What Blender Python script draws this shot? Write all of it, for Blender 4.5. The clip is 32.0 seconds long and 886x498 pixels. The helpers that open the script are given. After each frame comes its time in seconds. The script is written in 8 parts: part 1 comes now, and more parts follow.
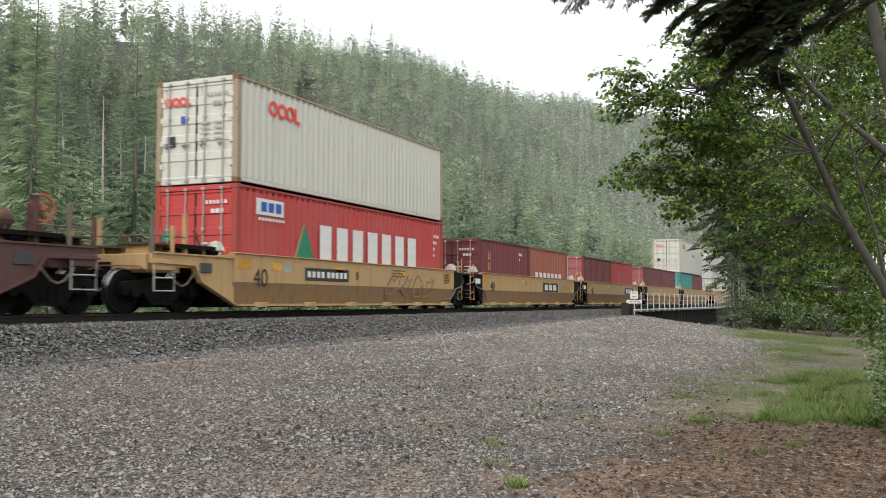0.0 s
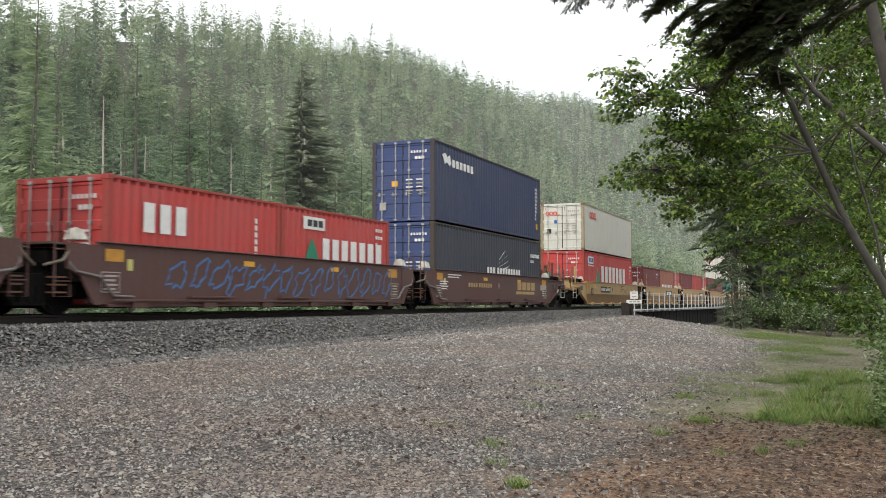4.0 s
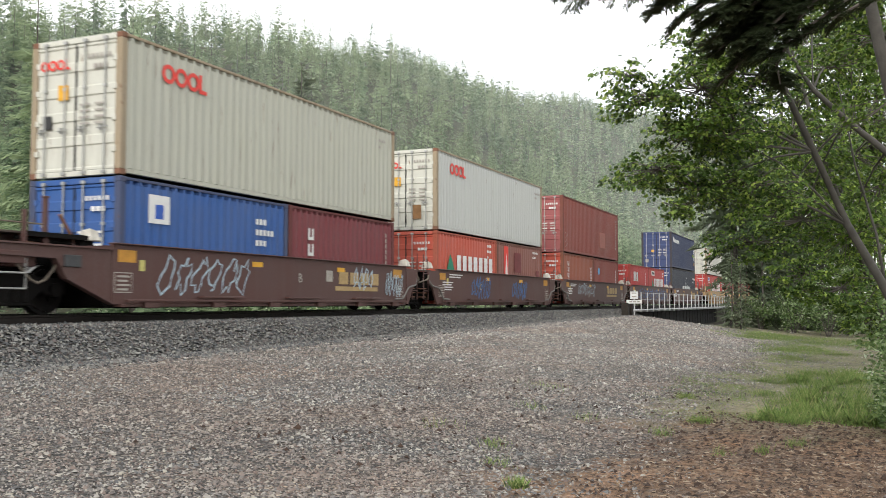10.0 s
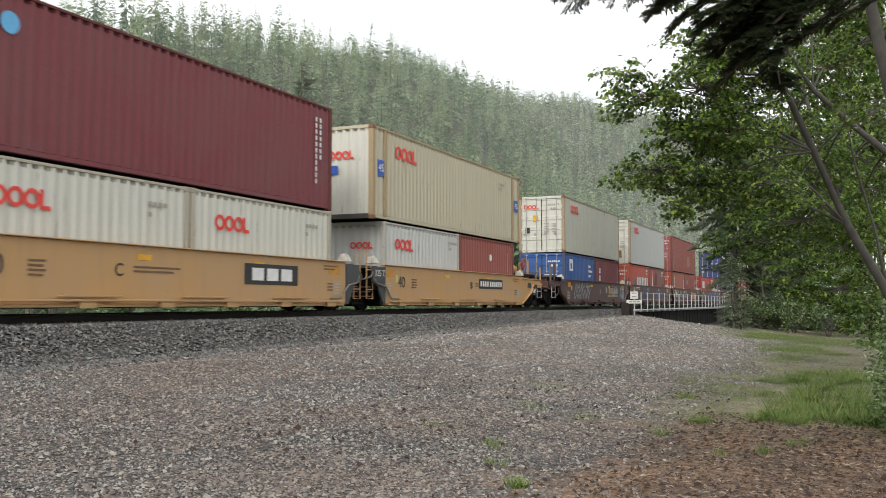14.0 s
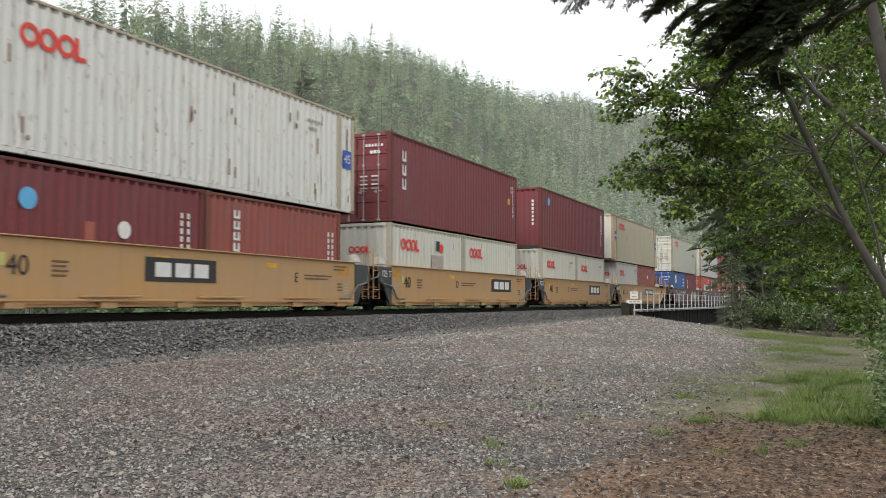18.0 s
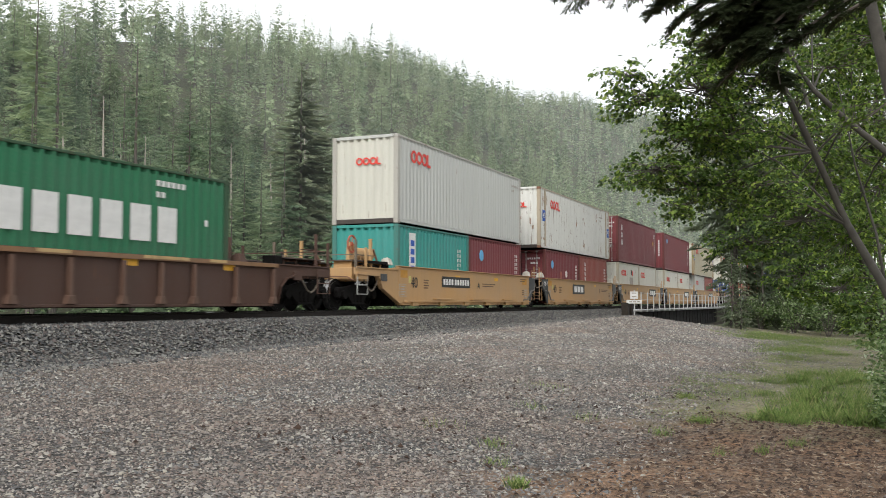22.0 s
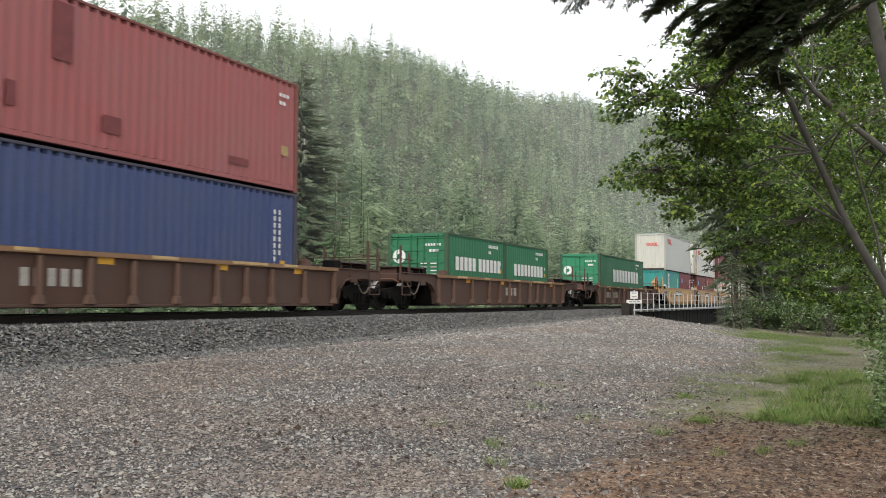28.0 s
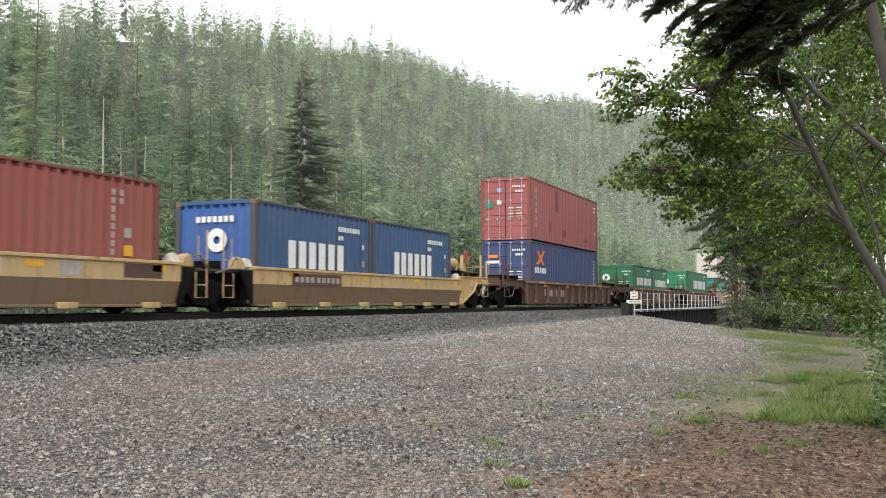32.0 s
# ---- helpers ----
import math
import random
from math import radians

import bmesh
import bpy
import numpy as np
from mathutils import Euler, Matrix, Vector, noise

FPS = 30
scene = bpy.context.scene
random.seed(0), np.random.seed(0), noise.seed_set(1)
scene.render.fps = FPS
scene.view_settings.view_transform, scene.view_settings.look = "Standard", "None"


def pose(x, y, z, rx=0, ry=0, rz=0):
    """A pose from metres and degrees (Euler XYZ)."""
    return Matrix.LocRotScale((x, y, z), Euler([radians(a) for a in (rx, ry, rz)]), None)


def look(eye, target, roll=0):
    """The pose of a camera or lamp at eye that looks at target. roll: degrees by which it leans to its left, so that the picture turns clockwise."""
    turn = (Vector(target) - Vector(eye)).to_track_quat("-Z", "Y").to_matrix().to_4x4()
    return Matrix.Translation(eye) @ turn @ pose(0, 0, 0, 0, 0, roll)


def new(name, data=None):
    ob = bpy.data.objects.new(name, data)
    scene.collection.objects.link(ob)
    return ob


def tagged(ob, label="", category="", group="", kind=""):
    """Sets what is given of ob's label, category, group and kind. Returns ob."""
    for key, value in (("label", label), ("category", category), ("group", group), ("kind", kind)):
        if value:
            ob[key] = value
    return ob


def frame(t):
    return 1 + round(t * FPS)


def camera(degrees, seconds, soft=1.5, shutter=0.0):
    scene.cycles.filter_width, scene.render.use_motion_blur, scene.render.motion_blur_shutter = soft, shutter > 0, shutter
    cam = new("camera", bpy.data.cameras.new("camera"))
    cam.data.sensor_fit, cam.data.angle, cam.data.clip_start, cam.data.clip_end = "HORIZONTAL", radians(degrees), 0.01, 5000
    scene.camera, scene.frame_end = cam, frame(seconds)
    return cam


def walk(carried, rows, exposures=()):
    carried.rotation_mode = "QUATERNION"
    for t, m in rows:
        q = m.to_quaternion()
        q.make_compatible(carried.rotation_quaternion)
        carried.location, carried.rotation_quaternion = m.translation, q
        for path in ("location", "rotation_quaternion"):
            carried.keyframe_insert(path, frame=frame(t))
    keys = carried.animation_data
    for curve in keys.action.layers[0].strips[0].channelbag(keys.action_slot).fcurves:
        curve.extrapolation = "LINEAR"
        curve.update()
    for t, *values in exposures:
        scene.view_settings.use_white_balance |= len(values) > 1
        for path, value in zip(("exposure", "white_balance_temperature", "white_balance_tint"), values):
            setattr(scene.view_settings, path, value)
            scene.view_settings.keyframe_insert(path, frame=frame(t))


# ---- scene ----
# ======================= camera =======================
YAW, PITCH = radians(66.38), radians(3.284)
EYE = Vector((0.0, 0.0, 0.23))
AIM = EYE + 100 * Vector((math.sin(YAW) * math.cos(PITCH), math.cos(YAW) * math.cos(PITCH), math.sin(PITCH)))
cam = camera(50.84, 32.0, soft=0.6, shutter=0.35)
walk(cam, [(0.0, look(EYE, AIM)), (32.0, look(EYE, AIM))], exposures=((0.0, 0.48), (3.0, 0.46), (6.0, 0.58), (9.0, 0.70), (13.0, 0.48), (18.0, 0.38), (24.0, 0.47), (28.0, 0.52), (30.0, 0.67), (32.0, 0.70)))

# ======================= overcast daylight =======================
SUN_DIR = Vector((-90, -8, 62)).normalized()
world = bpy.data.worlds.new("world")
scene.world = world
world.use_nodes = True
wn, wl = world.node_tree.nodes, world.node_tree.links
bg = wn["Background"]
sky = wn.new("ShaderNodeTexSky")
sky.sky_type = "NISHITA"
sky.sun_disc = False
sky.sun_elevation = math.asin(SUN_DIR.z)
sky.sun_rotation = math.atan2(SUN_DIR.x, SUN_DIR.y) % (2 * math.pi)
sky.air_density, sky.dust_density, sky.ozone_density = 1.0, 2.0, 1.0
cloud = wn.new("ShaderNodeMix")                # a closed, even layer of bright cloud before the sky
cloud.data_type = "RGBA"
cloud.inputs[0].default_value = 0.88
cloud.inputs[7].default_value = (6.9, 7.0, 7.0, 1)
wl.new(sky.outputs["Color"], cloud.inputs[6])
wl.new(cloud.outputs[2], bg.inputs["Color"])
bg.inputs["Strength"].default_value = 0.15
sun = new("sun", bpy.data.lights.new("sun", "SUN"))
sun.data.energy, sun.data.angle, sun.data.color = 1.4, radians(22), (1.0, 0.97, 0.92)
sun.matrix_world = look(SUN_DIR * 200, (0, 0, 0))

# ======================= materials =======================


class Nodes:
    """A new material and short ways to wire it."""

    def __init__(self, name, rough=0.7, metal=0.0, spec=0.5):
        self.m = bpy.data.materials.new(name)
        self.m.use_nodes = True
        self.n, self.l = self.m.node_tree.nodes, self.m.node_tree.links
        self.b = self.n["Principled BSDF"]
        self.b.inputs["Roughness"].default_value = rough
        self.b.inputs["Metallic"].default_value = metal
        self.b.inputs["Specular IOR Level"].default_value = spec
        self.tc = self.n.new("ShaderNodeTexCoord")

    def coords(self, scale=(1, 1, 1), which="Object"):
        mp = self.n.new("ShaderNodeMapping")
        mp.inputs["Scale"].default_value = scale
        self.l.new(self.tc.outputs[which], mp.inputs["Vector"])
        return mp.outputs["Vector"]

    def noise(self, scale, vec=None, detail=4.0, rough=0.6):
        t = self.n.new("ShaderNodeTexNoise")
        t.inputs["Scale"].default_value = scale
        t.inputs["Detail"].default_value = detail
        t.inputs["Roughness"].default_value = rough
        self.l.new(vec or self.coords(), t.inputs["Vector"])
        return t.outputs["Fac"]

    def voronoi(self, scale, vec=None, feature="F1", out="Distance"):
        t = self.n.new("ShaderNodeTexVoronoi")
        t.feature = feature
        t.inputs["Scale"].default_value = scale
        self.l.new(vec or self.coords(), t.inputs["Vector"])
        return t.outputs[out]

    def ramp(self, fac, stops):
        r = self.n.new("ShaderNodeValToRGB")
        e = r.color_ramp.elements
        while len(e) < len(stops):
            e.new(0.5)
        for el, (p, c) in zip(e, stops):
            el.position = p
            el.color = (*c, 1) if not isinstance(c, (int, float)) else (c, c, c, 1)
        self.l.new(fac, r.inputs["Fac"])
        return r.outputs["Color"]

    def mix(self, fac, a, b, mode="MIX"):
        x = self.n.new("ShaderNodeMix")
        x.data_type, x.blend_type = "RGBA", mode
        for v, k in ((fac, 0), (a, 6), (b, 7)):
            if isinstance(v, (int, float)):
                x.inputs[k].default_value = v
            elif isinstance(v, tuple):
                x.inputs[k].default_value = (*v, 1)
            else:
                self.l.new(v, x.inputs[k])
        return x.outputs[2]

    def out(self, colour, bump=None, strength=0.3, dist=0.02, rough=None):
        if isinstance(colour, tuple):
            self.b.inputs["Base Color"].default_value = (*colour, 1)
        else:
            self.l.new(colour, self.b.inputs["Base Color"])
        if rough is not None:
            self.l.new(rough, self.b.inputs["Roughness"])
        if bump is not None:
            k = self.n.new("ShaderNodeBump")
            k.inputs["Strength"].default_value = strength
            k.inputs["Distance"].default_value = dist
            self.l.new(bump, k.inputs["Height"])
            self.l.new(k.outputs["Normal"], self.b.inputs["Normal"])
        return self.m

    def random(self):
        return self.n.new("ShaderNodeObjectInfo").outputs["Random"]

    def island(self):
        return self.n.new("ShaderNodeNewGeometry").outputs["Random Per Island"]


def shade(c, k):
    return tuple(min(1.0, v * k) for v in c)


def paint(name, c, wear=0.3, rust=0.12, rough=0.5, dust=(0.30, 0.27, 0.23), drip=0.0):
    """Weathered steel paint: blotches, vertical grime streaks, dust and specks of rust."""
    k = Nodes(name, rough, 0, 0.3)
    grey = sum(c) / 3
    faded = tuple(v * 0.8 + grey * 0.15 + 0.012 for v in c)
    dust = tuple(0.45 * a + 0.55 * b for a, b in zip(dust, c))
    base = k.mix(k.ramp(k.noise(0.55), [(0.35, 0.0), (0.7, 1.0)]), c, faded)
    streak = k.noise(1.0, k.coords((5.0, 5.0, 0.35)), 5)
    base = k.mix(k.ramp(streak, [(0.5, 0.0), (0.78, wear)]), base, shade(dust, 0.6))
    fine = k.noise(22, None, 3)
    base = k.mix(k.ramp(fine, [(0.4, 0.0), (0.75, 0.22)]), base, dust)
    spots = k.noise(5.5, k.coords((1.4, 1.4, 0.6)), 6, 0.7)
    base = k.mix(k.ramp(spots, [(0.70 - rust * 0.5, 0.0), (0.78 - rust * 0.5, 0.75)]), base, (0.13, 0.055, 0.025))
    if drip:                                   # narrow runs of rust
        run = k.noise(1.0, k.coords((11.0, 11.0, 0.9)), 3, 0.6)
        base = k.mix(k.ramp(run, [(0.70 - drip * 0.1, 0.0), (0.76 - drip * 0.1, 0.8)]), base, (0.15, 0.07, 0.03))
    return k.out(base, fine, 0.12, 0.004, k.ramp(fine, [(0.3, rough - 0.08), (0.8, rough + 0.2)]))


def plain(name, c, rough=0.6, metal=0.0, vary=0.35, scale=6.0, bump=0.15):
    k = Nodes(name, rough, metal)
    a = k.mix(k.ramp(k.noise(scale), [(0.3, 0.0), (0.75, 1.0)]), shade(c, 1 - vary), shade(c, 1 + vary * 0.5))
    n = k.noise(scale * 9, None, 3)
    a = k.mix(k.ramp(n, [(0.45, 0.0), (0.8, 0.3)]), a, shade(c, 0.5))
    return k.out(a, n, bump, 0.01)


M = {}
# containers
M["red"] = paint("red_container_paint", (0.46, 0.045, 0.04), 0.2, 0.02)
M["orange_red"] = paint("orange_red_container_paint", (0.50, 0.085, 0.05), 0.25, 0.04)
M["brown_red"] = paint("faded_red_brown_container_paint", (0.27, 0.065, 0.05), 0.3, 0.06)
M["rose"] = paint("faded_rose_red_container_paint", (0.31, 0.08, 0.08), 0.25, 0.05)
M["maroon"] = paint("maroon_container_paint", (0.17, 0.028, 0.036), 0.22, 0.03)
M["terracotta"] = paint("terracotta_container_paint", (0.33, 0.10, 0.06), 0.3, 0.05)
M["brown"] = paint("dusty_brown_container_paint", (0.24, 0.095, 0.075), 0.35, 0.06)
M["white"] = paint("off_white_container_paint", (0.57, 0.565, 0.495), 0.25, 0.06, drip=0.3)
M["grey_white"] = paint("pale_grey_container_paint", (0.50, 0.51, 0.485), 0.2, 0.05, drip=0.25)
M["beige"] = paint("beige_container_paint", (0.445, 0.445, 0.37), 0.25, 0.08, drip=0.45)
M["cream"] = paint("cream_container_paint", (0.47, 0.425, 0.30), 0.28, 0.08, drip=0.5)
M["rusty_white"] = paint("rusty_white_container_paint", (0.66, 0.66, 0.62), 0.22, 0.2, drip=0.75)
M["navy"] = paint("navy_container_paint", (0.020, 0.032, 0.085), 0.12, 0.02)
M["slate"] = paint("slate_navy_container_paint", (0.030, 0.036, 0.055), 0.12, 0.02)
M["blue"] = paint("blue_container_paint", (0.022, 0.09, 0.30), 0.2, 0.04)
M["italia"] = paint("mid_blue_container_paint", (0.025, 0.075, 0.18), 0.15, 0.02)
M["xblue"] = paint("violet_blue_container_paint", (0.032, 0.055, 0.155), 0.15, 0.02)
M["teal"] = paint("teal_container_paint", (0.025, 0.27, 0.24), 0.2, 0.03)
M["green"] = paint("green_container_paint", (0.012, 0.15, 0.065), 0.15, 0.02)
# scraped, rust-bled corner posts and rails for each colour
EDGE_TONES = {"cream": (0.36, 0.27, 0.15), "red": (0.33, 0.05, 0.04), "orange_red": (0.36, 0.085, 0.05), "brown_red": (0.17, 0.055, 0.04), "rose": (0.2, 0.065, 0.055), "maroon": (0.12, 0.03, 0.03), "terracotta": (0.2, 0.075, 0.045),
              "brown": (0.15, 0.07, 0.05), "white": (0.40, 0.37, 0.29), "grey_white": (0.41, 0.40, 0.36), "beige": (0.33, 0.27, 0.17), "rusty_white": (0.42, 0.36, 0.27), "navy": (0.05, 0.045, 0.055),
              "slate": (0.055, 0.045, 0.035), "blue": (0.05, 0.07, 0.14), "italia": (0.06, 0.065, 0.075), "xblue": (0.05, 0.05, 0.075), "teal": (0.05, 0.19, 0.165), "green": (0.035, 0.085, 0.045)}
for tone, rgb in EDGE_TONES.items():
    M[tone + "_edge"] = paint(tone + "_scraped_edge", rgb, 0.6, 0.16, 0.75, (0.2, 0.13, 0.08), drip=0.5)
M["stained_edge"] = paint("dark_rust_stained_edge", (0.32, 0.255, 0.17), 0.6, 0.22, 0.75, (0.2, 0.13, 0.08), drip=0.7)
# wagons
M["ochre"] = paint("ochre_wagon_paint", (0.47, 0.30, 0.125), 0.55, 0.10, 0.6, (0.2, 0.15, 0.1))
M["tan"] = paint("tan_wagon_paint", (0.46, 0.27, 0.11), 0.25, 0.03, 0.55)
M["wagon_brown"] = paint("brown_wagon_paint", (0.085, 0.035, 0.03), 0.3, 0.04, 0.55)
M["wagon_rust"] = paint("rust_brown_wagon_paint", (0.078, 0.040, 0.029), 0.5, 0.14, 0.75, (0.16, 0.10, 0.06), drip=0.3)
M["pale_ochre"] = paint("dusty_yellow_wagon_paint", (0.50, 0.34, 0.145), 0.75, 0.2, 0.65, (0.2, 0.13, 0.08), drip=0.5)
M["rust_ochre"] = paint("worn_rusty_ochre_edge", (0.23, 0.125, 0.062), 0.7, 0.2, 0.8, (0.3, 0.2, 0.1), drip=0.6)
M["rust_rib"] = paint("scuffed_rust_rib", (0.115, 0.06, 0.04), 0.6, 0.15, 0.75)
# container green lightened to paint the stronger light on its door end
M["green_lit_end"] = paint("green_doors_lit_tone", (0.02, 0.215, 0.105), 0.15, 0.03)
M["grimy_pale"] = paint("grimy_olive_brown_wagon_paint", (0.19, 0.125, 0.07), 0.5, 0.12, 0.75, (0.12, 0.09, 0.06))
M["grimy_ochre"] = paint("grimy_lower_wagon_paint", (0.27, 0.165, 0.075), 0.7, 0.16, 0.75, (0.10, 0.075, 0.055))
# dirt, taken blacker to paint in the shade below sills and decks
M["under"] = plain("dirty_shade_black_running_gear", (0.0065, 0.0055, 0.005), 0.95, 0.0)
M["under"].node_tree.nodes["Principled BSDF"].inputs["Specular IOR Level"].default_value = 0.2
M["dark_panel"] = plain("dark_grey_end_panel", (0.045, 0.047, 0.05), 0.55)
M["deck_steel"] = plain("worn_deck_steel", (0.10, 0.075, 0.06), 0.7, 0.2)
M["tread"] = plain("polished_wheel_steel", (0.35, 0.34, 0.33), 0.3, 1.0, 0.15)
M["bar_steel"] = plain("galvanised_bar", (0.42, 0.42, 0.40), 0.5, 0.5, 0.2)
M["seal"] = plain("black_door_seal", (0.02, 0.02, 0.02), 0.8)
M["post_grey"] = paint("weathered_corner_steel", (0.15, 0.12, 0.085), 0.4, 0.18, 0.7)
M["m_rust"] = plain("orange_rust_stain", (0.27, 0.125, 0.05), 0.9, 0, 0.4, 10)
M["rust_edge"] = paint("rusted_edge_steel", (0.20, 0.09, 0.05), 0.5, 0.25, 0.8)
M["rust_pale"] = paint("rust_stained_pale_post", (0.50, 0.44, 0.32), 0.5, 0.3, 0.75, drip=0.9)
M["cone"] = plain("chalky_white_guide", (0.58, 0.55, 0.48), 0.7)
# dark end sill colour, painted as the shadowed gap below a container's end
M["sill_shade"] = plain("shade_dark_end_sill", (0.06, 0.048, 0.042), 0.7)
M["pipe"] = plain("dull_grey_pipe", (0.20, 0.19, 0.18), 0.6, 0.3, 0.3)
M["hose"] = plain("rubber_hose", (0.16, 0.13, 0.10), 0.7)
M["orange_wheel"] = plain("faded_orange_wheel_paint", (0.45, 0.10, 0.05), 0.6)
# markings
M["m_white"] = plain("white_marking", (0.72, 0.72, 0.70), 0.6, 0, 0.12, 5)
M["m_red"] = plain("red_marking", (0.70, 0.05, 0.035), 0.6, 0, 0.12, 5)
M["m_black"] = plain("black_marking", (0.022, 0.022, 0.022), 0.6, 0, 0.2, 5)
M["m_yellow"] = plain("yellow_reflector", (0.70, 0.36, 0.02), 0.5, 0, 0.2, 5)
M["m_ochre"] = plain("faded_amber_panel", (0.52, 0.25, 0.03), 0.6, 0, 0.25, 5)
M["m_lemon"] = plain("pale_yellow_label", (0.55, 0.50, 0.16), 0.6, 0, 0.2, 5)
M["m_blue"] = plain("blue_marking", (0.02, 0.09, 0.42), 0.6, 0, 0.15, 5)
M["m_sky"] = plain("light_blue_marking", (0.12, 0.42, 0.72), 0.6, 0, 0.15, 5)
M["m_green"] = plain("green_marking", (0.01, 0.20, 0.11), 0.6, 0, 0.15, 5)
M["m_grey"] = plain("faded_grey_marking", (0.38, 0.35, 0.31), 0.7, 0, 0.25, 8)
M["m_gold"] = plain("faded_gold_marking", (0.42, 0.29, 0.13), 0.7, 0, 0.25, 8)
M["m_orange"] = plain("orange_marking", (0.75, 0.20, 0.03), 0.6, 0, 0.15, 5)
M["m_patch"] = plain("lighter_red_repaint", (0.36, 0.10, 0.07), 0.6, 0, 0.2, 3)
M["m_scuff"] = plain("dark_red_scuff", (0.17, 0.035, 0.035), 0.7, 0, 0.3, 3)
M["m_dim"] = plain("dull_brown_marking", (0.16, 0.09, 0.05), 0.7, 0, 0.2, 8)
M["g_blue"] = plain("blue_spray_paint", (0.06, 0.16, 0.36), 0.6, 0, 0.3, 5)
M["g_pale"] = plain("pale_blue_spray_paint", (0.45, 0.58, 0.66), 0.6, 0, 0.2, 5)
M["g_tan"] = plain("brown_spray_paint", (0.26, 0.13, 0.045), 0.6, 0, 0.3, 5)


def stone_colours(k, fac):
    return k.ramp(fac, [(0.0, (0.05, 0.05, 0.052)), (0.25, (0.14, 0.14, 0.145)), (0.45, (0.25, 0.225, 0.21)), (0.62, (0.15, 0.11, 0.10)),
                        (0.80, (0.31, 0.295, 0.28)), (0.94, (0.35, 0.32, 0.275)), (1.0, (0.42, 0.40, 0.37))])


def worn_drive(k, v):
    """Where wheels have ground the rock pale: a broad lane across the middle of the yard."""
    sep = k.n.new("ShaderNodeSeparateXYZ")
    k.l.new(v, sep.inputs[0])
    lane = k.n.new("ShaderNodeMapRange")
    lane.inputs["From Min"].default_value, lane.inputs["From Max"].default_value = 9.0, 24.0
    add = k.n.new("ShaderNodeMath")
    add.operation = "MULTIPLY_ADD"
    add.inputs[1].default_value = 14.0
    k.l.new(k.noise(0.3, k.coords((1, 2.2, 1)), 5, 0.65), add.inputs[0])
    sub_ = k.n.new("ShaderNodeMath")
    sub_.inputs[1].default_value = -7.0
    k.l.new(sep.outputs["X"], sub_.inputs[0])
    k.l.new(sub_.outputs[0], add.inputs[2])
    k.l.new(add.outputs[0], lane.inputs["Value"])
    return k.ramp(lane.outputs[0], [(0.0, (0.96, 0.93, 0.90)), (1.0, (1.42, 1.38, 1.33))])


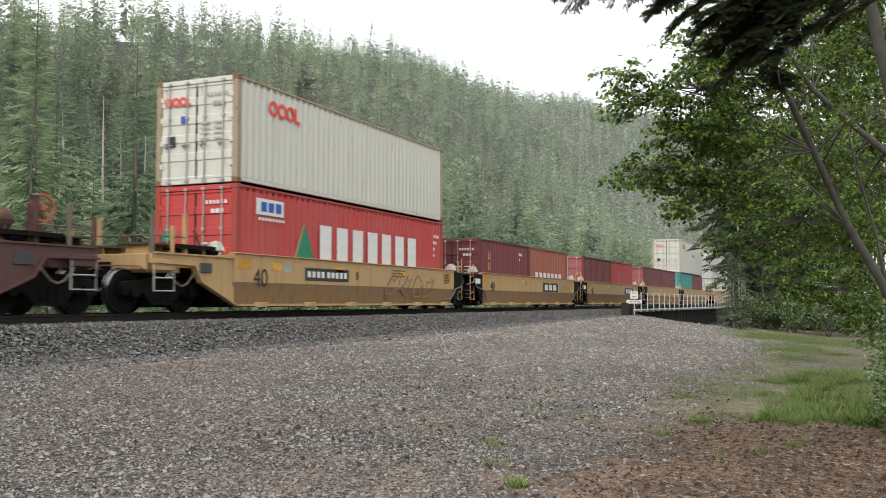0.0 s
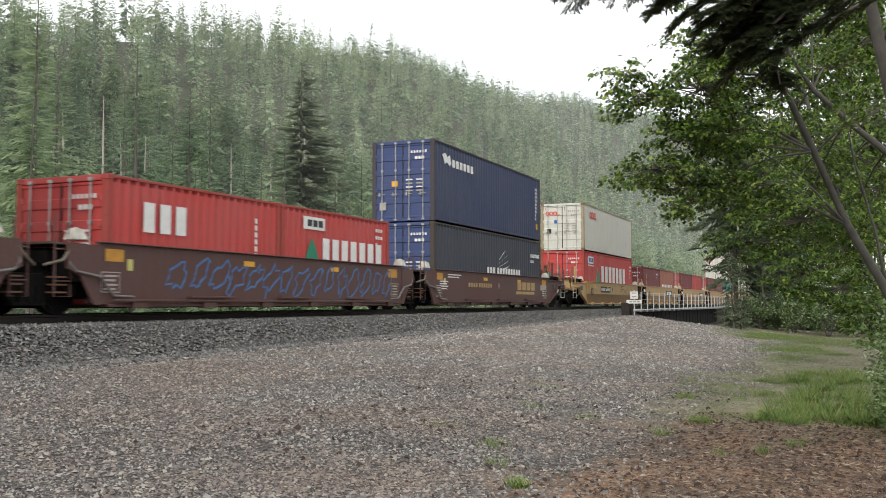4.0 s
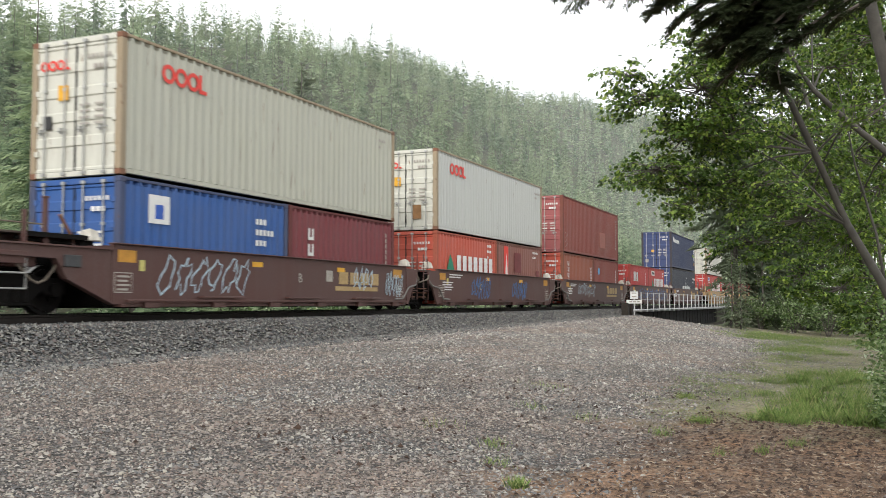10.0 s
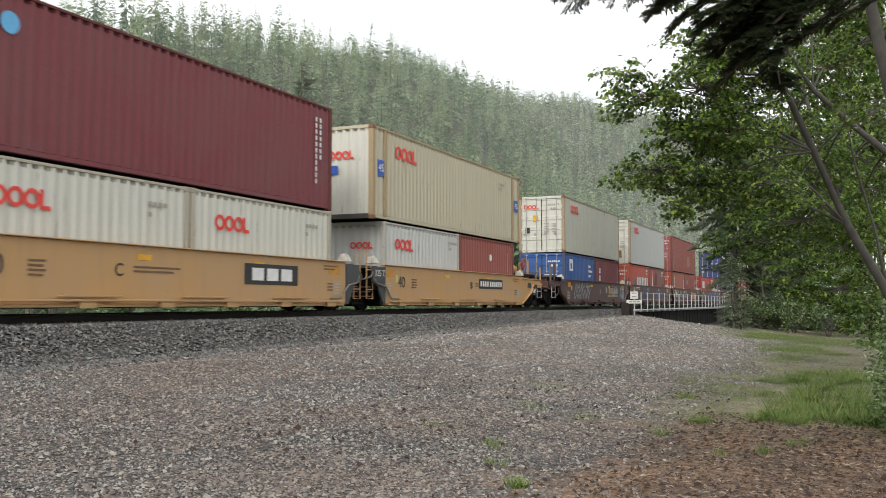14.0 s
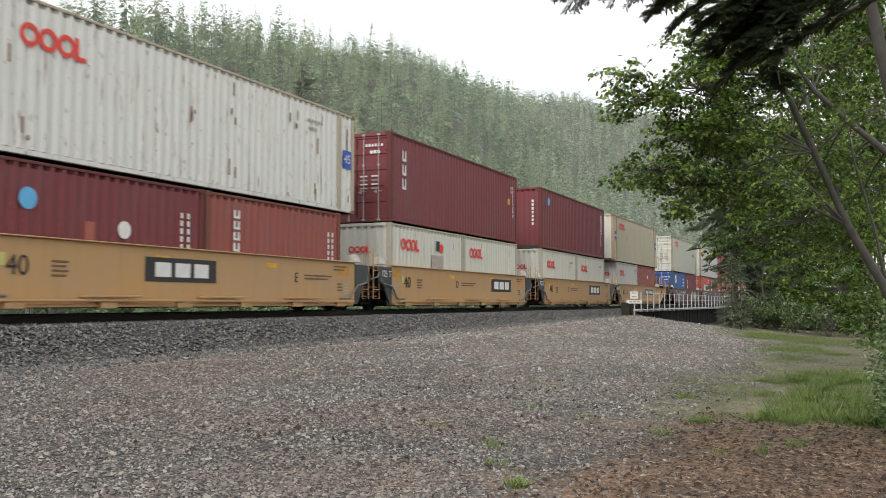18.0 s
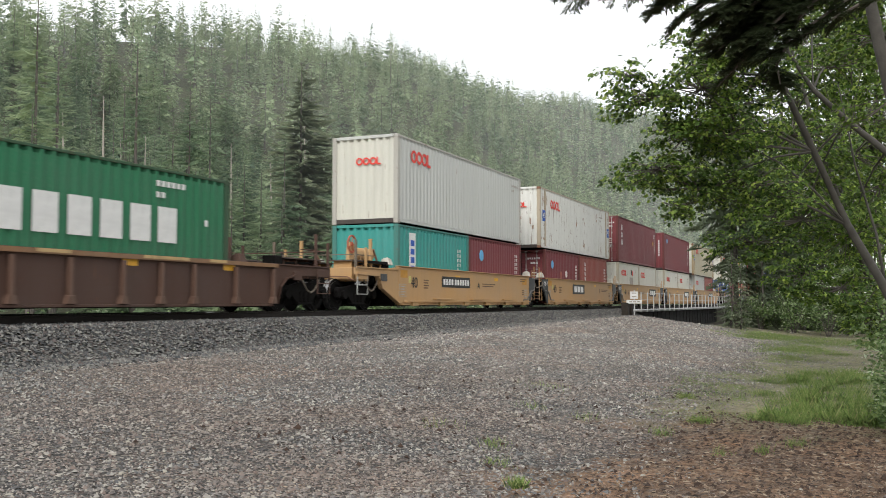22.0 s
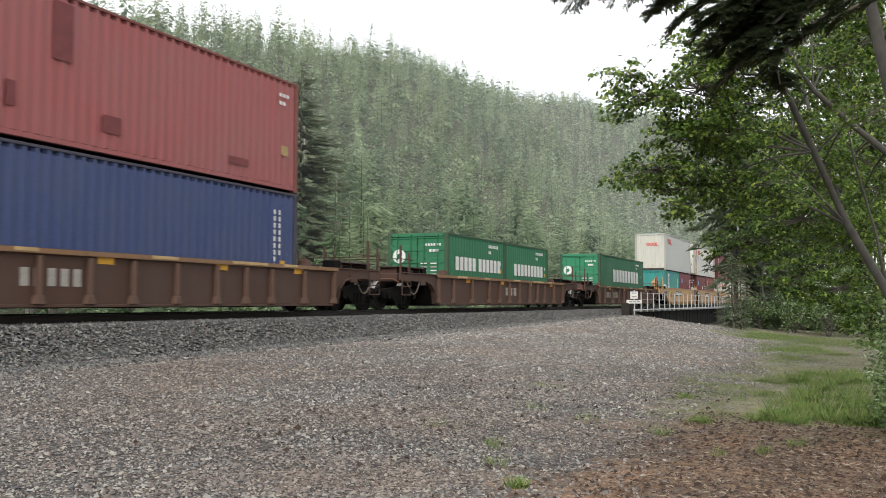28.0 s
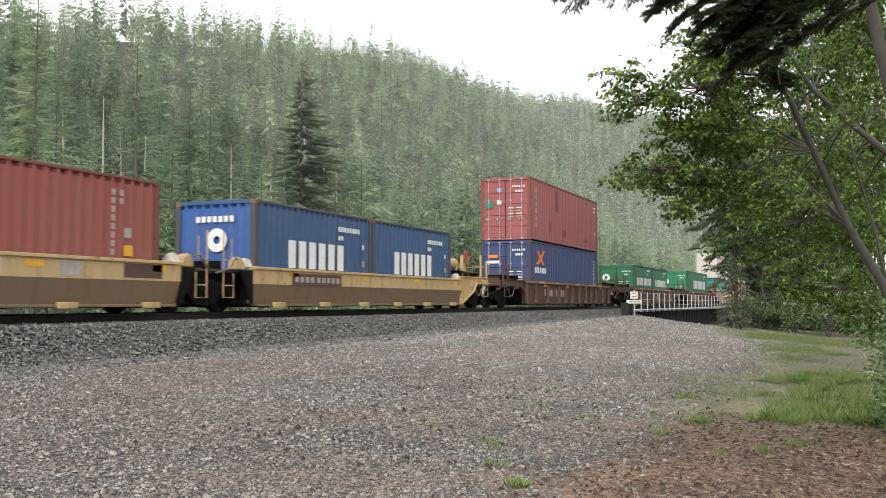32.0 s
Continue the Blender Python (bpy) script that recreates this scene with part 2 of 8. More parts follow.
def ground_material():
    """Crushed rock yard, with browner forest litter and thin turf by the trees."""
    k = Nodes("gravel_yard", 0.85)
    v = k.coords()
    cell = k.n.new("ShaderNodeSeparateColor")
    k.l.new(k.voronoi(24, v, out="Color"), cell.inputs[0])
    stones = stone_colours(k, cell.outputs[0])
    gaps = k.voronoi(24, v, "DISTANCE_TO_EDGE")
    # cell edges blackened, painting the shadow between stones
    stones = k.mix(k.ramp(gaps, [(0.02, 0.95), (0.16, 0.0)]), stones, (0.025, 0.023, 0.02))
    warm = k.noise(0.35, v, 4)
    stones = k.mix(1.0, stones, k.ramp(warm, [(0.45, (1.0, 1.03, 1.03)), (0.7, (1.38, 1.2, 1.08))]), "MULTIPLY")
    pale = k.noise(0.16, k.coords((0.6, 1.6, 1)), 3)
    stones = k.mix(1.0, stones, k.ramp(pale, [(0.42, (1.0, 1.0, 1.0)), (0.66, (1.3, 1.28, 1.25))]), "MULTIPLY")
    stones = k.mix(1.0, stones, k.ramp(k.noise(2.5, v, 6, 0.75), [(0.3, (0.34, 0.34, 0.34)), (0.7, (1.12, 1.09, 1.06))]), "MULTIPLY")
    stones = k.mix(1.0, stones, worn_drive(k, v), "MULTIPLY")
    # where the yard gives way to litter and turf
    sep = k.n.new("ShaderNodeSeparateXYZ")
    k.l.new(v, sep.inputs[0])
    def calc(op, a, b):
        q = k.n.new("ShaderNodeMath")
        q.operation = op
        for i, v_ in enumerate((a, b)):
            if isinstance(v_, (int, float)):
                q.inputs[i].default_value = v_
            else:
                k.l.new(v_, q.inputs[i])
        return q.outputs[0]

    X_, Y_ = sep.outputs["X"], sep.outputs["Y"]
    spill = k.n.new("ShaderNodeMapRange")
    spill.inputs["From Min"].default_value, spill.inputs["From Max"].default_value = 11.0, 12.1
    k.l.new(calc("ADD", Y_, calc("MULTIPLY", calc("SUBTRACT", k.noise(1.1, v, 6, 0.7), 0.5), 3.2)), spill.inputs["Value"])
    stones = k.mix(spill.outputs[0], stones, k.mix(1.0, stones, (0.5, 0.52, 0.52), "MULTIPLY"))
    strip = k.n.new("ShaderNodeMapRange")
    strip.inputs["From Min"].default_value, strip.inputs["From Max"].default_value = 41.0, 46.0
    strip.inputs["To Max"].default_value = 5.0
    k.l.new(X_, strip.inputs["Value"])
    line = calc("ADD", calc("SUBTRACT", 2.6, calc("MULTIPLY", X_, 0.02)), strip.outputs[0])
    wob = calc("MULTIPLY", calc("SUBTRACT", k.noise(0.55, v, 7, 0.72), 0.5), 7.0)
    off = calc("ADD", calc("SUBTRACT", Y_, line), wob)
    near = k.n.new("ShaderNodeMapRange")
    near.inputs["From Min"].default_value, near.inputs["From Max"].default_value = 0.5, -0.5
    k.l.new(off, near.inputs["Value"])
    litter = k.ramp(k.noise(11, v, 8, 0.8), [(0.34, (0.015, 0.01, 0.008)), (0.43, (0.12, 0.075, 0.045)), (0.53, (0.27, 0.165, 0.095)), (0.66, (0.42, 0.32, 0.225))])
    litter = k.mix(1.0, litter, k.ramp(k.noise(1.3, v, 5, 0.7), [(0.35, (0.6, 0.6, 0.6)), (0.65, (1.35, 1.2, 1.1))]), "MULTIPLY")
    turf = k.ramp(k.noise(7, v, 7, 0.75), [(0.28, (0.08, 0.075, 0.04)), (0.46, (0.24, 0.24, 0.11)), (0.58, (0.36, 0.31, 0.21)), (0.8, (0.45, 0.40, 0.34))])
    far = k.n.new("ShaderNodeMapRange")
    far.inputs["From Min"].default_value, far.inputs["From Max"].default_value = 11.5, 14.0
    k.l.new(calc("ADD", sep.outputs["X"], calc("MULTIPLY", calc("SUBTRACT", k.noise(0.8, v, 6, 0.75), 0.5), 9.0)), far.inputs["Value"])
    side = k.mix(far.outputs[0], litter, turf)
    cover = k.ramp(k.noise(1.1, k.coords((0.7, 1.3, 1)), 6, 0.7), [(0.38, 0.45), (0.58, 1.0)])
    c = k.mix(calc("MULTIPLY", near.outputs[0], cover), stones, side)
    # forest floor behind the line
    back = k.n.new("ShaderNodeMapRange")
    back.inputs["From Min"].default_value, back.inputs["From Max"].default_value = 17.5, 19.5
    k.l.new(sep.outputs["Y"], back.inputs["Value"])
    c = k.mix(back.outputs[0], c, k.ramp(k.noise(0.6, v, 6, 0.7), [(0.3, (0.03, 0.035, 0.015)), (0.7, (0.07, 0.075, 0.03))]))
    return k.out(c, gaps, 1.0, 0.08)


M["ground"] = ground_material()


def stones_material(name, dark, warm):
    k = Nodes(name, 0.85)
    c = stone_colours(k, k.island())
    if warm:
        c = k.mix(1.0, c, worn_drive(k, k.coords()), "MULTIPLY")
    c = k.mix(k.ramp(k.noise(0.5), [(0.45, 0.0), (0.7, warm)]), c, (0.23, 0.15, 0.115))
    c = k.mix(1.0, c, (dark * 0.95, dark, dark), "MULTIPLY")
    n = k.noise(60, None, 3)
    return k.out(c, n, 0.3, 0.01)


M["stones"] = stones_material("yard_stones", 1.0, 0.5)
M["ballast_stones"] = stones_material("ballast_stones", 0.62, 0.0)


def ballast_material():
    k = Nodes("ballast_bed", 0.9)
    v = k.coords()
    cell = k.n.new("ShaderNodeSeparateColor")
    k.l.new(k.voronoi(17, v, out="Color"), cell.inputs[0])
    c = k.mix(1.0, stone_colours(k, cell.outputs[0]), (0.44, 0.455, 0.445), "MULTIPLY")
    gaps = k.voronoi(17, v, "DISTANCE_TO_EDGE")
    # near-black cell edges paint the shadow between the rocks
    c = k.mix(k.ramp(gaps, [(0.0, 0.8), (0.14, 0.0)]), c, (0.03, 0.03, 0.03))
    return k.out(c, gaps, 1.0, 0.06)


M["ballast"] = ballast_material()


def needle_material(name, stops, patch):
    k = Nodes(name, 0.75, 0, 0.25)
    tint = k.n.new("ShaderNodeAttribute")      # each tree's tone plus painted shade, darker towards the trunk
    tint.attribute_name = "tone_and_shade"
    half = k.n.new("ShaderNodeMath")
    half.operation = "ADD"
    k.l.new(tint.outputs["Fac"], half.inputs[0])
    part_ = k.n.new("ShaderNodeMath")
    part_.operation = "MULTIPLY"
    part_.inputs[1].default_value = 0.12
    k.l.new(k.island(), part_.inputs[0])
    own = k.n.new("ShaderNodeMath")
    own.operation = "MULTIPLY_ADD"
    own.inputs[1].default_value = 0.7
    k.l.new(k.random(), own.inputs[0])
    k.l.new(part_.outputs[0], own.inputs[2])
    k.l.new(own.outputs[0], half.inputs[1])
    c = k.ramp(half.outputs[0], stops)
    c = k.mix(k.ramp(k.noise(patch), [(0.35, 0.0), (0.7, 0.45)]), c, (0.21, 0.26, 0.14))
    m = k.out(c)
    tr = k.n.new("ShaderNodeBsdfTranslucent")
    k.l.new(c, tr.inputs["Color"])
    mx = k.n.new("ShaderNodeMixShader")
    mx.inputs[0].default_value = 0.4
    k.l.new(k.b.outputs[0], mx.inputs[1])
    k.l.new(tr.outputs[0], mx.inputs[2])
    k.l.new(mx.outputs[0], k.n["Material Output"].inputs["Surface"])
    return m


NEEDLES = [(0.0, (0.038, 0.07, 0.046)), (0.3, (0.115, 0.18, 0.108)), (0.7, (0.245, 0.335, 0.19)), (1.0, (0.40, 0.48, 0.29))]
M["needles"] = needle_material("conifer_needles", NEEDLES, 0.02)
M["needles_near"] = needle_material("dark_fir_needles", [(0.0, (0.028, 0.045, 0.026)), (0.6, (0.085, 0.11, 0.065)), (1.0, (0.17, 0.19, 0.12))], 0.4)
M["needles_fir"] = needle_material("grey_green_fir_needles", [(0.0, (0.045, 0.068, 0.045)), (0.6, (0.155, 0.19, 0.125)), (1.0, (0.29, 0.32, 0.21))], 0.4)
# needle green blackened: the overhang's shade is put into the colour
M["shade_needles"] = needle_material("shade_darkened_needles", [(0.0, (0.008, 0.014, 0.006)), (0.6, (0.02, 0.032, 0.014)), (1.0, (0.045, 0.06, 0.028))], 0.4)
M["maple_bark"] = plain("smooth_grey_maple_bark", (0.07, 0.065, 0.056), 0.9, 0, 0.4, 4, 0.4)
M["bark"] = plain("grey_brown_bark", (0.13, 0.115, 0.10), 0.9, 0, 0.5, 5, 0.6)
M["snag"] = plain("bleached_dead_wood", (0.38, 0.34, 0.29), 0.9, 0, 0.3, 5, 0.4)


def leaf_material(name, stops):
    k = Nodes(name, 0.5, 0, 0.4)
    c = k.ramp(k.island(), stops)
    c = k.mix(k.ramp(k.noise(0.7), [(0.4, 0.0), (0.7, 0.4)]), c, (0.13, 0.20, 0.03))
    m = k.out(c)
    tr = k.n.new("ShaderNodeBsdfTranslucent")
    k.l.new(c, tr.inputs["Color"])
    mx = k.n.new("ShaderNodeMixShader")
    mx.inputs[0].default_value = 0.45
    k.l.new(k.b.outputs[0], mx.inputs[1])
    k.l.new(tr.outputs[0], mx.inputs[2])
    k.l.new(mx.outputs[0], k.n["Material Output"].inputs["Surface"])
    return m


LEAVES = [(0.0, (0.018, 0.042, 0.010)), (0.45, (0.065, 0.125, 0.024)), (0.75, (0.16, 0.26, 0.042)), (1.0, (0.36, 0.46, 0.10))]
M["leaves"] = leaf_material("broad_leaves", LEAVES)
M["bush_leaves"] = leaf_material("shrub_leaves", [(0.0, (0.06, 0.11, 0.04)), (0.5, (0.16, 0.25, 0.09)), (0.8, (0.31, 0.41, 0.19)), (1.0, (0.6, 0.65, 0.5))])
M["grass"] = leaf_material("grass_blades", [(0.0, (0.09, 0.16, 0.045)), (0.5, (0.22, 0.33, 0.09)), (0.85, (0.36, 0.43, 0.16)), (1.0, (0.5, 0.44, 0.24))])
M["rail"] = plain("rusty_rail_steel", (0.022, 0.016, 0.013), 0.6, 0.4)
M["rail_top"] = plain("polished_rail_head", (0.4, 0.39, 0.38), 0.28, 1.0, 0.1)
M["tie"] = plain("creosoted_timber", (0.035, 0.028, 0.022), 0.9, 0, 0.4, 4, 0.5)
M["girder"] = plain("dark_bridge_steel", (0.014, 0.012, 0.011), 0.9, 0.0, 0.4, 2)
M["galv"] = plain("galvanised_railing", (0.55, 0.56, 0.56), 0.5, 0.3, 0.15)
M["concrete"] = plain("weathered_concrete", (0.3, 0.28, 0.25), 0.9, 0, 0.3, 2)
M["water"] = plain("shaded_creek_water", (0.03, 0.035, 0.03), 0.15, 0, 0.3, 1)


# ======================= mesh building =======================


class Mesh:
    """Collects boxes, tubes and plates, then becomes one mesh."""

    def __init__(self):
        self.v, self.f = [], []

    def add(self, verts, faces):
        n = len(self.v)
        self.v += [tuple(p) for p in verts]
        self.f += [tuple(i + n for i in q) for q in faces]
        return self

    def box(self, x0, x1, y0, y1, z0, z1):
        return self.add([(x, y, z) for x in (x0, x1) for y in (y0, y1) for z in (z0, z1)],
                        [(0, 1, 3, 2), (4, 6, 7, 5), (0, 4, 5, 1), (2, 3, 7, 6), (0, 2, 6, 4), (1, 5, 7, 3)])

    def tube(self, pts, r, n=6):
        """A bar along the points; r: one radius or one for each point."""
        pts = [Vector(p) for p in pts]
        rs = r if isinstance(r, (list, tuple)) else [r] * len(pts)
        rings = []
        for i, p in enumerate(pts):
            d = (pts[min(i + 1, len(pts) - 1)] - pts[max(i - 1, 0)]).normalized()
            u = d.cross(Vector((0, 0, 1)) if abs(d.z) < 0.9 else Vector((1, 0, 0))).normalized()
            w = d.cross(u)
            rings.append([p + rs[i] * (math.cos(a) * u + math.sin(a) * w) for a in (2 * math.pi * j / n for j in range(n))])
        f = [(i * n + j, i * n + (j + 1) % n, (i + 1) * n + (j + 1) % n, (i + 1) * n + j) for i in range(len(pts) - 1) for j in range(n)]
        f += [tuple(range(n - 1, -1, -1)), tuple(range((len(pts) - 1) * n, len(pts) * n))]
        return self.add([q for ring in rings for q in ring], f)

    def plate(self, outline, y0, y1):
        """An outline in x and z, with thickness from y0 to y1."""
        n = len(outline)
        return self.add([(x, y, z) for y in (y0, y1) for x, z in outline],
                        [tuple(range(n)), tuple(range(2 * n - 1, n - 1, -1))] + [(i, i + n, (i + 1) % n + n, (i + 1) % n) for i in range(n)])

    def cross(self, outline, x0, x1):
        """An outline in y and z, drawn out from x0 to x1."""
        n = len(outline)
        return self.add([(x, y, z) for x in (x0, x1) for y, z in outline],
                        [tuple(range(n)), tuple(range(2 * n - 1, n - 1, -1))] + [(i, i + n, (i + 1) % n + n, (i + 1) % n) for i in range(n)])

    def disc(self, c, r, depth, n=20, r2=None):
        """A wheel-like disc or ring about an axis along y."""
        x, y, z = c
        ang = [2 * math.pi * i / n for i in range(n)]
        if r2 is None:
            return self.plate([(x + r * math.cos(a), z + r * math.sin(a)) for a in ang], y - depth / 2, y + depth / 2)
        v = [(x + q * math.cos(a), yy, z + q * math.sin(a)) for yy in (y - depth / 2, y + depth / 2) for q in (r, r2) for a in ang]
        f = []
        for i in range(n):
            j = (i + 1) % n
            f += [(i, j, n + j, n + i), (2 * n + i, 3 * n + i, 3 * n + j, 2 * n + j), (i, 2 * n + i, 2 * n + j, j), (n + i, n + j, 3 * n + j, 3 * n + i)]
        return self.add(v, f)

    def data(self, name, bevel=0.0):
        me = bpy.data.meshes.new(name)
        me.from_pydata(self.v, [], self.f)
        bm = bmesh.new()
        bm.from_mesh(me)
        bmesh.ops.recalc_face_normals(bm, faces=bm.faces)
        if bevel:
            bmesh.ops.bevel(bm, geom=bm.edges[:], offset=bevel, segments=1, affect="EDGES", profile=0.5)
        bm.to_mesh(me)
        bm.free()
        return me


CACHE = {}


def part(name, data, material, parent=None, label="", at=None, smooth=False):
    """Links a mesh as one object under a thing or a part. Alike meshes are shared, their material sits on the object."""
    if isinstance(data, Mesh):
        data = data.data(name)
    if not data.materials:
        data.materials.append(None)
    if smooth:
        data.polygons.foreach_set("use_smooth", [True] * len(data.polygons))
    ob = new(name, data)
    ob.material_slots[0].link = "OBJECT"
    ob.material_slots[0].material = material
    if parent:
        ob.parent = parent
    if at is not None:
        ob.location = at
    if label:
        ob["label"] = label
    return ob


def shared(key, build, bevel=0.0):
    if key not in CACHE:
        CACHE[key] = build().data(key[0], bevel)
    return CACHE[key]


def arrays(name, verts, faces, material, parent=None, smooth=False):
    """A large mesh from numpy arrays: verts n x 3, faces m x 3 or m x 4."""
    me = bpy.data.meshes.new(name)
    k = faces.shape[1]
    me.vertices.add(len(verts))
    me.vertices.foreach_set("co", np.ascontiguousarray(verts, dtype=np.float32).ravel())
    me.loops.add(faces.size)
    me.loops.foreach_set("vertex_index", np.ascontiguousarray(faces, dtype=np.int32).ravel())
    me.polygons.add(len(faces))
    me.polygons.foreach_set("loop_start", np.arange(0, faces.size, k, dtype=np.int32))
    me.polygons.foreach_set("loop_total", np.full(len(faces), k, dtype=np.int32))
    me.update(calc_edges=True)
    me.materials.append(material)
    ob = new(name, me)
    if parent:
        ob.parent = parent
    return ob


def scatter(verts, faces, places, turns, sizes, stretch=None):
    """Copies of one small shape as arrays: at places, turned about z, scaled."""
    n, m = len(places), len(verts)
    c, s = np.cos(turns)[:, None], np.sin(turns)[:, None]
    p = verts[None, :, :] * sizes[:, None, None]
    if stretch is not None:
        p = p * stretch[:, None, :]
    out = np.empty((n, m, 3), np.float32)
    out[:, :, 0] = p[:, :, 0] * c - p[:, :, 1] * s
    out[:, :, 1] = p[:, :, 0] * s + p[:, :, 1] * c
    out[:, :, 2] = p[:, :, 2]
    out += places[:, None, :]
    return out.reshape(-1, 3), (faces[None] + (np.arange(n) * m)[:, None, None]).reshape(-1, faces.shape[1])
# ======================= the lie of the land =======================
TRACK_Y = 14.5            # centre line of the track, which runs along x
HALF_GAUGE = 0.7525
CREEK = (57.5, 101.0)      # the bridge's span


def smooth(t):
    t = np.clip(t, 0, 1)
    return t * t * (3 - 2 * t)


def rough(x, y, s):
    """A cheap rolling unevenness."""
    return (np.sin(x * 1.3 * s + 1.7 * np.sin(y * 0.9 * s)) + np.sin(y * 1.7 * s + 1.3 * np.sin(x * 0.7 * s + 2.0))) * 0.5


def hill(x, y):
    crest = 78 - np.clip((500 - x) * 0.039, 0, 12) + 0.146 * np.clip(x, -200, 3000) + 5 * rough(x, y, 0.02)
    line = 300 + 25 * rough(x, 0 * x, 0.008)
    up = smooth((y - 62) / (line - 62) * 0.86) / smooth(np.array(0.86))
    peak = 385 * np.exp(-((x - 1356) ** 2 + (y - 641) ** 2) / (2 * 150.0 ** 2))      # a far hill behind the ridge
    return np.maximum(crest * np.minimum(up, 1.0) + np.maximum(y - line, 0) * -0.12, peak)


def land(x, y):
    x, y = np.asarray(x, float), np.asarray(y, float)
    toe = -0.82 + 0.008 * np.clip(x - 10, 0, 36)
    z = -1.38 + (toe + 1.38) * smooth((y - 0.5) / 9.7)
    z = np.where(y > 10, toe, z)
    z = z + 0.035 * rough(x, y, 0.8) * (y < 10.5)
    z = np.where(y > 16.5, toe - 0.9 * smooth((y - 16.5) / 4), z)
    z = z + hill(x, y)
    lip = np.interp(y, [4.6, 5.4, 6.4, 8.0, 10.0, 11.3, 12.0], [55.2, 49.5, 45.6, 46.4, 50.0, 55.0, 56.4])
    bank = smooth((x - lip) / 2.6) * (1 - smooth((x - CREEK[1] - 1) / 5.0))
    return z - 3.6 * bank * (1 - smooth((y - 60) / 20))


def axis(*runs):
    out = []
    for a, b, n in runs:
        out += list(np.linspace(a, b, n, endpoint=False))
    return np.array(out)


gx = axis((-2500, -300, 8), (-300, -20, 14), (-20, 50, 140), (50, 92, 84), (92, 400, 60), (400, 1500, 80), (1500, 4600, 12))
gy = axis((-3000, -200, 8), (-200, -20, 12), (-20, 24, 110), (24, 80, 40), (80, 420, 60), (420, 900, 24), (900, 3200, 8))
GX, GY = np.meshgrid(gx, gy, indexing="ij")
gv = np.stack([GX, GY, land(GX, GY)], -1).reshape(-1, 3)
ni, nj = len(gx), len(gy)
idx = np.arange(ni * nj).reshape(ni, nj)
gf = np.stack([idx[:-1, :-1], idx[1:, :-1], idx[1:, 1:], idx[:-1, 1:]], -1).reshape(-1, 4)
ground = arrays("ground", gv, gf, M["ground"])
ground.data.polygons.foreach_set("use_smooth", [True] * len(gf))
tagged(ground, "gravel yard with litter, turf and forest floor beyond the line", "ground", kind="structure")

# ======================= track =======================
BED = [(-2.75, -0.95), (-1.75, -0.20), (-1.35, -0.17), (1.35, -0.17), (1.75, -0.20), (2.75, -0.95)]
for bx0, bx1 in ((-60.0, CREEK[0] - 0.6), (CREEK[1] + 0.6, 320.0)):
    n = int((bx1 - bx0) / 1.2)
    xs = np.linspace(bx0, bx1, n)
    cols = []
    for j, (oy, oz) in enumerate(np.array([[BED[i][0] + (BED[i + 1][0] - BED[i][0]) * f, BED[i][1] + (BED[i + 1][1] - BED[i][1]) * f]
                                          for i in range(5) for f in (0, 0.33, 0.66)] + [list(BED[-1])])):
        cols.append(np.stack([xs, np.full(n, TRACK_Y + oy) + 0.05 * rough(xs, xs * 0 + j, 2.1), oz + 0.025 * rough(xs * 2, xs * 0 + j * 3.0, 1.7)], -1))
    bv = np.stack(cols, 1).reshape(-1, 3)
    m = len(cols)
    bi = np.arange(n * m).reshape(n, m)
    bf = np.stack([bi[:-1, :-1], bi[1:, :-1], bi[1:, 1:], bi[:-1, 1:]], -1).reshape(-1, 4)
    tagged(arrays("ballast_bed", bv, bf, M["ballast"]), "dark grey crushed rock ballast shoulder under the track", "ballast", kind="structure")

track = tagged(new("railway_track"), "single railway track on timber ties in grey ballast", "track", kind="structure")
track.location = (0, TRACK_Y, 0)
RAIL = [(-0.075, -0.18), (0.075, -0.18), (0.075, -0.165), (0.012, -0.15), (0.012, -0.05), (0.037, -0.04), (0.037, -0.004), (-0.037, -0.004),
        (-0.037, -0.04), (-0.012, -0.05), (-0.012, -0.15), (-0.075, -0.165)]
for sgn in (-1, 1):
    rail = part("rail", Mesh().cross([(y + sgn * HALF_GAUGE, z) for y, z in RAIL], -60, 320), M["rail"], track)
    part("rail_head", Mesh().cross([(sgn * HALF_GAUGE - 0.03, -0.004), (sgn * HALF_GAUGE + 0.03, -0.004), (sgn * HALF_GAUGE + 0.024, 0.0), (sgn * HALF_GAUGE - 0.024, 0.0)], -60, 320),
         M["rail_top"], rail, "polished rail head")
tie_mesh = Mesh().box(-0.115, 0.115, -1.3, 1.3, -0.36, -0.182).data("tie", 0.012)
for i in range(190):
    tx = 2 + i * 0.53
    part("tie", tie_mesh, M["tie"], track, at=(tx, 0.02 * math.sin(i * 2.1), 0))

# ======================= bridge over the creek =======================
B0, B1 = CREEK
bridge = tagged(new("girder_bridge"), "dark steel deck girder railway bridge with a pale railed walkway", "bridge", kind="structure")
bridge.location = (0, TRACK_Y, 0)
for sgn in (-1, 1):
    g = Mesh().box(B0 - 0.8, B1 + 0.8, sgn * 1.5 - 0.02, sgn * 1.5 + 0.02, -1.75, -0.42)
    for zz in (-1.79, -0.42):
        g.box(B0 - 0.8, B1 + 0.8, sgn * 1.5 - 0.2, sgn * 1.5 + 0.2, zz, zz + 0.04)
    gi = part("girder", g, M["girder"], bridge)
    for i in range(28):
        x = B0 + (B1 - B0) * i / 27
        part("stiffener", shared(("stiffener",), lambda: Mesh().box(-0.012, 0.012, -0.05, 0.05, -1.75, -0.42)), M["girder"], gi, at=(x, sgn * (1.5) + 0.003, 0))
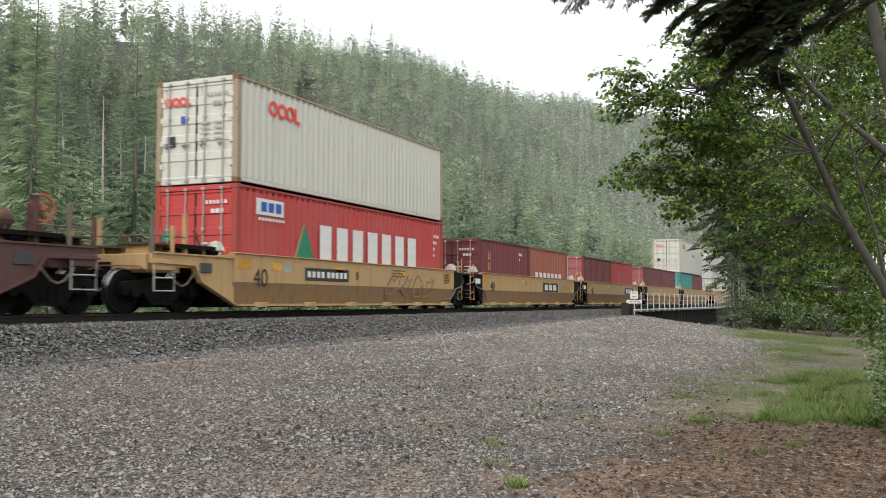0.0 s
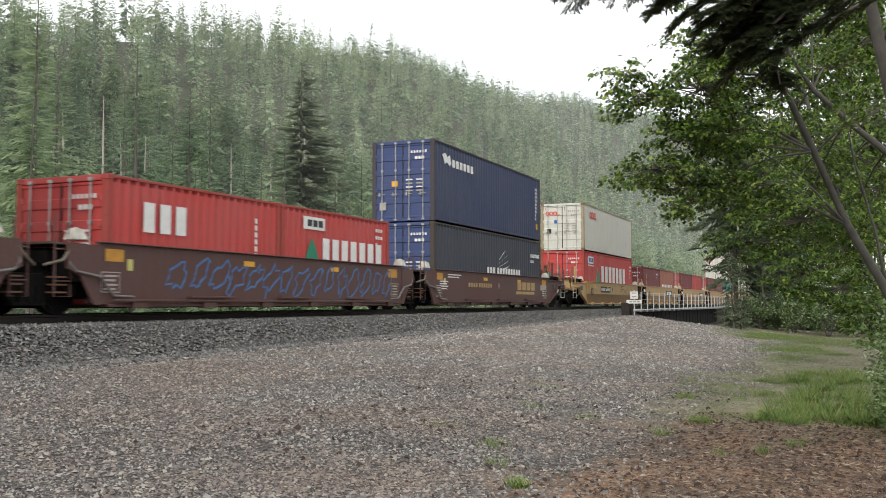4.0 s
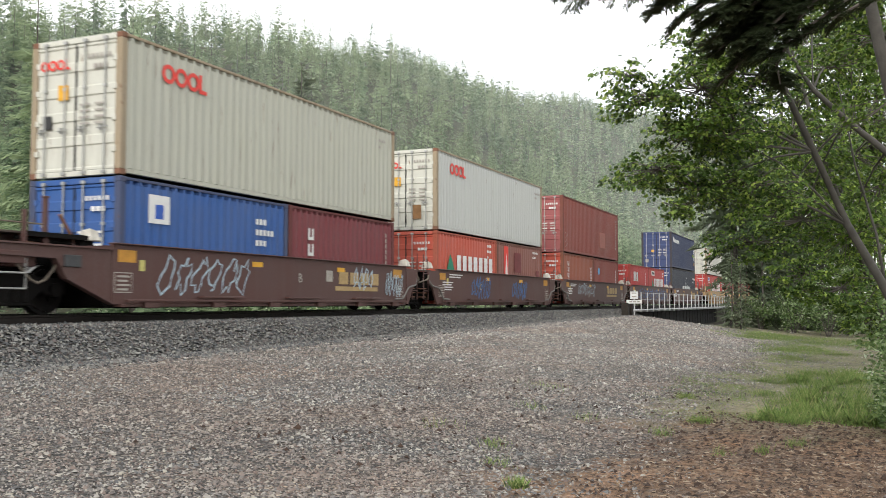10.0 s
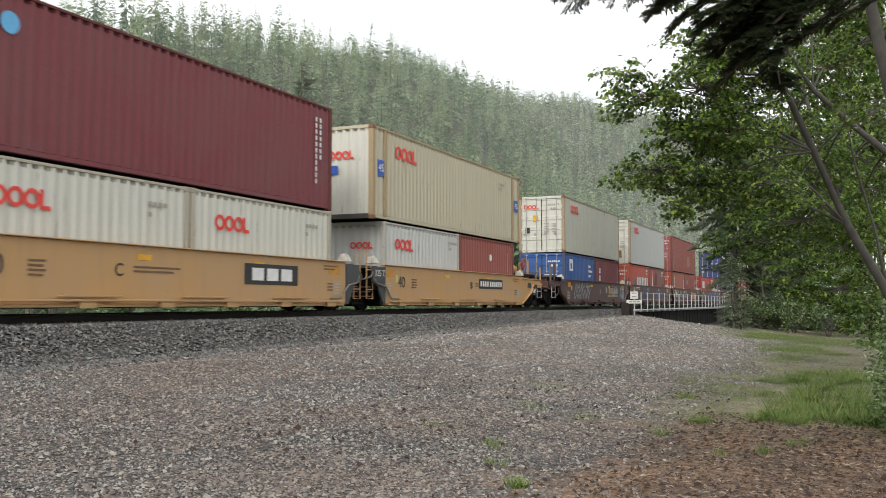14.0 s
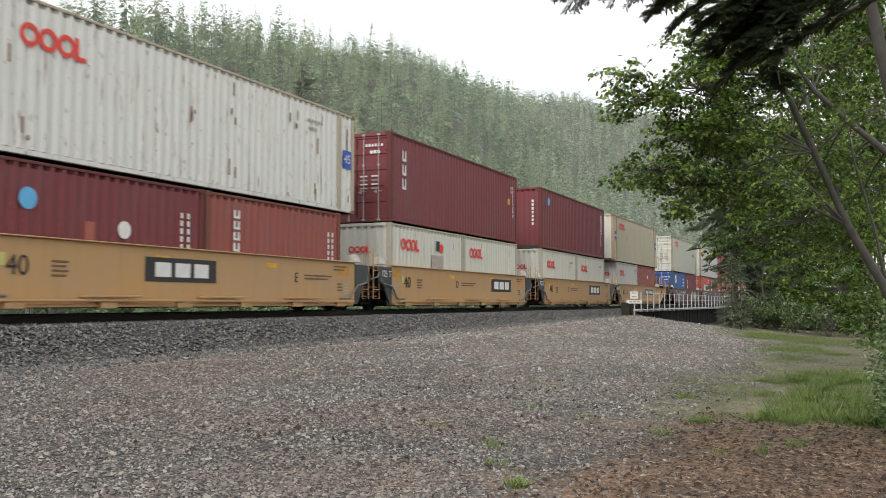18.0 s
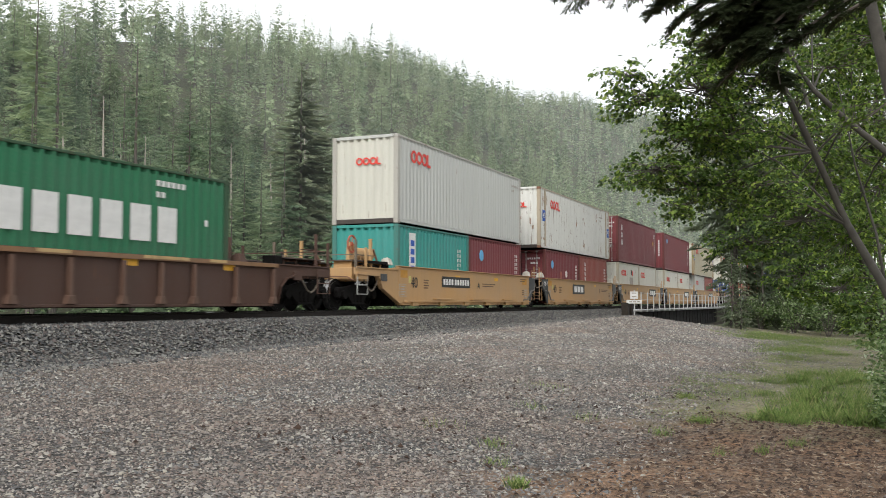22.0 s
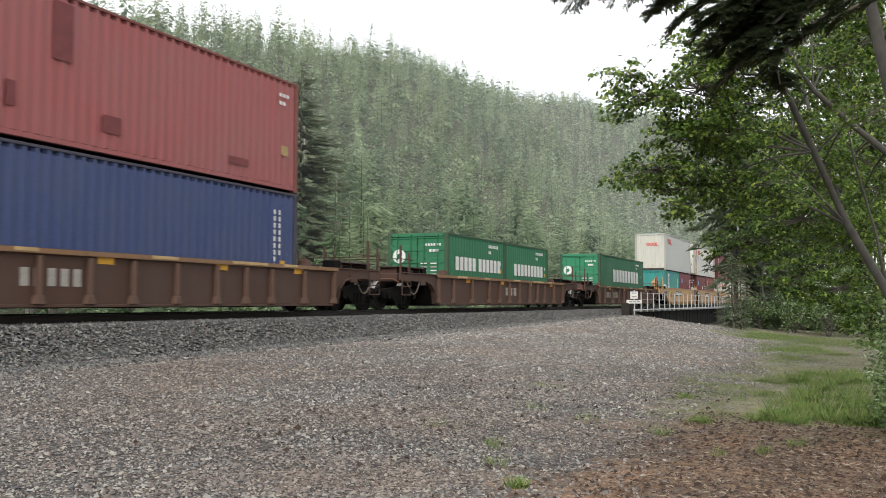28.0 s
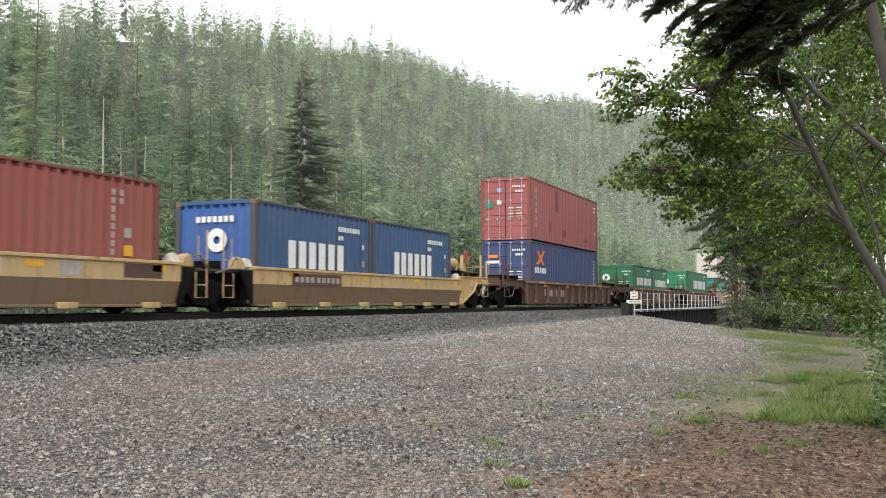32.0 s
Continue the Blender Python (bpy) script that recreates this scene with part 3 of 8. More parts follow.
part("deck", Mesh().box(B0 - 0.6, B1 + 0.6, -1.72, 1.72, -0.376, -0.364), M["girder"], bridge)
walkway = part("walkway", Mesh().box(B0 - 0.6, 118, -2.62, -1.74, -0.26, -0.20), M["galv"], bridge, "pale steel walkway grating")
for i in range(24):
    x = B0 + i * 1.97
    part("bracket", shared(("bracket",), lambda: Mesh().plate([(-0.05, -0.26), (0.05, -0.26), (0.05, -0.36), (-0.05, -0.36)], -2.66, -1.74)), M["galv"], bridge, at=(x, 0, 0))
    part("railing_post", shared(("railing_post",), lambda: Mesh().box(-0.045, 0.045, -2.69, -2.63, -0.36, 0.86), 0.008), M["galv"], bridge, at=(x, 0, 0))
for zz in (0.40, 0.82):
    part("railing_cable", Mesh().tube([(B0, -2.66, zz), (B0 + 44, -2.66, zz)], 0.012, 5), M["galv"], bridge)
for x in (B0 - 1.2, B1 + 0.2):
    part("abutment", Mesh().box(x, x + 1.0, -2.3, 2.3, -4.6, -0.40).data("abutment", 0.03), M["concrete"], bridge)
part("end_post", Mesh().box(B0 - 4.1, B0 - 3.75, -2.75, -2.35, -1.4, 0.22).data("end_post", 0.02), M["tie"], bridge, "dark timber end post")
part("end_post", Mesh().box(B0 - 3.0, B0 - 2.7, -2.75, -2.35, -1.2, 0.20).data("end_post", 0.02), M["tie"], bridge, "dark timber end post")
creek = arrays("creek_water", np.array([(56, -200, -4.05), (106, -200, -4.05), (106, 70, -4.05), (56, 70, -4.05)], float), np.array([[0, 1, 2, 3]]), M["water"])
tagged(creek, "shaded creek under the railway bridge", "water", kind="structure")

sign = tagged(new("bridge_sign"), "two small white sign plates on a post beside the bridge", "sign")
sign.location = (53.7, TRACK_Y - 3.05, 0)
part("post", Mesh().tube([(0, 0, -0.95), (0, 0, 0.95)], 0.035, 8), M["galv"], sign)
for nm, z0, z1, w in (("upper_plate", 0.44, 0.86, 0.22), ("lower_plate", 0.17, 0.38, 0.44)):
    pl = part(nm, Mesh().box(-0.015, 0.015, -w, w, z0, z1).data(nm, 0.006), M["m_white"], sign, at=(-0.06, 0, 0))
    pl.rotation_euler = (0, 0, 0.35)
    for b in range(3 if nm == "lower_plate" else 2):
        if nm == "lower_plate":
            part("marking", Mesh().box(-0.021, -0.017, -w * 0.75 + b * w * 0.52, -w * 0.75 + b * w * 0.52 + w * 0.36, z0 + 0.07, z1 - 0.07), M["m_grey"], pl)
        else:
            part("marking", Mesh().box(-0.021, -0.017, -w * 0.6, w * 0.6, z0 + 0.1 + b * 0.2, z0 + 0.16 + b * 0.2), M["m_grey"], pl)
# ======================= containers =======================
HALF = 1.219
FT40, FT20, FT45 = 12.192, 6.058, 13.716
LOW, HIGH = 2.591, 2.896
CONTAINERS = []


def corrugated(length, z0, z1, depth=0.026, pitch=0.278):
    """A trapezoid-ribbed sheet along x, its outer crests at y = 0, hollows behind."""
    n = max(3, round(length / pitch))
    p = length / n
    xs, ys = [], []
    for i in range(n):
        for fx, d in ((0.0, depth), (0.24, depth), (0.5, 0.0), (0.76, 0.0)):
            xs.append(-length / 2 + (i + fx) * p)
            ys.append(d)
    xs.append(length / 2)
    ys.append(depth)
    m = Mesh()
    k = len(xs)
    rows = [(z0, 1.0), (z1 - 0.095, 1.0), (z1 - 0.09, 4.0), (z1, 4.0)]          # hollows deepened into added pockets under the top rail, to shade them dark
    m.add([(x, y * q, z) for z, q in rows for x, y in zip(xs, ys)], [(j * k + i, j * k + i + 1, (j + 1) * k + i + 1, (j + 1) * k + i) for j in range(3) for i in range(k - 1)])
    return m


def container(colour, length, height, label, end="door", end_colour=None, worn=None, bars="bar_steel"):
    """A freight container: its base centre at the origin, the end that faces the camera at -x."""
    t = tagged(new("shipping_container"), label, "container", "containers on the train")
    # end_colour is often a lighter tone, the ends' stronger light put into paint
    c, ec, edge = M[colour], M[end_colour or colour], M["stained_edge" if worn == "beige" else colour + "_edge"]
    hl = length / 2
    lk = round(length, 2), round(height, 2)
    for sgn in (-1, 1):
        s = part("side_panel", shared(("side_panel", *lk), lambda: corrugated(length - 0.3, 0.15, height - 0.06)), c, t, at=(0, sgn * (HALF - 0.012), 0))
        if sgn > 0:
            s.rotation_euler = (0, 0, math.pi)
        part("bottom_rail", shared(("bottom_rail", *lk), lambda: Mesh().box(-hl + 0.16, hl - 0.16, -0.05, 0.05, 0.045, 0.15), 0.008), c, t, at=(0, sgn * (HALF - 0.075), 0))
        part("top_rail", shared(("top_rail", *lk), lambda: Mesh().box(-hl + 0.16, hl - 0.16, -0.03, 0.03, height - 0.075, height - 0.015), 0.008), edge, t, at=(0, sgn * (HALF - 0.03), 0))
        for ex in (-1, 1):
            part("corner_post", shared(("corner_post", *lk), lambda: Mesh().box(-0.08, 0.08, -0.08, 0.08, 0.115, height - 0.115), 0.01), edge, t, at=(ex * (hl - 0.082), sgn * (HALF - 0.082), 0))
            if length == FT45:
                part("inner_post", shared(("inner_post", *lk), lambda: Mesh().box(-0.09, 0.09, -0.02, 0.02, 0.115, height - 0.1), 0.008), edge, t, at=(ex * (FT40 / 2 - 0.09), sgn * (HALF - 0.018), 0))
            for zz in (0.0, height - 0.118):
                part("corner_casting", shared(("corner_casting",), lambda: Mesh().box(-0.089, 0.089, -0.081, 0.081, 0, 0.118), 0.012), M["rust_edge"] if worn else edge, t,
                     at=(ex * (hl - 0.089), sgn * (HALF - 0.081), zz))
    part("roof", shared(("roof", *lk), lambda: Mesh().add([(x, y, height - 0.03 - (i % 2) * 0.02) for i, x in enumerate(np.linspace(-hl + 0.1, hl - 0.1, 2 * int(length / 0.5))) for y in (-HALF + 0.06, HALF - 0.06)],
         [(2 * i, 2 * i + 2, 2 * i + 3, 2 * i + 1) for i in range(2 * int(length / 0.5) - 1)])), c, t)
    part("underframe", shared(("underframe", *lk), lambda: Mesh().box(-hl + 0.1, hl - 0.1, -HALF + 0.08, HALF - 0.08, 0.06, 0.14)), M["under"], t)
    front = part("front_panel", shared(("front_panel", *lk), lambda: corrugated(2 * HALF - 0.3, 0.15, height - 0.09)), c, t, at=(hl - 0.02, 0, 0))
    front.rotation_euler = (0, 0, math.pi / 2)
    for ex in (1,) if end == "door" else (-1, 1):
        for zz, zh, nm in ((0.0, 0.15, "end_sill"), (height - 0.11, 0.1, "end_header")):
            part(nm, shared((nm,), lambda: Mesh().box(-0.04, 0.04, -HALF + 0.17, HALF - 0.17, 0.015, 0.015 + zh), 0.008), M["sill_shade"] if nm == "end_sill" else c, t, at=(ex * (hl - 0.045), 0, zz))
    if end != "door":
        back = part("front_panel", shared(("front_panel", *lk), lambda: corrugated(2 * HALF - 0.3, 0.15, height - 0.09)), ec, t, at=(-hl + 0.02, 0, 0))
        back.rotation_euler = (0, 0, -math.pi / 2)
        return t, -hl - 0.02
    # a pair of doors with ribs, seals, hinges and lock rods
    for zz, zh, nm in ((0.0, 0.12, "door_sill"), (height - 0.14, 0.13, "door_header")):
        part(nm, shared((nm,), lambda: Mesh().box(-0.05, 0.05, -HALF + 0.17, HALF - 0.17, 0.01, zh), 0.008), ec, t, at=(-hl + 0.055, 0, zz))
    dz0, dz1 = 0.13, height - 0.15
    for sgn in (-1, 1):
        def leaf():
            line = [(0.05, dz1), (0.05, dz0)]
            hh = (dz1 - dz0 - 0.06) / 5
            for r in range(6):
                b0, b1 = dz0 + r * hh, dz0 + r * hh + (0.06 if r in (0, 5) else 0.20)
                line += [(0.024, b0 - 0.012 if r else b0), (0.0, b0 if r == 0 else b0 + 0.012), (0.0, b1 if r == 5 else b1 - 0.012), (0.024, b1 + 0.012 if r < 5 else b1)]
            return Mesh().plate(line, -0.515, 0.515)
        d = part("door", shared(("door", round(height, 2)), leaf), ec, t, at=(-hl + 0.01, sgn * 0.535, 0))
        part("door_seal", shared(("door_seal", round(height, 2)), lambda: Mesh().box(0.0, 0.03, -0.012, 0.012, dz0, dz1)), M["seal"], d, at=(0, -sgn * 0.527, 0))
        for ry in (-0.27, 0.27):
            part("lock_rod", shared(("lock_rod", round(height, 2)), lambda: Mesh().tube([(-0.035, 0, 0.05), (-0.035, 0, height - 0.06)], 0.019, 6)
                 .box(-0.06, 0, -0.05, 0.05, 0.04, 0.10).box(-0.06, 0, -0.05, 0.05, height - 0.13, height - 0.07).box(-0.05, 0, -0.045, 0.045, height * 0.62, height * 0.62 + 0.06)), M[bars], d, at=(0, ry, 0))
            part("handle", shared(("door_handle",), lambda: Mesh().tube([(-0.06, -0.02, 0), (-0.07, 0.20, -0.015), (-0.06, 0.27, -0.02)], 0.013, 5).box(-0.07, 0, 0.17, 0.21, -0.07, 0.05)), M[bars], d, at=(0, ry - 0.1, 0.98))
        for hz in (0.18, 0.4, 0.62, 0.82):
            part("hinge", shared(("hinge",), lambda: Mesh().box(-0.02, 0.02, -0.05, 0.05, -0.06, 0.06), 0.006), ec, d, at=(0, sgn * 0.5, height * hz))
    return t, -hl - 0.075


def mark(t, name, x0, x1, z0, z1, material, label="", lift=0.004, y=None):
    """A flat painted patch on the side that faces the yard."""
    yy = -HALF - lift if y is None else y
    w, h = round(x1 - x0, 3), round(z1 - z0, 3)
    return part(name, shared(("patch", w, h), lambda: Mesh().box(0, w, -0.002, 0.004, 0, h)), M[material], t, label, at=(x0, yy, z0))


def end_mark(t, ex, name, y0, y1, z0, z1, material, label=""):
    w, h = round(y1 - y0, 3), round(z1 - z0, 3)
    return part(name, shared(("end_patch", w, h), lambda: Mesh().box(-0.002, 0.004, 0, w, 0, h)), M[material], t, label, at=(ex, y0, z0))


def block_word(t, x0, z0, pitch, height, count, material, fill=0.66, name="block_mark", gap_at=()):
    """A brand word as a row of plain blocks, one for each letter."""
    w = pitch * fill
    me = shared(("block", round(w, 3), round(height, 3)), lambda: Mesh().box(0, w, -0.002, 0.004, 0, height))
    x = x0
    for i in range(count):
        if i in gap_at:
            x += pitch * 0.5
        part(name, me, M[material], t, at=(x, -HALF - 0.004, z0))
        x += pitch


def tall_word(t, x0, z1, pitch, width, count, material):
    """The same, read downwards."""
    me = shared(("tall", round(width, 3), round(pitch, 3)), lambda: Mesh().box(0, width, -0.002, 0.004, 0, pitch * 0.2).box(0, width * 0.3, -0.002, 0.004, pitch * 0.2, pitch * 0.75)
                .box(width * 0.7, width, -0.002, 0.004, pitch * 0.2, pitch * 0.75))
    for i in range(count):
        part("block_mark", me, M[material], t, at=(x0, -HALF - 0.004, z1 - (i + 1) * pitch))


def ring_mark(t, x, z, r, on_end=None):
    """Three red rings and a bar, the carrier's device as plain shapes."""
    x, r = (x, r * 0.84) if on_end is None else (x - 0.12, r * 0.8)
    w = r * 0.42
    for i in range(3):
        ob = part("ring_mark", shared(("ring", r), lambda: Mesh().disc((0, 0, 0), r, 0.006, 14, r - w)), M["m_red"], t)
        if on_end is None:
            ob.location = (x + i * r * 1.95, -HALF - 0.005, z)
        else:
            ob.location, ob.rotation_euler = (on_end, x - i * r * 1.95, z), (0, 0, -math.pi / 2)
    bar = part("bar_mark", shared(("ell", r), lambda: Mesh().box(0, w, -0.003, 0.003, -r, r).box(w, r * 1.3, -0.003, 0.003, -r, -r + w)), M["m_red"], t)
    if on_end is None:
        bar.location = (x + 3 * r * 1.95 - r, -HALF - 0.005, z)
    else:
        bar.location, bar.rotation_euler = (on_end, x - 3 * r * 1.95 + r, z), (0, 0, -math.pi / 2)


def code_bars(t, x, z1, rows=((0.5, 0.1), (0.25, 0.1)), material="m_white", tall=False):
    """Small serial lettering too fine to read, as bars."""
    if tall:
        for i, (h, w) in enumerate(rows):
            for k in range(max(1, int(h / 0.17))):
                mark(t, "code_mark", x + i * 0.22, x + i * 0.22 + w, z1 - (k + 1) * 0.17 + 0.05, z1 - k * 0.17, material)
        return
    z = z1
    for w, h in rows:
        for k in range(max(1, int(w / 0.16))):
            mark(t, "code_mark", x + k * 0.16, x + k * 0.16 + 0.11, z - h, z, material)
        z -= h + 0.12


def end_codes(t, ex, height, material="m_white"):
    """Serial bars and placards on the right-hand door."""
    for k in range(6):
        end_mark(t, ex + 0.05, "code_mark", -0.95 + k * 0.11, -0.885 + k * 0.11, height - 0.48, height - 0.39, material)
    for k in range(3):
        end_mark(t, ex + 0.056, "code_mark", -0.85 + k * 0.13, -0.75 + k * 0.13, height - 0.70, height - 0.60, material)
    for r in range(4):
        for q in range(2):
            end_mark(t, ex + 0.056, "code_mark", -0.80 + q * 0.4, -0.54 + q * 0.4, 1.45 - r * 0.13, 1.495 - r * 0.13, "m_grey" if r % 2 else material)


def lettering(text, size):
    """Readable letters as a mesh, in Blender's built-in font, upright in x and z."""
    key = ("letters", text, size)
    if key not in CACHE:
        cu = bpy.data.curves.new("lettering", "FONT")
        cu.body, cu.size, cu.extrude, cu.align_x, cu.align_y = text, size, 0.003, "CENTER", "CENTER"
        tmp = bpy.data.objects.new("lettering", cu)
        me = bpy.data.meshes.new_from_object(tmp)
        bpy.data.objects.remove(tmp)
        me.transform(Matrix.Rotation(math.pi / 2, 4, "X"))
        me.materials.clear()
        CACHE[key] = me
    return CACHE[key]


def letters(t, text, x, y, z, size, material, label="", turn=0.0):
    ob = part("lettering", lettering(text, size), M[material], t, label, at=(x, y, z))
    ob.rotation_euler = (0, 0, turn)
    return ob


# ======================= wagons =======================
WHEEL_R = 0.46
WHEELSETS = []
UNITS = []


def wheelset_mesh():
    m = Mesh().tube([(0, -0.9, 0), (0, 0.9, 0)], 0.085, 10)
    for sgn in (-1, 1):
        m.disc((0, sgn * 0.755, 0), WHEEL_R, 0.13, 28)
        m.disc((0, sgn * 0.69, 0), WHEEL_R + 0.026, 0.03, 28)
        m.disc((0, sgn * 0.835, 0), WHEEL_R - 0.07, 0.02, 28, WHEEL_R - 0.16)
        m.disc((0, sgn * 0.86, 0), 0.12, 0.1, 12)
        for i in range(3):
            a = i * 2.094
            m.box(0.2 * math.cos(a) - 0.03, 0.2 * math.cos(a) + 0.03, sgn * 0.83 - 0.008, sgn * 0.83 + 0.008, 0.2 * math.sin(a) - 0.03, 0.2 * math.sin(a) + 0.03)
    return m


def truck(unit, x):
    """A three-piece bogie: bolster and two side frames, with its two wheelsets."""
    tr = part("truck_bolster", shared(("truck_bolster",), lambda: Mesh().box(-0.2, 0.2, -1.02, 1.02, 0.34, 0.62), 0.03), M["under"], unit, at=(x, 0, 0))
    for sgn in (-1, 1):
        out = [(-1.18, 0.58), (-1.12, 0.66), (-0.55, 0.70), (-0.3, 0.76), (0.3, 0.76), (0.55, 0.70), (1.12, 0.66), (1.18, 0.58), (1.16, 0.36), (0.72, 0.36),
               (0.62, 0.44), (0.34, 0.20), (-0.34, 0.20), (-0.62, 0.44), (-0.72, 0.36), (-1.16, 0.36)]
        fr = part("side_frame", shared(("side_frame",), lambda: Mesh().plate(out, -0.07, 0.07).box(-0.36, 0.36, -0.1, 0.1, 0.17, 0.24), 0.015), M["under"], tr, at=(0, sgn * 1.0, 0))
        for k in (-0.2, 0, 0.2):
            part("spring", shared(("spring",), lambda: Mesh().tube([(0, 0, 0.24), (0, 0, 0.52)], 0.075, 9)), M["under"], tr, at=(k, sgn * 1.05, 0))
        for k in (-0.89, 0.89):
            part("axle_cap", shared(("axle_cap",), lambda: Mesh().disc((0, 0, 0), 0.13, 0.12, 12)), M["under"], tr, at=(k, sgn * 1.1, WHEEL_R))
    for k in (-0.89, 0.89):
        fresh = ("wheelset",) not in CACHE
        me = shared(("wheelset",), wheelset_mesh)
        if fresh:
            me.materials.append(None)
            me.materials.append(M["tread"])
            for p in me.polygons:
                c = p.center
                if 0.66 < abs(c.y) < 0.83 and math.hypot(c.x, c.z) > WHEEL_R * 0.97 or abs(c.y) > 0.815 and WHEEL_R - 0.09 < math.hypot(c.x, c.z) < WHEEL_R - 0.01:
                    p.material_index = 1
        w = part("wheelset", me, M["under"], tr, at=(k, 0, WHEEL_R))
        WHEELSETS.append(w)


def guide_cone(unit, x, y, z, mat="cone"):
    part("container_guide", shared(("guide",), lambda: Mesh().add([(-0.16, -0.17, 0), (0.16, -0.17, 0), (0.16, 0.17, 0), (-0.16, 0.17, 0), (-0.11, -0.11, 0.25), (0.11, -0.11, 0.2), (0.11, 0.11, 0.2), (-0.11, 0.11, 0.2)],
         [(3, 2, 1, 0), (4, 5, 6, 7), (0, 1, 5, 4), (1, 2, 6, 5), (2, 3, 7, 6), (3, 0, 4, 7)]), 0.02), M[mat], unit, at=(x, y, z))


def brake_gear(unit, sx, mat):
    """The brake end: air tank, stand and hand wheel."""
    part("air_tank", shared(("air_tank",), lambda: Mesh().tube([(-0.62, 0, 0), (-0.55, 0, 0), (0.55, 0, 0), (0.62, 0, 0)], [0.12, 0.2, 0.2, 0.12], 14)), mat, unit, "round-ended air tank", at=(sx * 7.35, -0.55, 1.72), smooth=False)
    for k in (-0.35, 0.35):
        part("tank_bracket", shared(("tank_bracket",), lambda: Mesh().box(-0.04, 0.04, -0.2, 0.2, -0.36, -0.1)), mat, unit, at=(sx * 7.35 + k, -0.55, 1.72))
    part("brake_stand", shared(("brake_stand",), lambda: Mesh().plate([(-0.18, 1.2), (0.18, 1.2), (0.14, 2.0), (-0.1, 2.05), (-0.16, 1.7)], -0.06, 0.06), 0.012), mat, unit, at=(sx * 8.35, -0.75, 0))
    wm = Mesh().disc((0, 0, 0), 0.27, 0.035, 20, 0.225).disc((0, 0, 0), 0.06, 0.05, 10)
    for i in range(5):
        a = i * 1.2566
        wm.tube([(0.05 * math.cos(a), 0, 0.05 * math.sin(a)), (0.23 * math.cos(a), 0, 0.23 * math.sin(a))], 0.014, 5)
    part("brake_wheel", wm, M["orange_wheel"], unit, "faded orange hand brake wheel", at=(sx * 8.45, -0.86, 1.98))


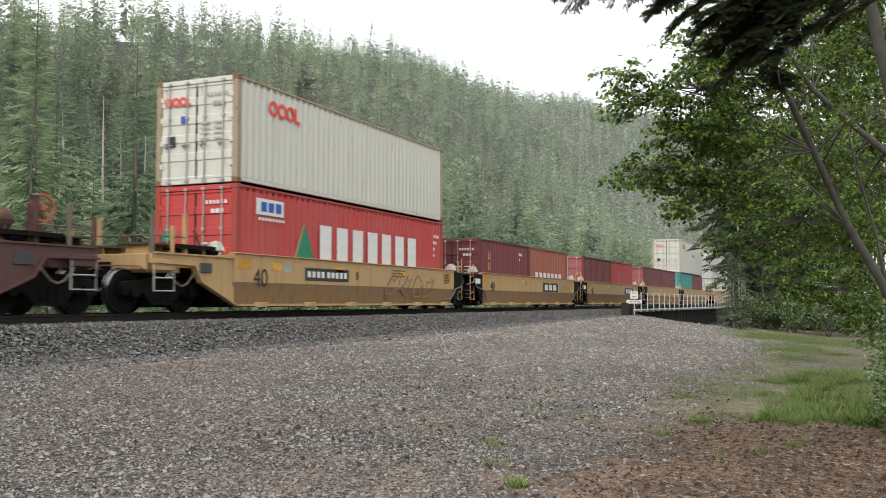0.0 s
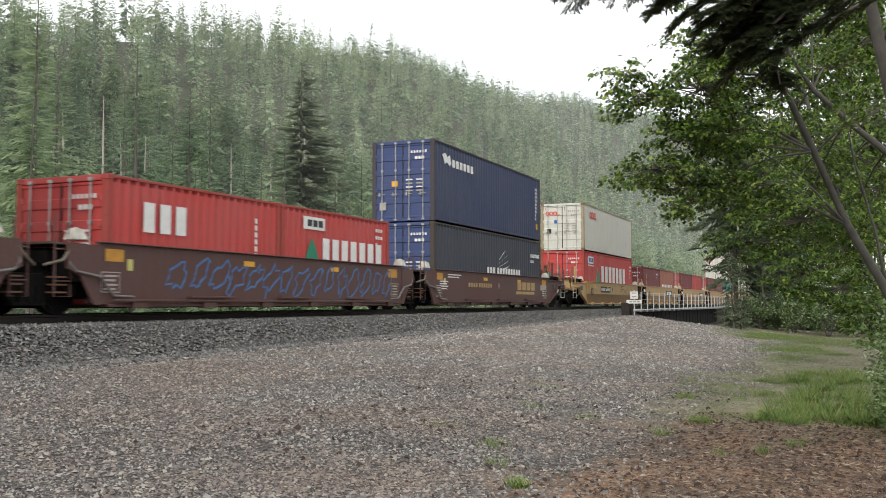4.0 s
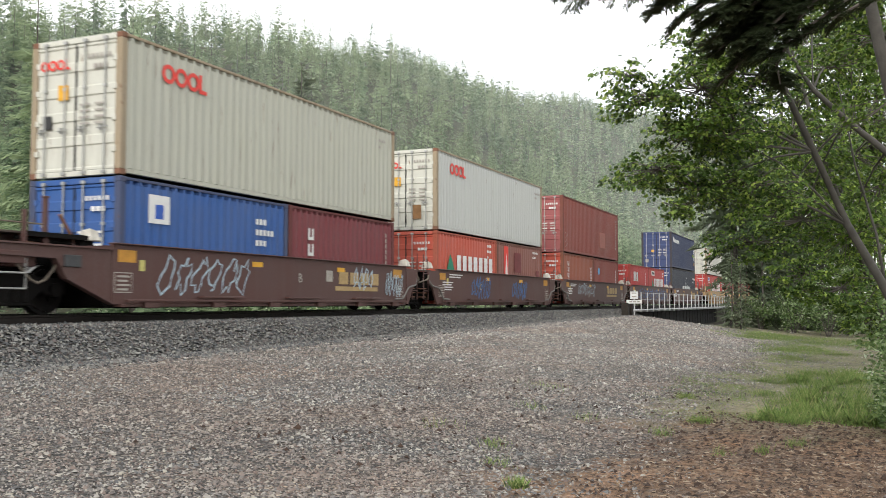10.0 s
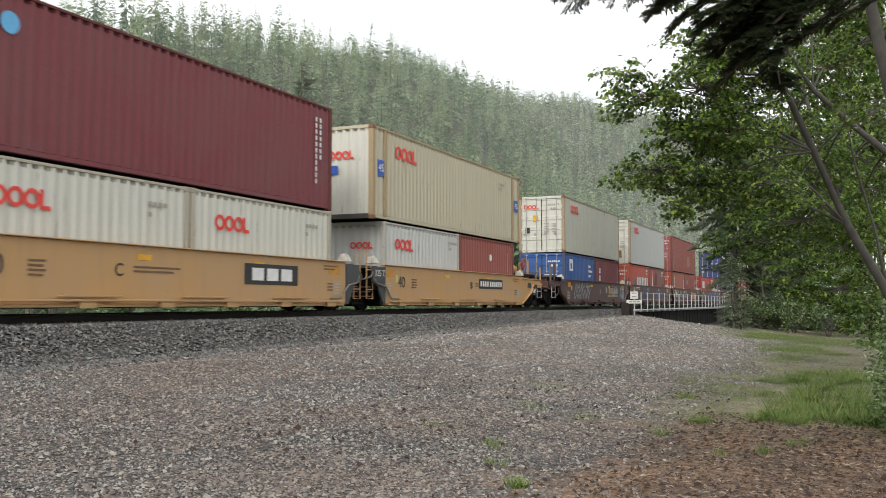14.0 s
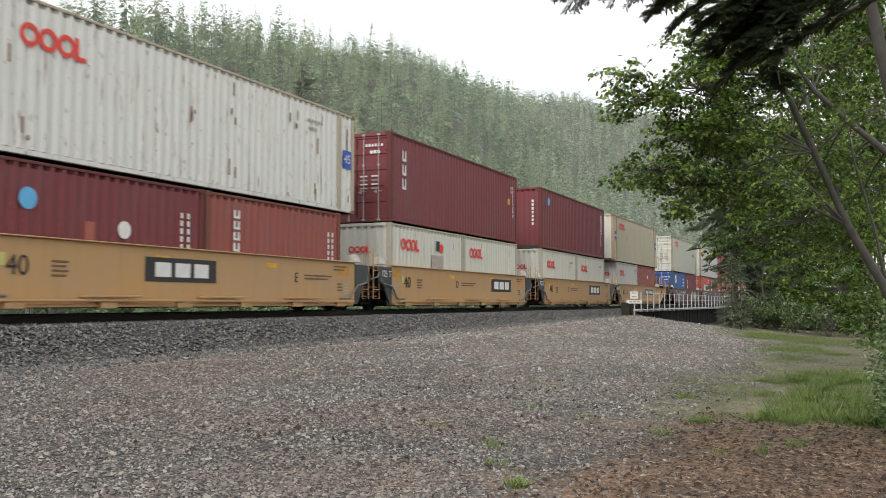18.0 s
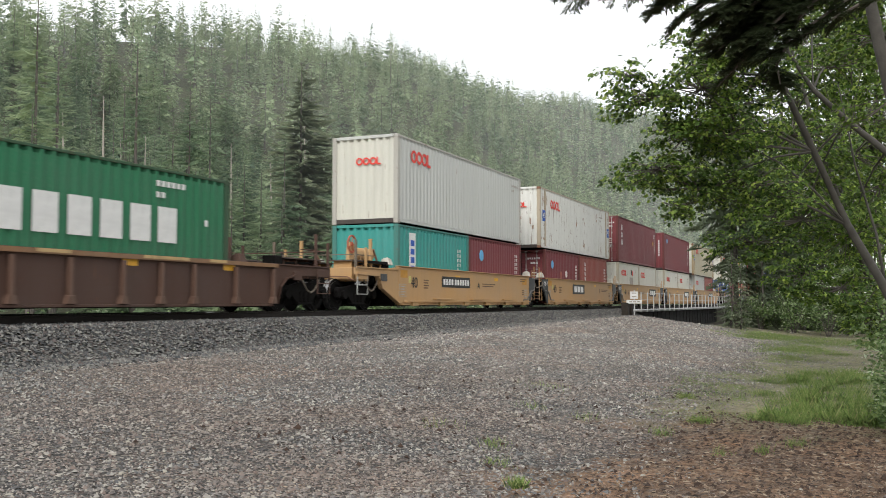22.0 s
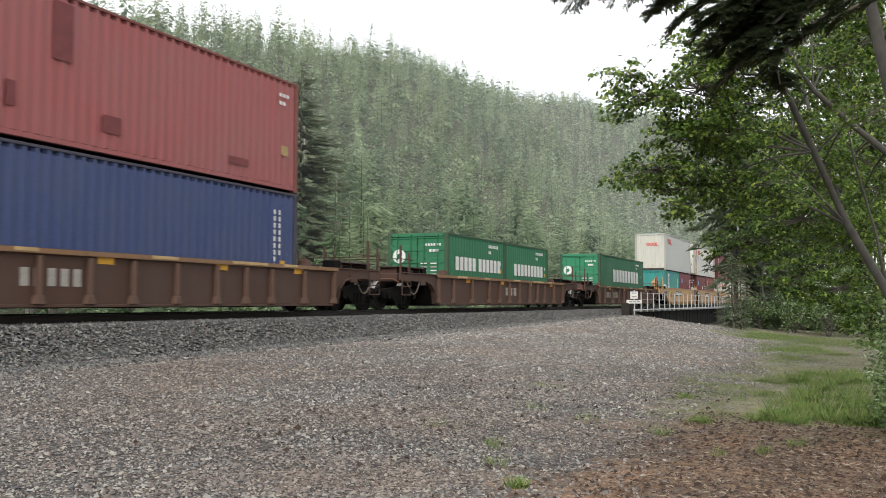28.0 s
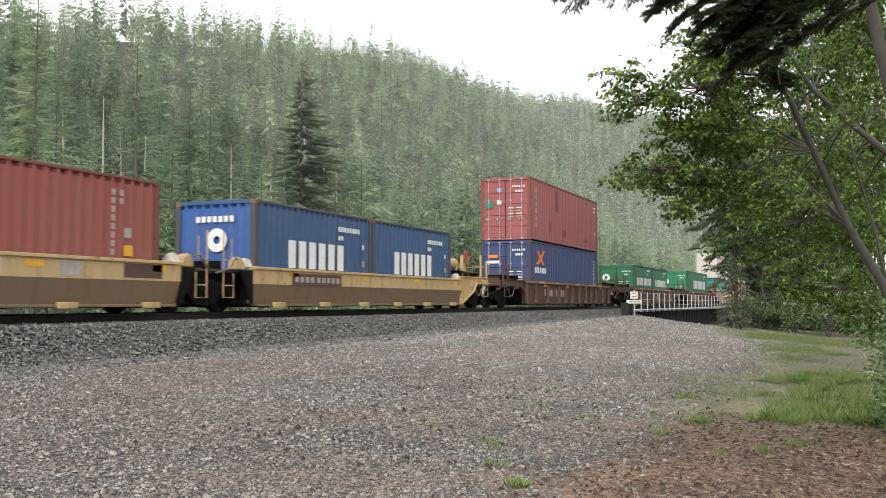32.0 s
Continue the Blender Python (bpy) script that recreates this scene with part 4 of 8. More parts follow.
def coupler_end(unit, sx, mat, reach=9.3, low=False):
    """The platform over an outer truck, with bulkhead, steps, grab irons, raised walkway and coupler."""
    zt = 1.16 if low else 1.24
    back = 0 if sx > 0 else math.pi
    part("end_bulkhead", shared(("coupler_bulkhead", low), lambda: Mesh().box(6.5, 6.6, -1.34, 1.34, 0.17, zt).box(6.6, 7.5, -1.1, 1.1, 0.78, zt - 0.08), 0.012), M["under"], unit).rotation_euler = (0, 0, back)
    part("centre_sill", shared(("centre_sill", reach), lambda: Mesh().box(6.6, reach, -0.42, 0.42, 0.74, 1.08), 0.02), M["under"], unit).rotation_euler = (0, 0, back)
    part("end_beam", shared(("end_beam", reach, low), lambda: Mesh().box(reach - 0.2, reach - 0.02, -1.32, 1.32, 0.90, zt), 0.015), mat, unit).rotation_euler = (0, 0, back)
    part("bolster_beam", shared(("bolster_beam", low), lambda: Mesh().box(8.2, 8.7, -1.30, 1.30, 0.86, zt - 0.07), 0.015), mat, unit).rotation_euler = (0, 0, back)
    for sy in (-1, 1):
        part("deck_grating", shared(("deck_grating", reach, low), lambda: Mesh().box(0, reach - 7.2, -0.39, 0.39, zt + 0.20, zt + 0.235)), M["deck_steel"], unit, at=(7.1 if sx > 0 else 0.1 - reach, sy * 0.9, 0))
        for k in range(4):
            part("grating_leg", shared(("grating_leg", low), lambda: Mesh().box(-0.025, 0.025, -0.3, 0.3, zt - 0.06, zt + 0.2)), mat, unit, at=(sx * (7.25 + k * (reach - 7.5) / 3), sy * 0.9, 0))
        sill = [(sx * 6.45, zt + (0.10 if not low else 0.0)), (sx * 7.75, zt), (sx * (reach - 0.05), zt), (sx * (reach - 0.05), zt - 0.2), (sx * 7.95, zt - 0.22), (sx * 7.7, 0.66), (sx * 6.5, 0.18), (sx * 6.45, 0.18)]
        if reach < 9.25:
            sill = [(sx * 6.45, zt), (sx * (reach - 0.05), zt), (sx * (reach - 0.05), zt - 0.22), (sx * 7.35, zt - 0.25), (sx * 6.95, zt - 0.34), (sx * 6.68, 0.60), (sx * 6.55, 0.2), (sx * 6.45, 0.2)]
        part("side_sill", Mesh().plate(sill, sy * 1.40 - 0.035, sy * 1.40 + 0.035), mat, unit)
        part("sill_ledge", Mesh().box(min(sx * 6.5, sx * (reach - 0.1)), max(sx * 6.5, sx * (reach - 0.1)), sy * 1.43 - 0.05, sy * 1.43 + 0.05, zt + 0.004, zt + 0.035), mat, unit)
        # steps below, grab irons above
        lx, w = sx * (reach - 0.42), 0.31
        part("end_ladder", shared(("end_ladder",), lambda: Mesh().tube([(-w, 0, 1.0), (-w, 0, 0.47), (w, 0, 0.47), (w, 0, 1.0)], 0.021, 6).tube([(-w, 0, 0.74), (w, 0, 0.74)], 0.017, 5)), M["bar_steel"] if sy < 0 and not low else mat, unit, at=(lx, sy * 1.46, 0))
        part("step_plate", shared(("step_plate",), lambda: Mesh().box(-0.33, 0.33, -0.03, 0.03, 0.90, 1.12), 0.01), mat, unit, at=(lx, sy * 1.44, 0))
        for k in (-w, w):
            part("grab_post", shared(("grab_post", k > 0), lambda: Mesh().box(-0.04, 0.04, -0.03, 0.03, 1.1, 2.05 if k < 0 else 1.85), 0.008), mat if k > 0 or low else M["post_grey"], unit, at=(lx + k, sy * 1.40, 0))
        part("hand_rail", shared(("hand_rail",), lambda: Mesh().tube([(-0.6, 0, 1.62), (0.35, 0, 1.62)], 0.016, 6)), mat if low else M["post_grey"], unit, at=(lx - sx * 0.4, sy * 1.36, 0))
        edge = [p for p in sill[3:]]
        fl = Mesh()
        for (xa, za), (xb, zb) in zip(edge[:-2], edge[1:-1]):
            fl.plate([(xa, za), (xb, zb), (xb, zb + 0.035), (xa, za + 0.035)], sy * 1.44, sy * 1.52)
        part("sill_flange", fl, mat, unit)
        if low:
            continue
        part("diagonal_brace", Mesh().tube([(sx * 7.0, sy * 1.0, zt + 0.1), (sx * 7.45, sy * 1.05, zt + 0.62)], 0.035, 5), M["rust_edge"], unit)
        part("stanchion", shared(("stanchion",), lambda: Mesh().box(-0.045, 0.045, -0.04, 0.04, 1.05, 2.15).box(-0.06, 0.06, -0.05, 0.05, 2.11, 2.15), 0.006), mat, unit, at=(sx * (reach - 1.35), sy * 1.22, 0))
        part("walkway_edge", Mesh().box(min(sx * 6.75, sx * 8.5), max(sx * 6.75, sx * 8.5), sy * 1.31 - 0.02, sy * 1.31 + 0.02, zt + 0.16, zt + 0.245), M["under"], unit)
    part("brake_cylinder", shared(("brake_cylinder",), lambda: Mesh().tube([(-0.4, 0, 0), (-0.36, 0, 0), (0.15, 0, 0), (0.2, 0, 0), (0.55, 0, 0)], [0.09, 0.15, 0.15, 0.05, 0.03], 12)), M["rust_edge"], unit, "rusty brake cylinder", at=(sx * 7.9, -1.02, zt + 0.02))
    part("uncoupling_lever", Mesh().tube([(sx * (reach + 0.02), -1.42, 0.86), (sx * (reach + 0.05), -1.2, 0.98), (sx * (reach + 0.08), -0.2, 1.0), (sx * (reach + 0.3), -0.1, 0.9)], 0.016, 5), M["rust_edge"], unit)
    part("hose_loop", Mesh().tube([(sx * (reach - 1.5), -1.40, zt - 0.25)] + [(sx * (reach - 1.5 + 0.16 * q), -1.43, zt - 0.25 - 0.42 * math.sin(q * math.pi / 6)) for q in range(1, 6)] + [(sx * (reach - 0.5), -1.40, zt - 0.25)], 0.022, 6), M["hose"], unit, "hanging rubber hose")
    part("coupler", shared(("coupler", reach), lambda: Mesh().box(reach, reach + 0.42, -0.1, 0.1, 0.72, 0.98).box(reach + 0.38, reach + 0.66, -0.16, 0.14, 0.68, 1.0), 0.03), M["under"], unit).rotation_euler = (0, 0, back)
    part("brake_hose", Mesh().tube([(sx * (reach - 0.1), -0.45, 0.8), (sx * (reach + 0.15), -0.42, 0.55), (sx * (reach + 0.4), -0.36, 0.42), (sx * (reach + 0.6), -0.3, 0.5)], 0.025, 6), M["hose"], unit)
    part("cross_rail", Mesh().tube([(sx * (reach - 0.1), -1.32, 1.62), (sx * (reach - 0.1), 1.32, 1.62)], 0.016, 6), mat if low else M["post_grey"], unit)
    part("deck_pipe", Mesh().tube([(sx * 6.7, -1.15, zt + 0.08), (sx * 7.9, -1.15, zt + 0.1), (sx * 8.6, -1.2, zt + 0.13)], 0.035, 7), M["under"], unit)
    part("valve_box", Mesh().box(sx * 6.95 - 0.18, sx * 6.95 + 0.18, -1.25, -0.85, zt + 0.01, zt + 0.26).data("valve_box", 0.02), M["under"], unit)
    part("tool_box", Mesh().box(sx * 7.5 - 0.2, sx * 7.5 + 0.2, -1.47, -1.43, zt - 0.36, zt - 0.14).data("tool_box", 0.01), M["dark_panel"] if not low else mat, unit)
    truck(unit, sx * 8.45 if not low or reach > 9 else sx * 8.0)


def joint_end(unit, sx, mat, dark, own_truck, top=1.36):
    """The inner end, which shares an articulated truck with its neighbour."""
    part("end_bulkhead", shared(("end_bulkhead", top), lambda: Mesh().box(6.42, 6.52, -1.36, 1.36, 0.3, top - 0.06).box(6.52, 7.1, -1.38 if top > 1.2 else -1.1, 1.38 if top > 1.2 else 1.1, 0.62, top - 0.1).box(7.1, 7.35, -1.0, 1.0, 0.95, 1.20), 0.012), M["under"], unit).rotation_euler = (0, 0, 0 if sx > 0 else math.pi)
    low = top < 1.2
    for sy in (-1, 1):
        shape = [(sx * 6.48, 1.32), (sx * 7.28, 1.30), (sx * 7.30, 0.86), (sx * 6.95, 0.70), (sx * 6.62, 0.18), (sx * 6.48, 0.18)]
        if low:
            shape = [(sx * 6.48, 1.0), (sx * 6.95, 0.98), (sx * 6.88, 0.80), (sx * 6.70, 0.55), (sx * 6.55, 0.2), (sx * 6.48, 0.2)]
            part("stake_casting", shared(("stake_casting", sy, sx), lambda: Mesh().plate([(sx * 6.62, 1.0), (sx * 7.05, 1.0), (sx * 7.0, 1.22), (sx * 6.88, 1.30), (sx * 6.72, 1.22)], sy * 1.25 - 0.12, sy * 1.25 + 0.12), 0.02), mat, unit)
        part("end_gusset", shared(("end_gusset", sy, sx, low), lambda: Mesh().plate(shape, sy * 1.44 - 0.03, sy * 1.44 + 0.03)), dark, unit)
        part("end_stirrup", shared(("end_stirrup", sy, sx), lambda: Mesh().tube([(sx * 7.12, sy * 1.36, 0.9), (sx * 7.12, sy * 1.36, 0.34), (sx * 7.5, sy * 1.36, 0.34), (sx * 7.5, sy * 1.36, 1.85)], 0.02, 6)
             .tube([(sx * 7.12, sy * 1.36, 0.62), (sx * 7.5, sy * 1.36, 0.62)], 0.016, 5).tube([(sx * 7.5, sy * 1.36, 1.2), (sx * 7.2, sy * 1.36, 1.2), (sx * 7.2, sy * 1.36, 1.7)], 0.018, 5)), mat, unit)
        part("brake_hose", shared(("joint_hose", sy, sx), lambda: Mesh().tube([(sx * 6.9, sy * 1.3, 1.22), (sx * 7.15, sy * 1.44, 1.28), (sx * 7.4, sy * 1.46, 1.0), (sx * 7.7, sy * 1.3, 0.9)], 0.028, 6)), M["hose"], unit)
    if not low:
        part("train_pipe", shared(("train_pipe", sx), lambda: Mesh().tube([(sx * 5.6, -1.50, 0.34), (sx * 6.15, -1.50, 0.36), (sx * 6.55, -1.52, 0.72), (sx * 7.1, -1.50, 0.80), (sx * 7.25, -1.46, 0.95), (sx * 7.2, -1.42, 1.15), (sx * 6.95, -1.40, 1.22)], 0.026, 7)), M["pipe"], unit, "bent grey train pipe")
        part("joint_step", shared(("joint_step", sx), lambda: Mesh().box(sx * 7.3 - 0.16, sx * 7.3 + 0.16, -1.30, -1.12, 0.40, 0.43).box(sx * 7.3 - 0.16, sx * 7.3 + 0.16, -1.30, -1.12, 0.54, 0.57).box(sx * 7.3 - 0.16, sx * 7.3 + 0.16, -1.30, -1.12, 0.68, 0.71)), M["rust_edge"], unit)
    part("joint_casting", shared(("joint_casting",), lambda: Mesh().box(7.2, 7.85, -0.35, 0.35, 0.62, 1.05).box(7.0, 7.5, -0.8, 0.8, 0.72, 0.98), 0.03), M["under"], unit).rotation_euler = (0, 0, 0 if sx > 0 else math.pi)
    part("cross_walk", shared(("cross_walk", top), lambda: Mesh().box(6.6, 7.5, -1.25, 1.25, top - 0.06, top - 0.02)), M["deck_steel"], unit).rotation_euler = (0, 0, 0 if sx > 0 else math.pi)
    if own_truck:
        truck(unit, sx * 7.8)


def well_unit(s, kind, ends, label, dark=None):
    """One well of a wagon. ends: what lies at -x and at +x: c coupler, b coupler with brake gear, j joint, t joint with the shared truck."""
    unit = tagged(new("well_wagon"), label, "railway wagon", "wagons of the train")
    UNITS.append((unit, s, 0.0))
    mat = M[kind]
    low = kind in ("wagon_rust", "pale_ochre")
    top = {"wagon_rust": 1.12, "pale_ochre": 1.02}.get(kind, 1.36)
    hl = 7.7 if kind == "wagon_rust" else 6.5
    for sy in (-1, 1):
        if kind in ("ochre", "pale_ochre"):
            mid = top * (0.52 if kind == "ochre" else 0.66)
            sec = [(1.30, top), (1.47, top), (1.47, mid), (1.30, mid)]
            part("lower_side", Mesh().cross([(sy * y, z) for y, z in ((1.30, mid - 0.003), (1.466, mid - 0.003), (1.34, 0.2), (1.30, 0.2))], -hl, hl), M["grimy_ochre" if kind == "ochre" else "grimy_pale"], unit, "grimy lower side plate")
        else:
            sec = [(1.36, top), (1.45, top), (1.45, 0.2), (1.36, 0.2)]
        part("well_side", Mesh().cross([(sy * y, z) for y, z in sec], -hl, hl), mat, unit)
        part("top_chord", Mesh().box(-hl, hl, sy * 1.42 - 0.10, sy * 1.42 + 0.10, top + 0.003, top + (0.07 if low else 0.03)).data("top_chord", 0.008), mat, unit)
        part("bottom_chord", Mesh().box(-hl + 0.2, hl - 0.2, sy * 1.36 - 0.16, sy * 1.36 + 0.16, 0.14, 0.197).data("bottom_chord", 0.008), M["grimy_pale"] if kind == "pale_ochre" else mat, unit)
        if kind == "wagon_rust":
            for x in (-7.55, -6.25, -4.45, -2.65, -1.45, -0.3, 1.0, 2.35, 3.45, 4.5, 6.0, 7.5):
                rib = part("side_rib", shared(("side_rib",), lambda: Mesh().plate([(-0.035, 0.24), (0.035, 0.24), (0.045, 1.05), (-0.045, 1.05)], -0.06, 0.06), 0.006), M["rust_rib"], unit, at=(x, sy * 1.51, 0))
                part("rib_foot", shared(("rib_foot",), lambda: Mesh().plate([(-0.12, 0.2), (0.12, 0.2), (0.06, 0.36), (-0.06, 0.36)], -0.07, 0.07), 0.008), M["rust_rib"], rib)
            for x, ln in ((-5.9, 0.9), (-3.2, 0.5), (0.2, 0.8), (2.9, 1.4), (5.0, 0.6)):
                part("scraped_patch", Mesh().box(x, x + ln, sy * 1.53 - 0.018, sy * 1.53 + 0.018, top + 0.0, top + 0.064), M["pale_ochre"], unit, "scraped ochre paint on the top strip")
            part("chord_strip", Mesh().box(-hl, hl, sy * 1.53 - 0.012, sy * 1.53 + 0.012, top - 0.03, top + 0.06), M["rust_ochre"], unit, "worn ochre-edged top strip")
        else:
            for i in range(6):
                part("chord_tab", shared(("chord_tab", low), lambda: Mesh().box(-0.22, 0.22, -0.05, 0.05, 0.12, 0.24), 0.01), mat, unit, at=(-hl + 1.0 + i * 2.2, sy * 1.54, 0))
            if kind in ("tan", "wagon_brown"):
                part("tread_rail", Mesh().box(-hl + 0.3, hl - 0.3, sy * 1.56 - 0.05, sy * 1.56 + 0.05, 0.245, 0.29).data("tread_rail", 0.006), mat, unit)
                for i in (-3.2, 0.2, 3.6):
                    part("step_tread", shared(("step_tread",), lambda: Mesh().box(-0.75, 0.75, -0.07, 0.07, 0.33, 0.37), 0.006), mat, unit, at=(i, sy * 1.56, 0))
    part("well_floor", Mesh().box(-hl, hl, -0.35, 0.35, 0.12, 0.168).box(-hl, -hl + 0.9, -1.3, 1.3, 0.12, 0.168).box(hl - 0.9, hl, -1.3, 1.3, 0.12, 0.168).box(-0.4, 0.4, -1.3, 1.3, 0.12, 0.168), M["under"], unit)
    for xi in (-4, -2, 2, 4):
        part("cross_bearer", shared(("cross_bearer",), lambda: Mesh().box(-0.1, 0.1, -1.3, 1.3, 0.12, 0.166)), M["under"], unit, at=(xi, 0, 0))
    shift = hl - 6.5
    for sx, e in ((-1, ends[0]), (1, ends[1])):
        before = set(o.name for o in unit.children)
        if e in "cb":
            coupler_end(unit, sx, mat, 9.2 if hl > 7 else 9.3, low)
            if e == "b":
                brake_gear(unit, sx, mat)
        else:
            joint_end(unit, sx, mat, M[dark or kind], e == "t", top)
        if shift:
            for o in unit.children:
                if o.name not in before:
                    o.location.x += sx * shift
        for sy in (-1, 1):
            guide_cone(unit, sx * (6.85 + shift * 0.3) if not low else sx * 6.5, sy * 1.2, top + 0.035, "cone" if kind != "wagon_rust" else "wagon_rust")
    ry = -1.455 if kind not in ("ochre", "pale_ochre") else -1.476
    for xx, w, h in ((-6.35, 0.5, 0.24), (-1.9, 0.42, 0.12), (2.1, 0.42, 0.12), (5.55, 0.6, 0.26)) if not low else ((-4.9, 0.42, 0.13), (-1.2, 0.42, 0.13), (2.4, 0.42, 0.13), (5.6, 0.42, 0.13)):
        z1 = top - (0.10 if h > 0.2 else 0.16) if not low else top - 0.03
        mark(unit, "reflector", xx, xx + w, z1 - h, z1, "m_yellow" if h < 0.2 else "m_ochre", y=ry)
    if kind in ("tan", "wagon_brown"):
        for xx in (-6.45, 5.75):           # stencilled data plate
            mark(unit, "data_plate", xx, xx + 0.5, 0.42, 0.82, "m_grey", y=ry)
            mark(unit, "data_panel", xx + 0.02, xx + 0.48, 0.44, 0.80, kind, y=ry - 0.003)
            wagon_text(unit, xx + 0.07, 0.72, 0.36, 4, "m_grey", ry - 0.008)
        mark(unit, "pale_label", -5.75, -5.6, 0.86, 1.08, "m_lemon", y=ry)
    return unit


def wagon_text(unit, x, z, w, rows=3, material="m_white", y=-1.457):
    for r in range(rows):
        mark(unit, "stencil_line", x, x + w * (1 - 0.15 * (r % 2)), z - r * 0.085, z - r * 0.085 + 0.04, material, y=y)


def number_plate(unit, x0, x1, z0, z1, y, dark="m_black", light="m_white", n=9):
    """A dark panel with the wagon's number as plain bars."""
    if dark:
        mark(unit, "number_panel", x0, x1, z0, z1, dark, "black number panel", y=y)
    w = (x1 - x0) / (n + 1.0)
    for i in range(n):
        xx = x0 + (i + 0.55 + (0.3 if i > 3 else 0)) * w
        mark(unit, "number_bar", round(xx, 3), round(xx + w * 0.62, 3), z0 + 0.09, z1 - 0.09, light, y=y - 0.006)


def graffiti(unit, x0, z0, w, h, material, seed, y=-1.46, strokes=5, r=0.022):
    """Looping sprayed strokes that spell nothing."""
    rnd = random.Random(seed)
    for i in range(strokes):
        cx = x0 + w * (i + 0.5) / strokes
        pts, ph = [], rnd.random() * 6
        for k in range(14):
            a = ph + k * 0.5 * (1 if i % 2 else -1)
            q = 0.35 + 0.65 * rnd.random()
            pts.append((cx + w / strokes * 0.62 * math.cos(a) * q, 0, z0 + h * 0.5 + h * 0.48 * math.sin(a * 1.0 + 0.6) * q))
        m = Mesh().tube(pts, r, 5)
        m.v = [(a, b * 0.12, c) for a, b, c in m.v]
        part("spray_stroke", m, M[material], unit, at=(0, y, 0))


def load(s, unit_z, box_):
    """Seats a container on the train at s."""
    CONTAINERS.append(box_)
    UNITS.append((box_, s, unit_z))
    return box_
# ======================= the train, from the front =======================
Z0 = 0.175
H20 = FT20 / 2 + 0.02




def put40(s, z, colour, height, label, length=FT40, **k):
    t, ex = container(colour, length, height, label, **k)
    load(s, z, t)
    return t, ex


def pair20(s, near, far):
    """Two short containers in one well; each a colour and a label."""
    out = []
    for off, (colour, label, kw) in ((-H20, near), (H20, far)):
        t, ex = container(colour, FT20, LOW, label, **kw)
        load(s + off, Z0, t)
        out.append((t, ex))
    return out


UP_L, UP_H = Z0 + LOW + 0.025, Z0 + HIGH + 0.025
OY = -1.476          # just proud of the bent-sided wells
FY = -1.457          # just proud of the flat-sided wells

# a front wagon, nearly hidden by the trees
well_unit(107.4, "tan", "ct", "tan well wagon with a double stack of pale containers", "dark_panel")
put40(107.4, Z0, "white", LOW, "off-white forty-foot container in a tan well wagon")
t, ex = put40(107.4, UP_L, "grey_white", HIGH, "pale grey forty-foot container on another container")
ring_mark(t, -5.0, 2.3, 0.22)

# ochre five-unit wagon
well_unit(87.4, "ochre", "jc", "weathered ochre well wagon with a double stack of containers", "under")
pair20(87.4, ("teal", "teal twenty-foot container in an ochre wagon", {}), ("maroon", "maroon twenty-foot container in an ochre wagon", {}))
t, ex = put40(87.4, UP_L, "white", HIGH, "off-white forty-foot container with red rings over teal and maroon ones")
ring_mark(t, -5.0, 2.3, 0.22)
end_mark(t, ex + 0.06, "dark_placard", 0.55, 0.80, 1.0, 1.25, "m_black")
ring_mark(t, 0.9, 2.35, 0.12, ex + 0.05)
well_unit(71.95, "ochre", "jt", "weathered ochre well wagon carrying one layer of containers", "under")
pair20(71.95, ("maroon", "maroon twenty-foot container with pale door", {"end_colour": "rose"}), ("maroon", "maroon twenty-foot container in an ochre wagon", {}))
for u_ in (55.7, 40.1):
    w = well_unit(u_, "ochre", "jt", "weathered ochre well wagon with a black number panel", "under")
    x0 = 1.2 if u_ == 40.1 else 2.6
    mark(w, "logo_panel", x0, x0 + 2.4, 0.72, 1.14, "m_black", "black panel with white blocks", y=OY)
    for i in range(3):
        mark(w, "logo_block", x0 + 0.3 + i * 0.66, x0 + 0.74 + i * 0.66, 0.80, 1.06, "m_white", y=OY - 0.006)
    letters(w, "40", -5.4, OY - 0.004, 0.86, 0.5, "m_black", "black number forty")
    letters(w, "C" if u_ == 40.1 else "D", -1.2, OY - 0.004, 1.05, 0.26, "m_black")
    mark(w, "number_panel", -7.25, -6.75, 0.95, 1.14, "m_white", y=-1.478)
    graffiti(w, 4.0, 0.35, 1.6, 0.8, "g_tan", int(u_), OY, 3, 0.02)
(a, ax), (b, bx) = pair20(55.7, ("maroon", "maroon twenty-foot container with pale rose doors", {"end_colour": "rose"}), ("red", "red twenty-foot container in an ochre wagon", {}))
code_bars(a, -2.6, 2.3, ((1.3, 0.1),), "m_gold", True)
code_bars(b, -1.2, 2.2, ((1.5, 0.12),), "m_gold", True)
(a, ax), (b, bx) = pair20(40.1, ("maroon", "maroon twenty-foot container with gold block marks", {}), ("terracotta", "orange-brown twenty-foot container with white blocks", {}))
tall_word(a, -2.2, 2.2, 0.42, 0.26, 4, "m_gold")
end_codes(a, ax, LOW)
code_bars(a, 1.6, 2.2, ((0.5, 0.12), (0.3, 0.1)))
block_word(b, -2.2, 0.95, 0.62, 0.5, 7, "m_white")

